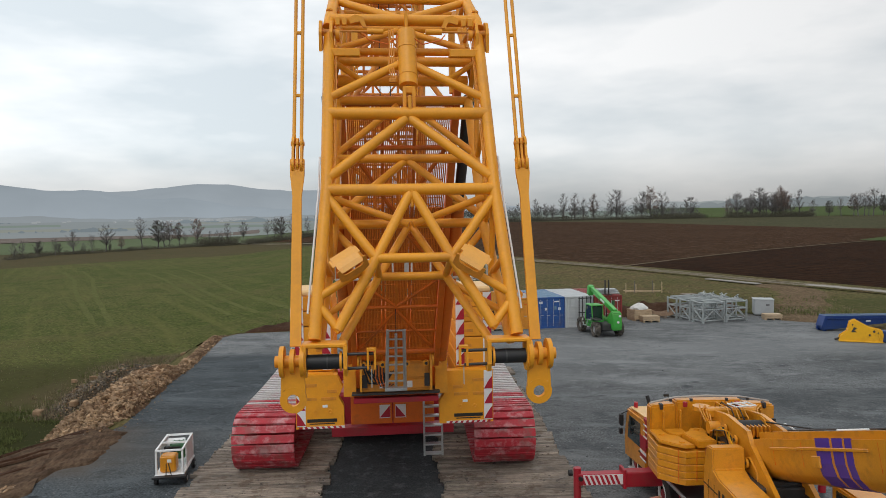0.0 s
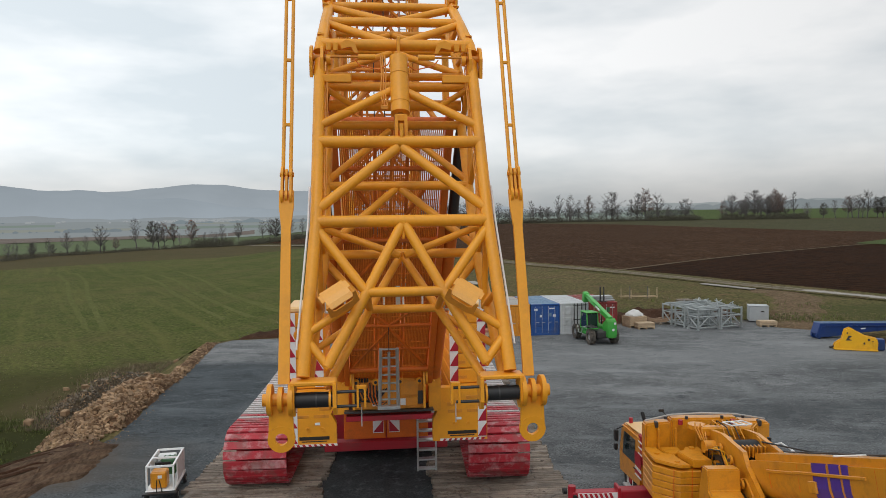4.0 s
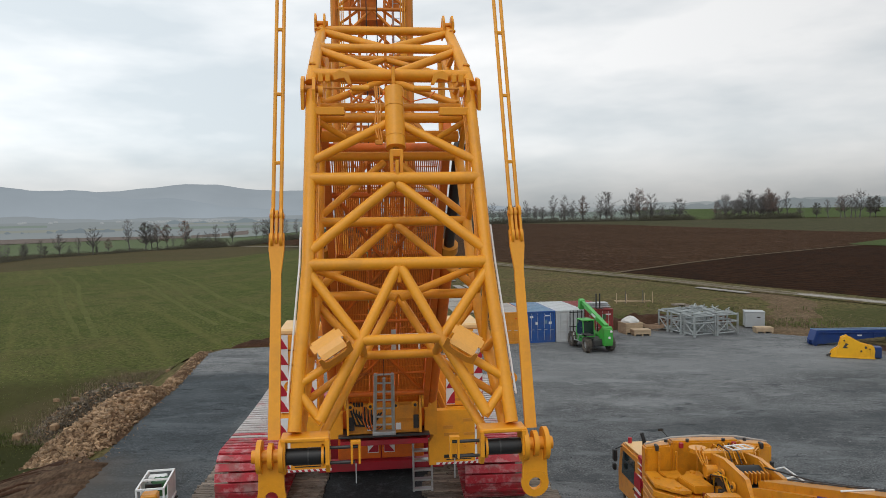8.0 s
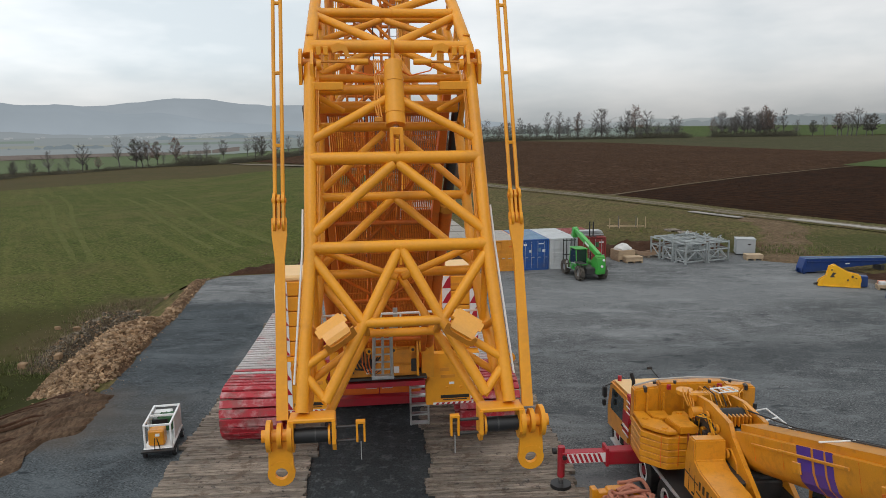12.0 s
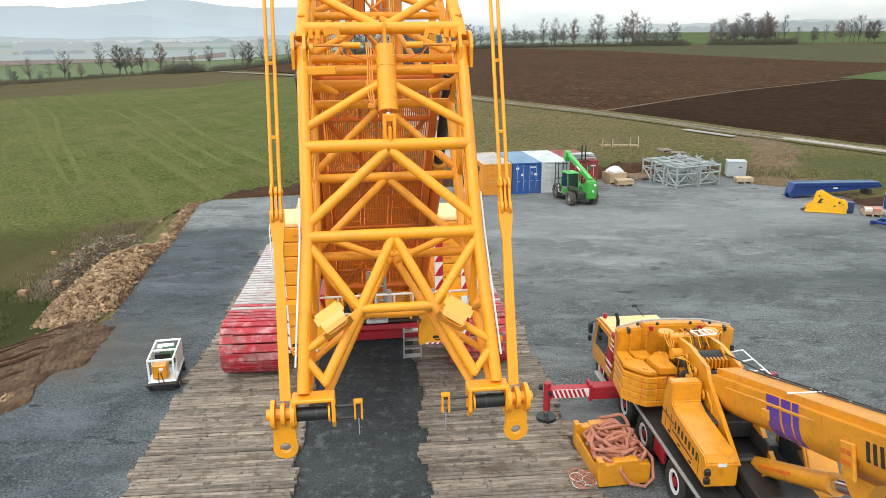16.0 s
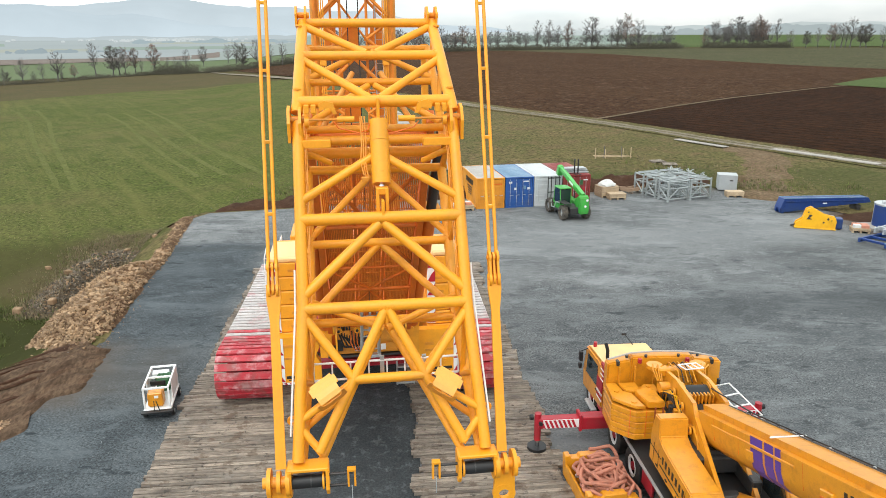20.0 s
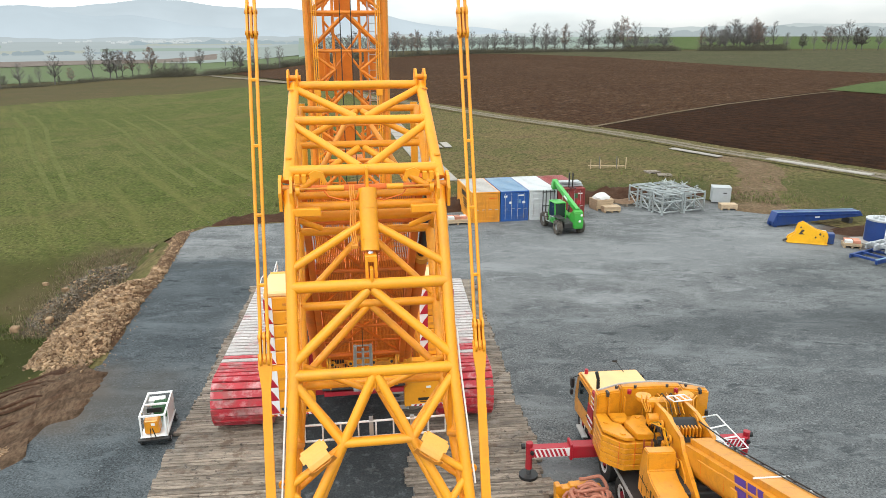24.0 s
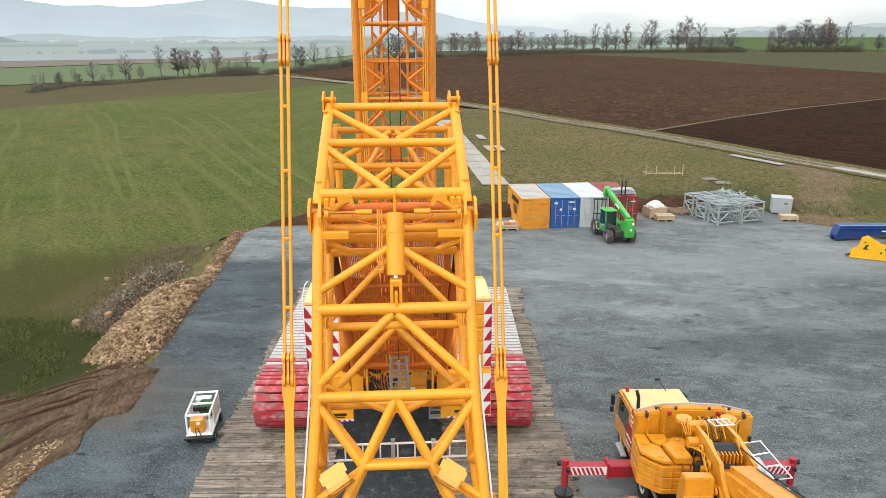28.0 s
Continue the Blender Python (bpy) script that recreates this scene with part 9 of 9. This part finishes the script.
# trees: trunk with limbs, branches and a thin autumn crown of twigs
def tree_template(kind, seed):
    r = random.Random(seed)
    wide, clear, n_limb, n_sub, n_twig, leaves = {"bare": (2.8, 0.34, 24, 6, 7, 0), "slim": (1.8, 0.38, 18, 5, 7, 0), "rust": (2.5, 0.34, 24, 6, 7, 800),
                                                  "leafy": (2.9, 0.28, 28, 6, 9, 1700), "dense": (3.0, 0.30, 32, 6, 8, 160)}[kind]
    verts, faces = [], []

    def limb(p, q, r0, r1, n=4):
        d = (q - p).normalized()
        a = d.orthogonal().normalized()
        b = d.cross(a)
        i = len(verts)
        for c, rad in ((p, r0), (q, r1)):
            verts.extend(tuple(c + (a * math.cos(2 * math.pi * k / n) + b * math.sin(2 * math.pi * k / n)) * rad) for k in range(n))
        faces.extend((i + k, i + (k + 1) % n, i + n + (k + 1) % n, i + n + k) for k in range(n))

    tall = 10.0
    bend = Vector((r.uniform(-0.5, 0.5), r.uniform(-0.5, 0.5), 0))
    def spine(z):
        return Vector((bend.x * math.sin(z * 0.28), bend.y * math.sin(z * 0.24), z))
    for k in range(8):
        limb(spine(k * 1.12 - 0.3), spine((k + 1) * 1.12 - 0.3), 0.24 * (1 - k / 8.5), 0.24 * (1 - (k + 1) / 8.5), 6)
    trunk = (verts, faces)
    verts, faces = [], []
    tips = []

    def twig(p, d, length, width):
        side = d.cross(Vector((r.uniform(-1, 1), r.uniform(-1, 1), r.uniform(-1, 1)))).normalized() * width
        i = len(verts)
        verts.extend((tuple(p - side), tuple(p + side), tuple(p + d * length)))
        faces.append((i, i + 1, i + 2))

    for k in range(n_limb):
        g = (k + r.random()) / n_limb
        z = tall * (clear + (0.97 - clear) * g)
        reach = wide * max(0.10, math.sin(math.pi * (0.16 + 0.80 * g))) ** 0.75 * r.uniform(0.5, 1.08)
        a = k * 2.4 + r.uniform(-0.6, 0.6)
        end = spine(z) + Vector((math.cos(a) * reach, math.sin(a) * reach, r.uniform(-0.3, 0.3)))
        start = spine(max(tall * clear * 0.75, z - reach * r.uniform(0.75, 1.5)))
        mid = start.lerp(end, 0.5) + Vector((r.gauss(0, 0.15), r.gauss(0, 0.15), r.uniform(-0.3, 0.1)))
        limb(start, mid, 0.10 * (1 - 0.5 * g), 0.055, 4)
        limb(mid, end, 0.055, 0.02, 3)
        out = (end - start).normalized()
        for m in range(n_sub):
            f = 0.35 + 0.65 * (m + r.random()) / n_sub
            b = start.lerp(mid, f * 2) if f < 0.5 else mid.lerp(end, f * 2 - 1)
            d = (out * 0.6 + Vector((r.gauss(0, 0.55), r.gauss(0, 0.55), r.gauss(0.35, 0.35)))).normalized()
            length = r.uniform(0.7, 1.5)
            twig(b, d, length, 0.045)
            for w in range(n_twig):
                c = b + d * length * r.uniform(0.15, 1.0)
                dd = (d * 0.7 + Vector((r.gauss(0, 0.7), r.gauss(0, 0.7), r.gauss(0.25, 0.5)))).normalized()
                twig(c, dd, r.uniform(0.35, 0.9), r.uniform(0.022, 0.040))
                tips.append(c + dd * 0.35)
    t = thing("tree", "x", "tree")
    t["tall"] = max(v[2] for v in verts)

    def hang(name, vs, fs, mat):
        me = bpy.data.meshes.new(name)
        me.from_pydata(vs, [], fs)
        me.materials.append(mat)
        ob = new(name, me)
        ob.parent = t
        return ob

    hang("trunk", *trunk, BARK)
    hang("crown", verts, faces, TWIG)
    if leaves:
        lv, lf = [], []
        for k in range(leaves):
            o = r.choice(tips) + Vector((r.gauss(0, 0.12), r.gauss(0, 0.12), r.gauss(0, 0.12)))
            d1 = Vector((r.uniform(-1, 1), r.uniform(-1, 1), r.uniform(-1, 1))).normalized() * 0.15
            d2 = Vector((r.uniform(-1, 1), r.uniform(-1, 1), r.uniform(-1, 1))).normalized() * 0.11
            i = len(lv)
            lv += [tuple(o - d1), tuple(o + d2), tuple(o + d1), tuple(o - d2)]
            lf += [(i, i + 1, i + 2), (i, i + 2, i + 3)]
        hang("leaves", lv, lf, LEAF_RUST if kind == "rust" else LEAF_OLIVE)
    return t


LABELS = {"bare": "bare broad tree with fine twigs in the field hedge", "slim": "slim bare tree in the field hedge",
          "rust": "tree with sparse rust brown leaves in the hedge", "leafy": "round tree still in dull olive leaf",
          "dense": "broad bare tree with a dense twiggy crown"}
templates = {}
for kind, seeds in (("bare", (1, 2)), ("slim", (3, 4, 8)), ("rust", (5, 6)), ("leafy", (7,)), ("dense", (9, 10))):
    templates[kind] = [tagged(tree_template(kind, s), LABELS[kind], "tree", "trees of the field hedges") for s in seeds]
first_used = {}


def plant(kind, x, y, h):
    pick = rnd.choice(templates[kind])
    k = h / (pick["tall"] + 0.3)
    m = Matrix.Translation((x, y, land(x, y) - 0.1)) @ Matrix.Rotation(rnd.uniform(0, 6.28), 4, "Z") @ Matrix.Diagonal((k * rnd.uniform(0.9, 1.2), k * rnd.uniform(0.9, 1.2), k, 1))
    if pick.name not in first_used:
        first_used[pick.name] = (pick, m)
        return pick
    return copy_thing(pick, m)


WEST_TREES = [('leafy', -168.1, 343.4, 5.9), ('bare', -160.2, 341.1, 12.2), ('bare', -162.4, 356.9, 5.7), ('slim', -157.7, 355.5, 9.7), ('bare', -155.6, 365.8, 15.3), ('leafy', -155.9, 371.6, 4.8), ('rust', -152.2, 376.4, 8.5), ('slim', -150.7, 401.7, 19.4), ('leafy', -149.8, 423.2, 18.1), ('bare', -148.6, 430.7, 16.9), ('rust', -148.1, 438.6, 16.9), ('rust', -144.7, 446.0, 16.4), ('slim', -140.7, 444.7, 9.4), ('rust', -135.7, 451.9, 18.7), ('slim', -126.1, 448.4, 10.2), ('bare', -121.6, 445.3, 10.8), ('slim', -116.8, 440.8, 10.0), ('slim', -116.0, 446.9, 15.0), ('bare', -161.2, 293.2, 7.7), ('slim', -159.8, 297.3, 8.1), ('leafy', -162.3, 313.4, 7.4), ('bare', -166, 322, 8.0), ('slim', -163, 330, 9.0)]
MID_TREES = [('leafy', -75.2, 412.6, 15.1), ('bare', -67.9, 415.6, 16.7), ('slim', -58.3, 395.7, 12.4), ('slim', -50.1, 383.6, 12.4), ('bare', -104, 540, 17), ('dense', -132, 560, 17), ('bare', -120, 590, 16), ('bare', 67.4, 455.7, 11.0), ('slim', 74.3, 457.4, 12.4), ('slim', 80.9, 459.1, 16.0), ('slim', 88.0, 460.9, 12.6), ('bare', 93.5, 462.3, 12.1)]
HEDGE_TREES = [('slim', 101.4, 464.1, 19.5), ('slim', 108.4, 464.7, 20.2), ('slim', 114.6, 465.2, 16.3), ('rust', 122.0, 465.9, 19.2), ('dense', 137.8, 467.2, 22.1), ('dense', 155.2, 468.7, 21.2), ('rust', 161.2, 469.2, 23.8), ('bare', 169.6, 470.0, 20.2), ('bare', 176.6, 470.0, 10.2), ('dense', 189.1, 470.0, 16.9)]
EAST_TREES = [('bare', 217.5, 471.2, 8.9), ('bare', 222.0, 470.7, 19.2), ('slim', 228.0, 470.1, 14.9), ('slim', 231.8, 469.7, 16.4), ('dense', 236.3, 469.2, 22.0), ('bare', 238.9, 468.9, 18.5), ('bare', 244.1, 468.4, 16.5), ('slim', 247.1, 468.1, 19.2), ('rust', 249.7, 467.8, 22.6), ('rust', 253.1, 467.4, 19.1), ('bare', 257.5, 466.9, 16.3), ('slim', 263.1, 466.3, 20.0), ('bare', 271.2, 465.3, 12.6), ('leafy', 281.5, 464.1, 11.7), ('slim', 289.6, 463.2, 13.5), ('rust', 297.7, 462.3, 16.4), ('bare', 300.6, 461.9, 17.1), ('slim', 304.2, 461.4, 17.4), ('slim', 307.0, 460.9, 13.6), ('bare', 309.9, 460.5, 20.7), ('leafy', 316.3, 459.6, 15.3), ('leafy', 320.2, 459.0, 16.0), ('bare', 330, 457, 15.0)]
EAST_TREES += [(rnd.choice(("bare", "slim", "dense", "rust")), rnd.uniform(222, 266), rnd.uniform(474, 492), rnd.uniform(14, 20)) for k in range(14)]
MID_TREES += [(rnd.choice(("bare", "slim", "rust")), -34 + 96 * (k + rnd.random()) / 26, 392 + 66 * k / 26 + rnd.uniform(-2, 8), rnd.uniform(10, 17)) for k in range(26)]
HEDGE_TREES += [(rnd.choice(("bare", "slim")), 66 + 116 * (k + rnd.random()) / 20, 476 + rnd.uniform(0, 14), rnd.uniform(9, 14)) for k in range(20)]
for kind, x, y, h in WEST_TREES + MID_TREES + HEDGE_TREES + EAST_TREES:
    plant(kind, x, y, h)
for pick, m in first_used.values():
    pick.matrix_world = m


# far rows, with haze painted into their colour, come as loose woods
def brush(name, mat, spots, label, category):
    verts, faces = [], []
    for x, y, z, h, w in spots:
        for k in range(210):
            c = Vector((x + rnd.gauss(0, w), y + rnd.gauss(0, w), z + h * rnd.random() ** 1.4))
            s = max(0.16, h * 0.065)
            i = len(verts)
            for j in range(3):
                verts.append((c.x + rnd.uniform(-s, s), c.y + rnd.uniform(-s, s), c.z + rnd.uniform(-s, s) * 1.8))
            faces.append((i, i + 1, i + 2))
    me = bpy.data.meshes.new(name)
    me.from_pydata(verts, [], faces)
    me.materials.append(mat)
    return tagged(new(name, me), label, category, kind="stuff")


def along(line, n, jitter, lo, hi, w):
    out = []
    for i in range(n):
        f = rnd.random() * (len(line) - 1)
        j = min(int(f), len(line) - 2)
        x, y = lerp(line[j], line[j + 1], f - j)
        x += rnd.gauss(0, jitter)
        y += rnd.gauss(0, jitter)
        out.append((x, y, land(x, y), rnd.uniform(lo, hi), w))
    return out


WEST_ROW = [(-159, 284), (-166.7, 333.6), (-154.5, 349.4), (-147.8, 394.0), (-132.8, 442.2), (-110, 437)]
MID_ROW = [(-80, 414), (-55, 395), (-30, 392), (-2.9, 407), (44.8, 450), (100.4, 463), (166, 468), (196, 468)]
EAST_ROW = [(216, 470), (248, 466), (268, 464)]
hazy = []
for k in range(110):
    a = radians(rnd.uniform(-1, 22))
    d = 640 + rnd.gauss(0, 30)
    hazy.append((d * math.sin(a), d * math.cos(a), land(d * math.sin(a), d * math.cos(a)), rnd.uniform(4, 10), 4.0))
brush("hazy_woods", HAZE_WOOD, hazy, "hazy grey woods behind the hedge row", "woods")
brush("hedge_brush", HEDGE, along(WEST_ROW, 130, 1.4, 0.6, 2.4, 1.3) + along(MID_ROW, 420, 1.6, 1.2, 3.6, 1.8) + along(MID_ROW[4:], 170, 1.2, 1.4, 4.0, 1.8) + along(EAST_ROW, 170, 1.6, 1.4, 4.4, 1.8) + along([(-132, 446), (-108, 438)], 60, 1.4, 2.2, 5.5, 2.0) + along([(-98, 425), (-80, 414)], 50, 1.2, 2.0, 3.6, 2.4), "dark tangled hedge brush under the trees", "hedge")

# village in the valley
verts, faces = [], []
for k in range(90):
    a = radians(rnd.gauss(-15, 2.6) if k % 6 else rnd.uniform(-28, 0))
    d = rnd.uniform(1640, 1860)
    x, y = d * math.sin(a), d * math.cos(a)
    z0 = -9.4 + 14.4 * (d - 900) / 1000 + rnd.uniform(1.0, 4.5)
    w, dp, hh, rf = rnd.uniform(1.4, 4.0), rnd.uniform(4, 6), rnd.uniform(0.3, 1.1), rnd.uniform(0.4, 0.9)
    i = len(verts)
    for xx, yy, zz in ((-w, -dp, -2), (w, -dp, -2), (w, dp, -2), (-w, dp, -2), (-w, -dp, hh), (w, -dp, hh), (w, dp, hh), (-w, dp, hh), (-w, 0, hh + rf), (w, 0, hh + rf)):
        verts.append((x + xx, y + yy, z0 + zz))
    faces += [tuple(i + j for j in f) for f in ((0, 1, 5, 4), (1, 2, 6, 5), (2, 3, 7, 6), (3, 0, 4, 7), (4, 5, 9, 8), (6, 7, 8, 9), (5, 6, 9), (7, 4, 8))]
me = bpy.data.meshes.new("village_houses")
me.from_pydata(verts, [], faces)
# house walls glow in a white that already holds the haze
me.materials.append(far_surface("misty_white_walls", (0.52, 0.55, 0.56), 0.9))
tagged(new("village_houses", me), "tiny pale houses of a village far down the valley", "houses", kind="stuff")
# ---------------------------------------------------------------- pieces: track shoes and mat planks
def shoe_mesh(mat, name):
    bm = bmesh.new()
    block(bm, (0, 0, 0), (2.26, 0.288, 0.09), bevel=0.016)
    block(bm, (0, -0.115, 0.05), (2.20, 0.055, 0.03))
    for s in (-1, 1):
        for k in range(3):
            tube(bm, (s * (0.12 + 0.16 * k), 0.05, 0.03), (s * (0.12 + 0.16 * k), 0.05, 0.056), 0.03, 6)
    block(bm, (0, 0.02, -0.10), (0.5, 0.26, 0.14))
    return finish(bm, name, mat)


SHOES = (shoe_mesh(PAD_RED, "track_shoe_red"), shoe_mesh(PAD_WORN, "track_shoe_worn"))
T0, T1, RAD, ZC = 25.95, 36.45, 0.98, 1.18
flat = T1 - T0
loop = 2 * flat + 2 * math.pi * RAD
count = 80
for s in (-1, 1):
    for i in range(count):
        d = (i + 0.3) * loop / count
        if d < flat:
            y, z, a = T0 + d, ZC + RAD - 0.10 * math.sin(math.pi * d / flat) , 0
        elif d < flat + math.pi * RAD:
            f = (d - flat) / RAD
            y, z, a = T1 + RAD * math.sin(f), ZC + RAD * math.cos(f), -f
        elif d < 2 * flat + math.pi * RAD:
            y, z, a = T1 - (d - flat - math.pi * RAD), ZC - RAD, math.pi
        else:
            f = (d - 2 * flat - math.pi * RAD) / RAD
            y, z, a = T0 - RAD * math.sin(f), ZC - RAD * math.cos(f), math.pi - f
        worn = z > 1.2 and y > 27.6 + random.uniform(-0.5, 0.9)
        ob = new("track_shoe", SHOES[1 if worn else 0])
        ob.parent = under_car
        ob.matrix_local = Matrix.Translation((s * 4.41, y, z + 0.03)) @ Matrix.Rotation(a, 4, "X") @ Matrix.Rotation(random.uniform(-0.008, 0.008), 4, "Z")

# timber mats under the crane: planks laid across, ends uneven
def plank_mesh(k):
    bm = bmesh.new()
    vs = bmesh.ops.create_cube(bm, size=1, matrix=Matrix.Diagonal((4.9, 0.150, 0.14, 1)))["verts"]
    bmesh.ops.subdivide_edges(bm, edges=[e for e in bm.edges if abs(e.verts[0].co.x - e.verts[1].co.x) > 1], cuts=5)
    for v in bm.verts:
        v.co.y += random.uniform(-0.006, 0.006)
        v.co.z += random.uniform(-0.006, 0.006)
        if abs(v.co.x) > 2.4:
            v.co.x += random.uniform(-0.02, 0.02)
    bmesh.ops.bevel(bm, geom=[e for e in bm.edges if abs(e.verts[0].co.x - e.verts[1].co.x) > 0.5 and abs(e.calc_face_angle(0)) > 1], offset=0.012, segments=1, affect="EDGES")
    return finish(bm, "plank", PLANK)


PLANKS = [plank_mesh(k) for k in range(6)]
for s in (-1, 1):
    mat_obj = thing("timber_mat", "weathered grey timber mat of planks laid across under the crane track", "timber mat", pose(s * 4.45, 0, 0), "timber mats under the crane", "structure")
    y = 13.0
    shift = 0.0
    row = 0
    while y < 42.5:
        if row % 6 == 0:
            shift = random.choice((-0.16, 0, 0, 0.12, -0.05)) + random.uniform(-0.05, 0.05)
            y += 0.030
        ob = new("plank", random.choice(PLANKS))
        ob.parent = mat_obj
        ob.matrix_local = Matrix.Translation((shift + random.uniform(-0.06, 0.06), y, 0.075 + random.uniform(-0.014, 0.014))) @ Matrix.Rotation(random.uniform(-0.003, 0.003), 4, "Z") @ Matrix.Rotation(random.choice((0, math.pi)), 4, "Z") @ Matrix.Diagonal((random.uniform(0.975, 1.012), 1, 1, 1))
        y += 0.166
        row += 1
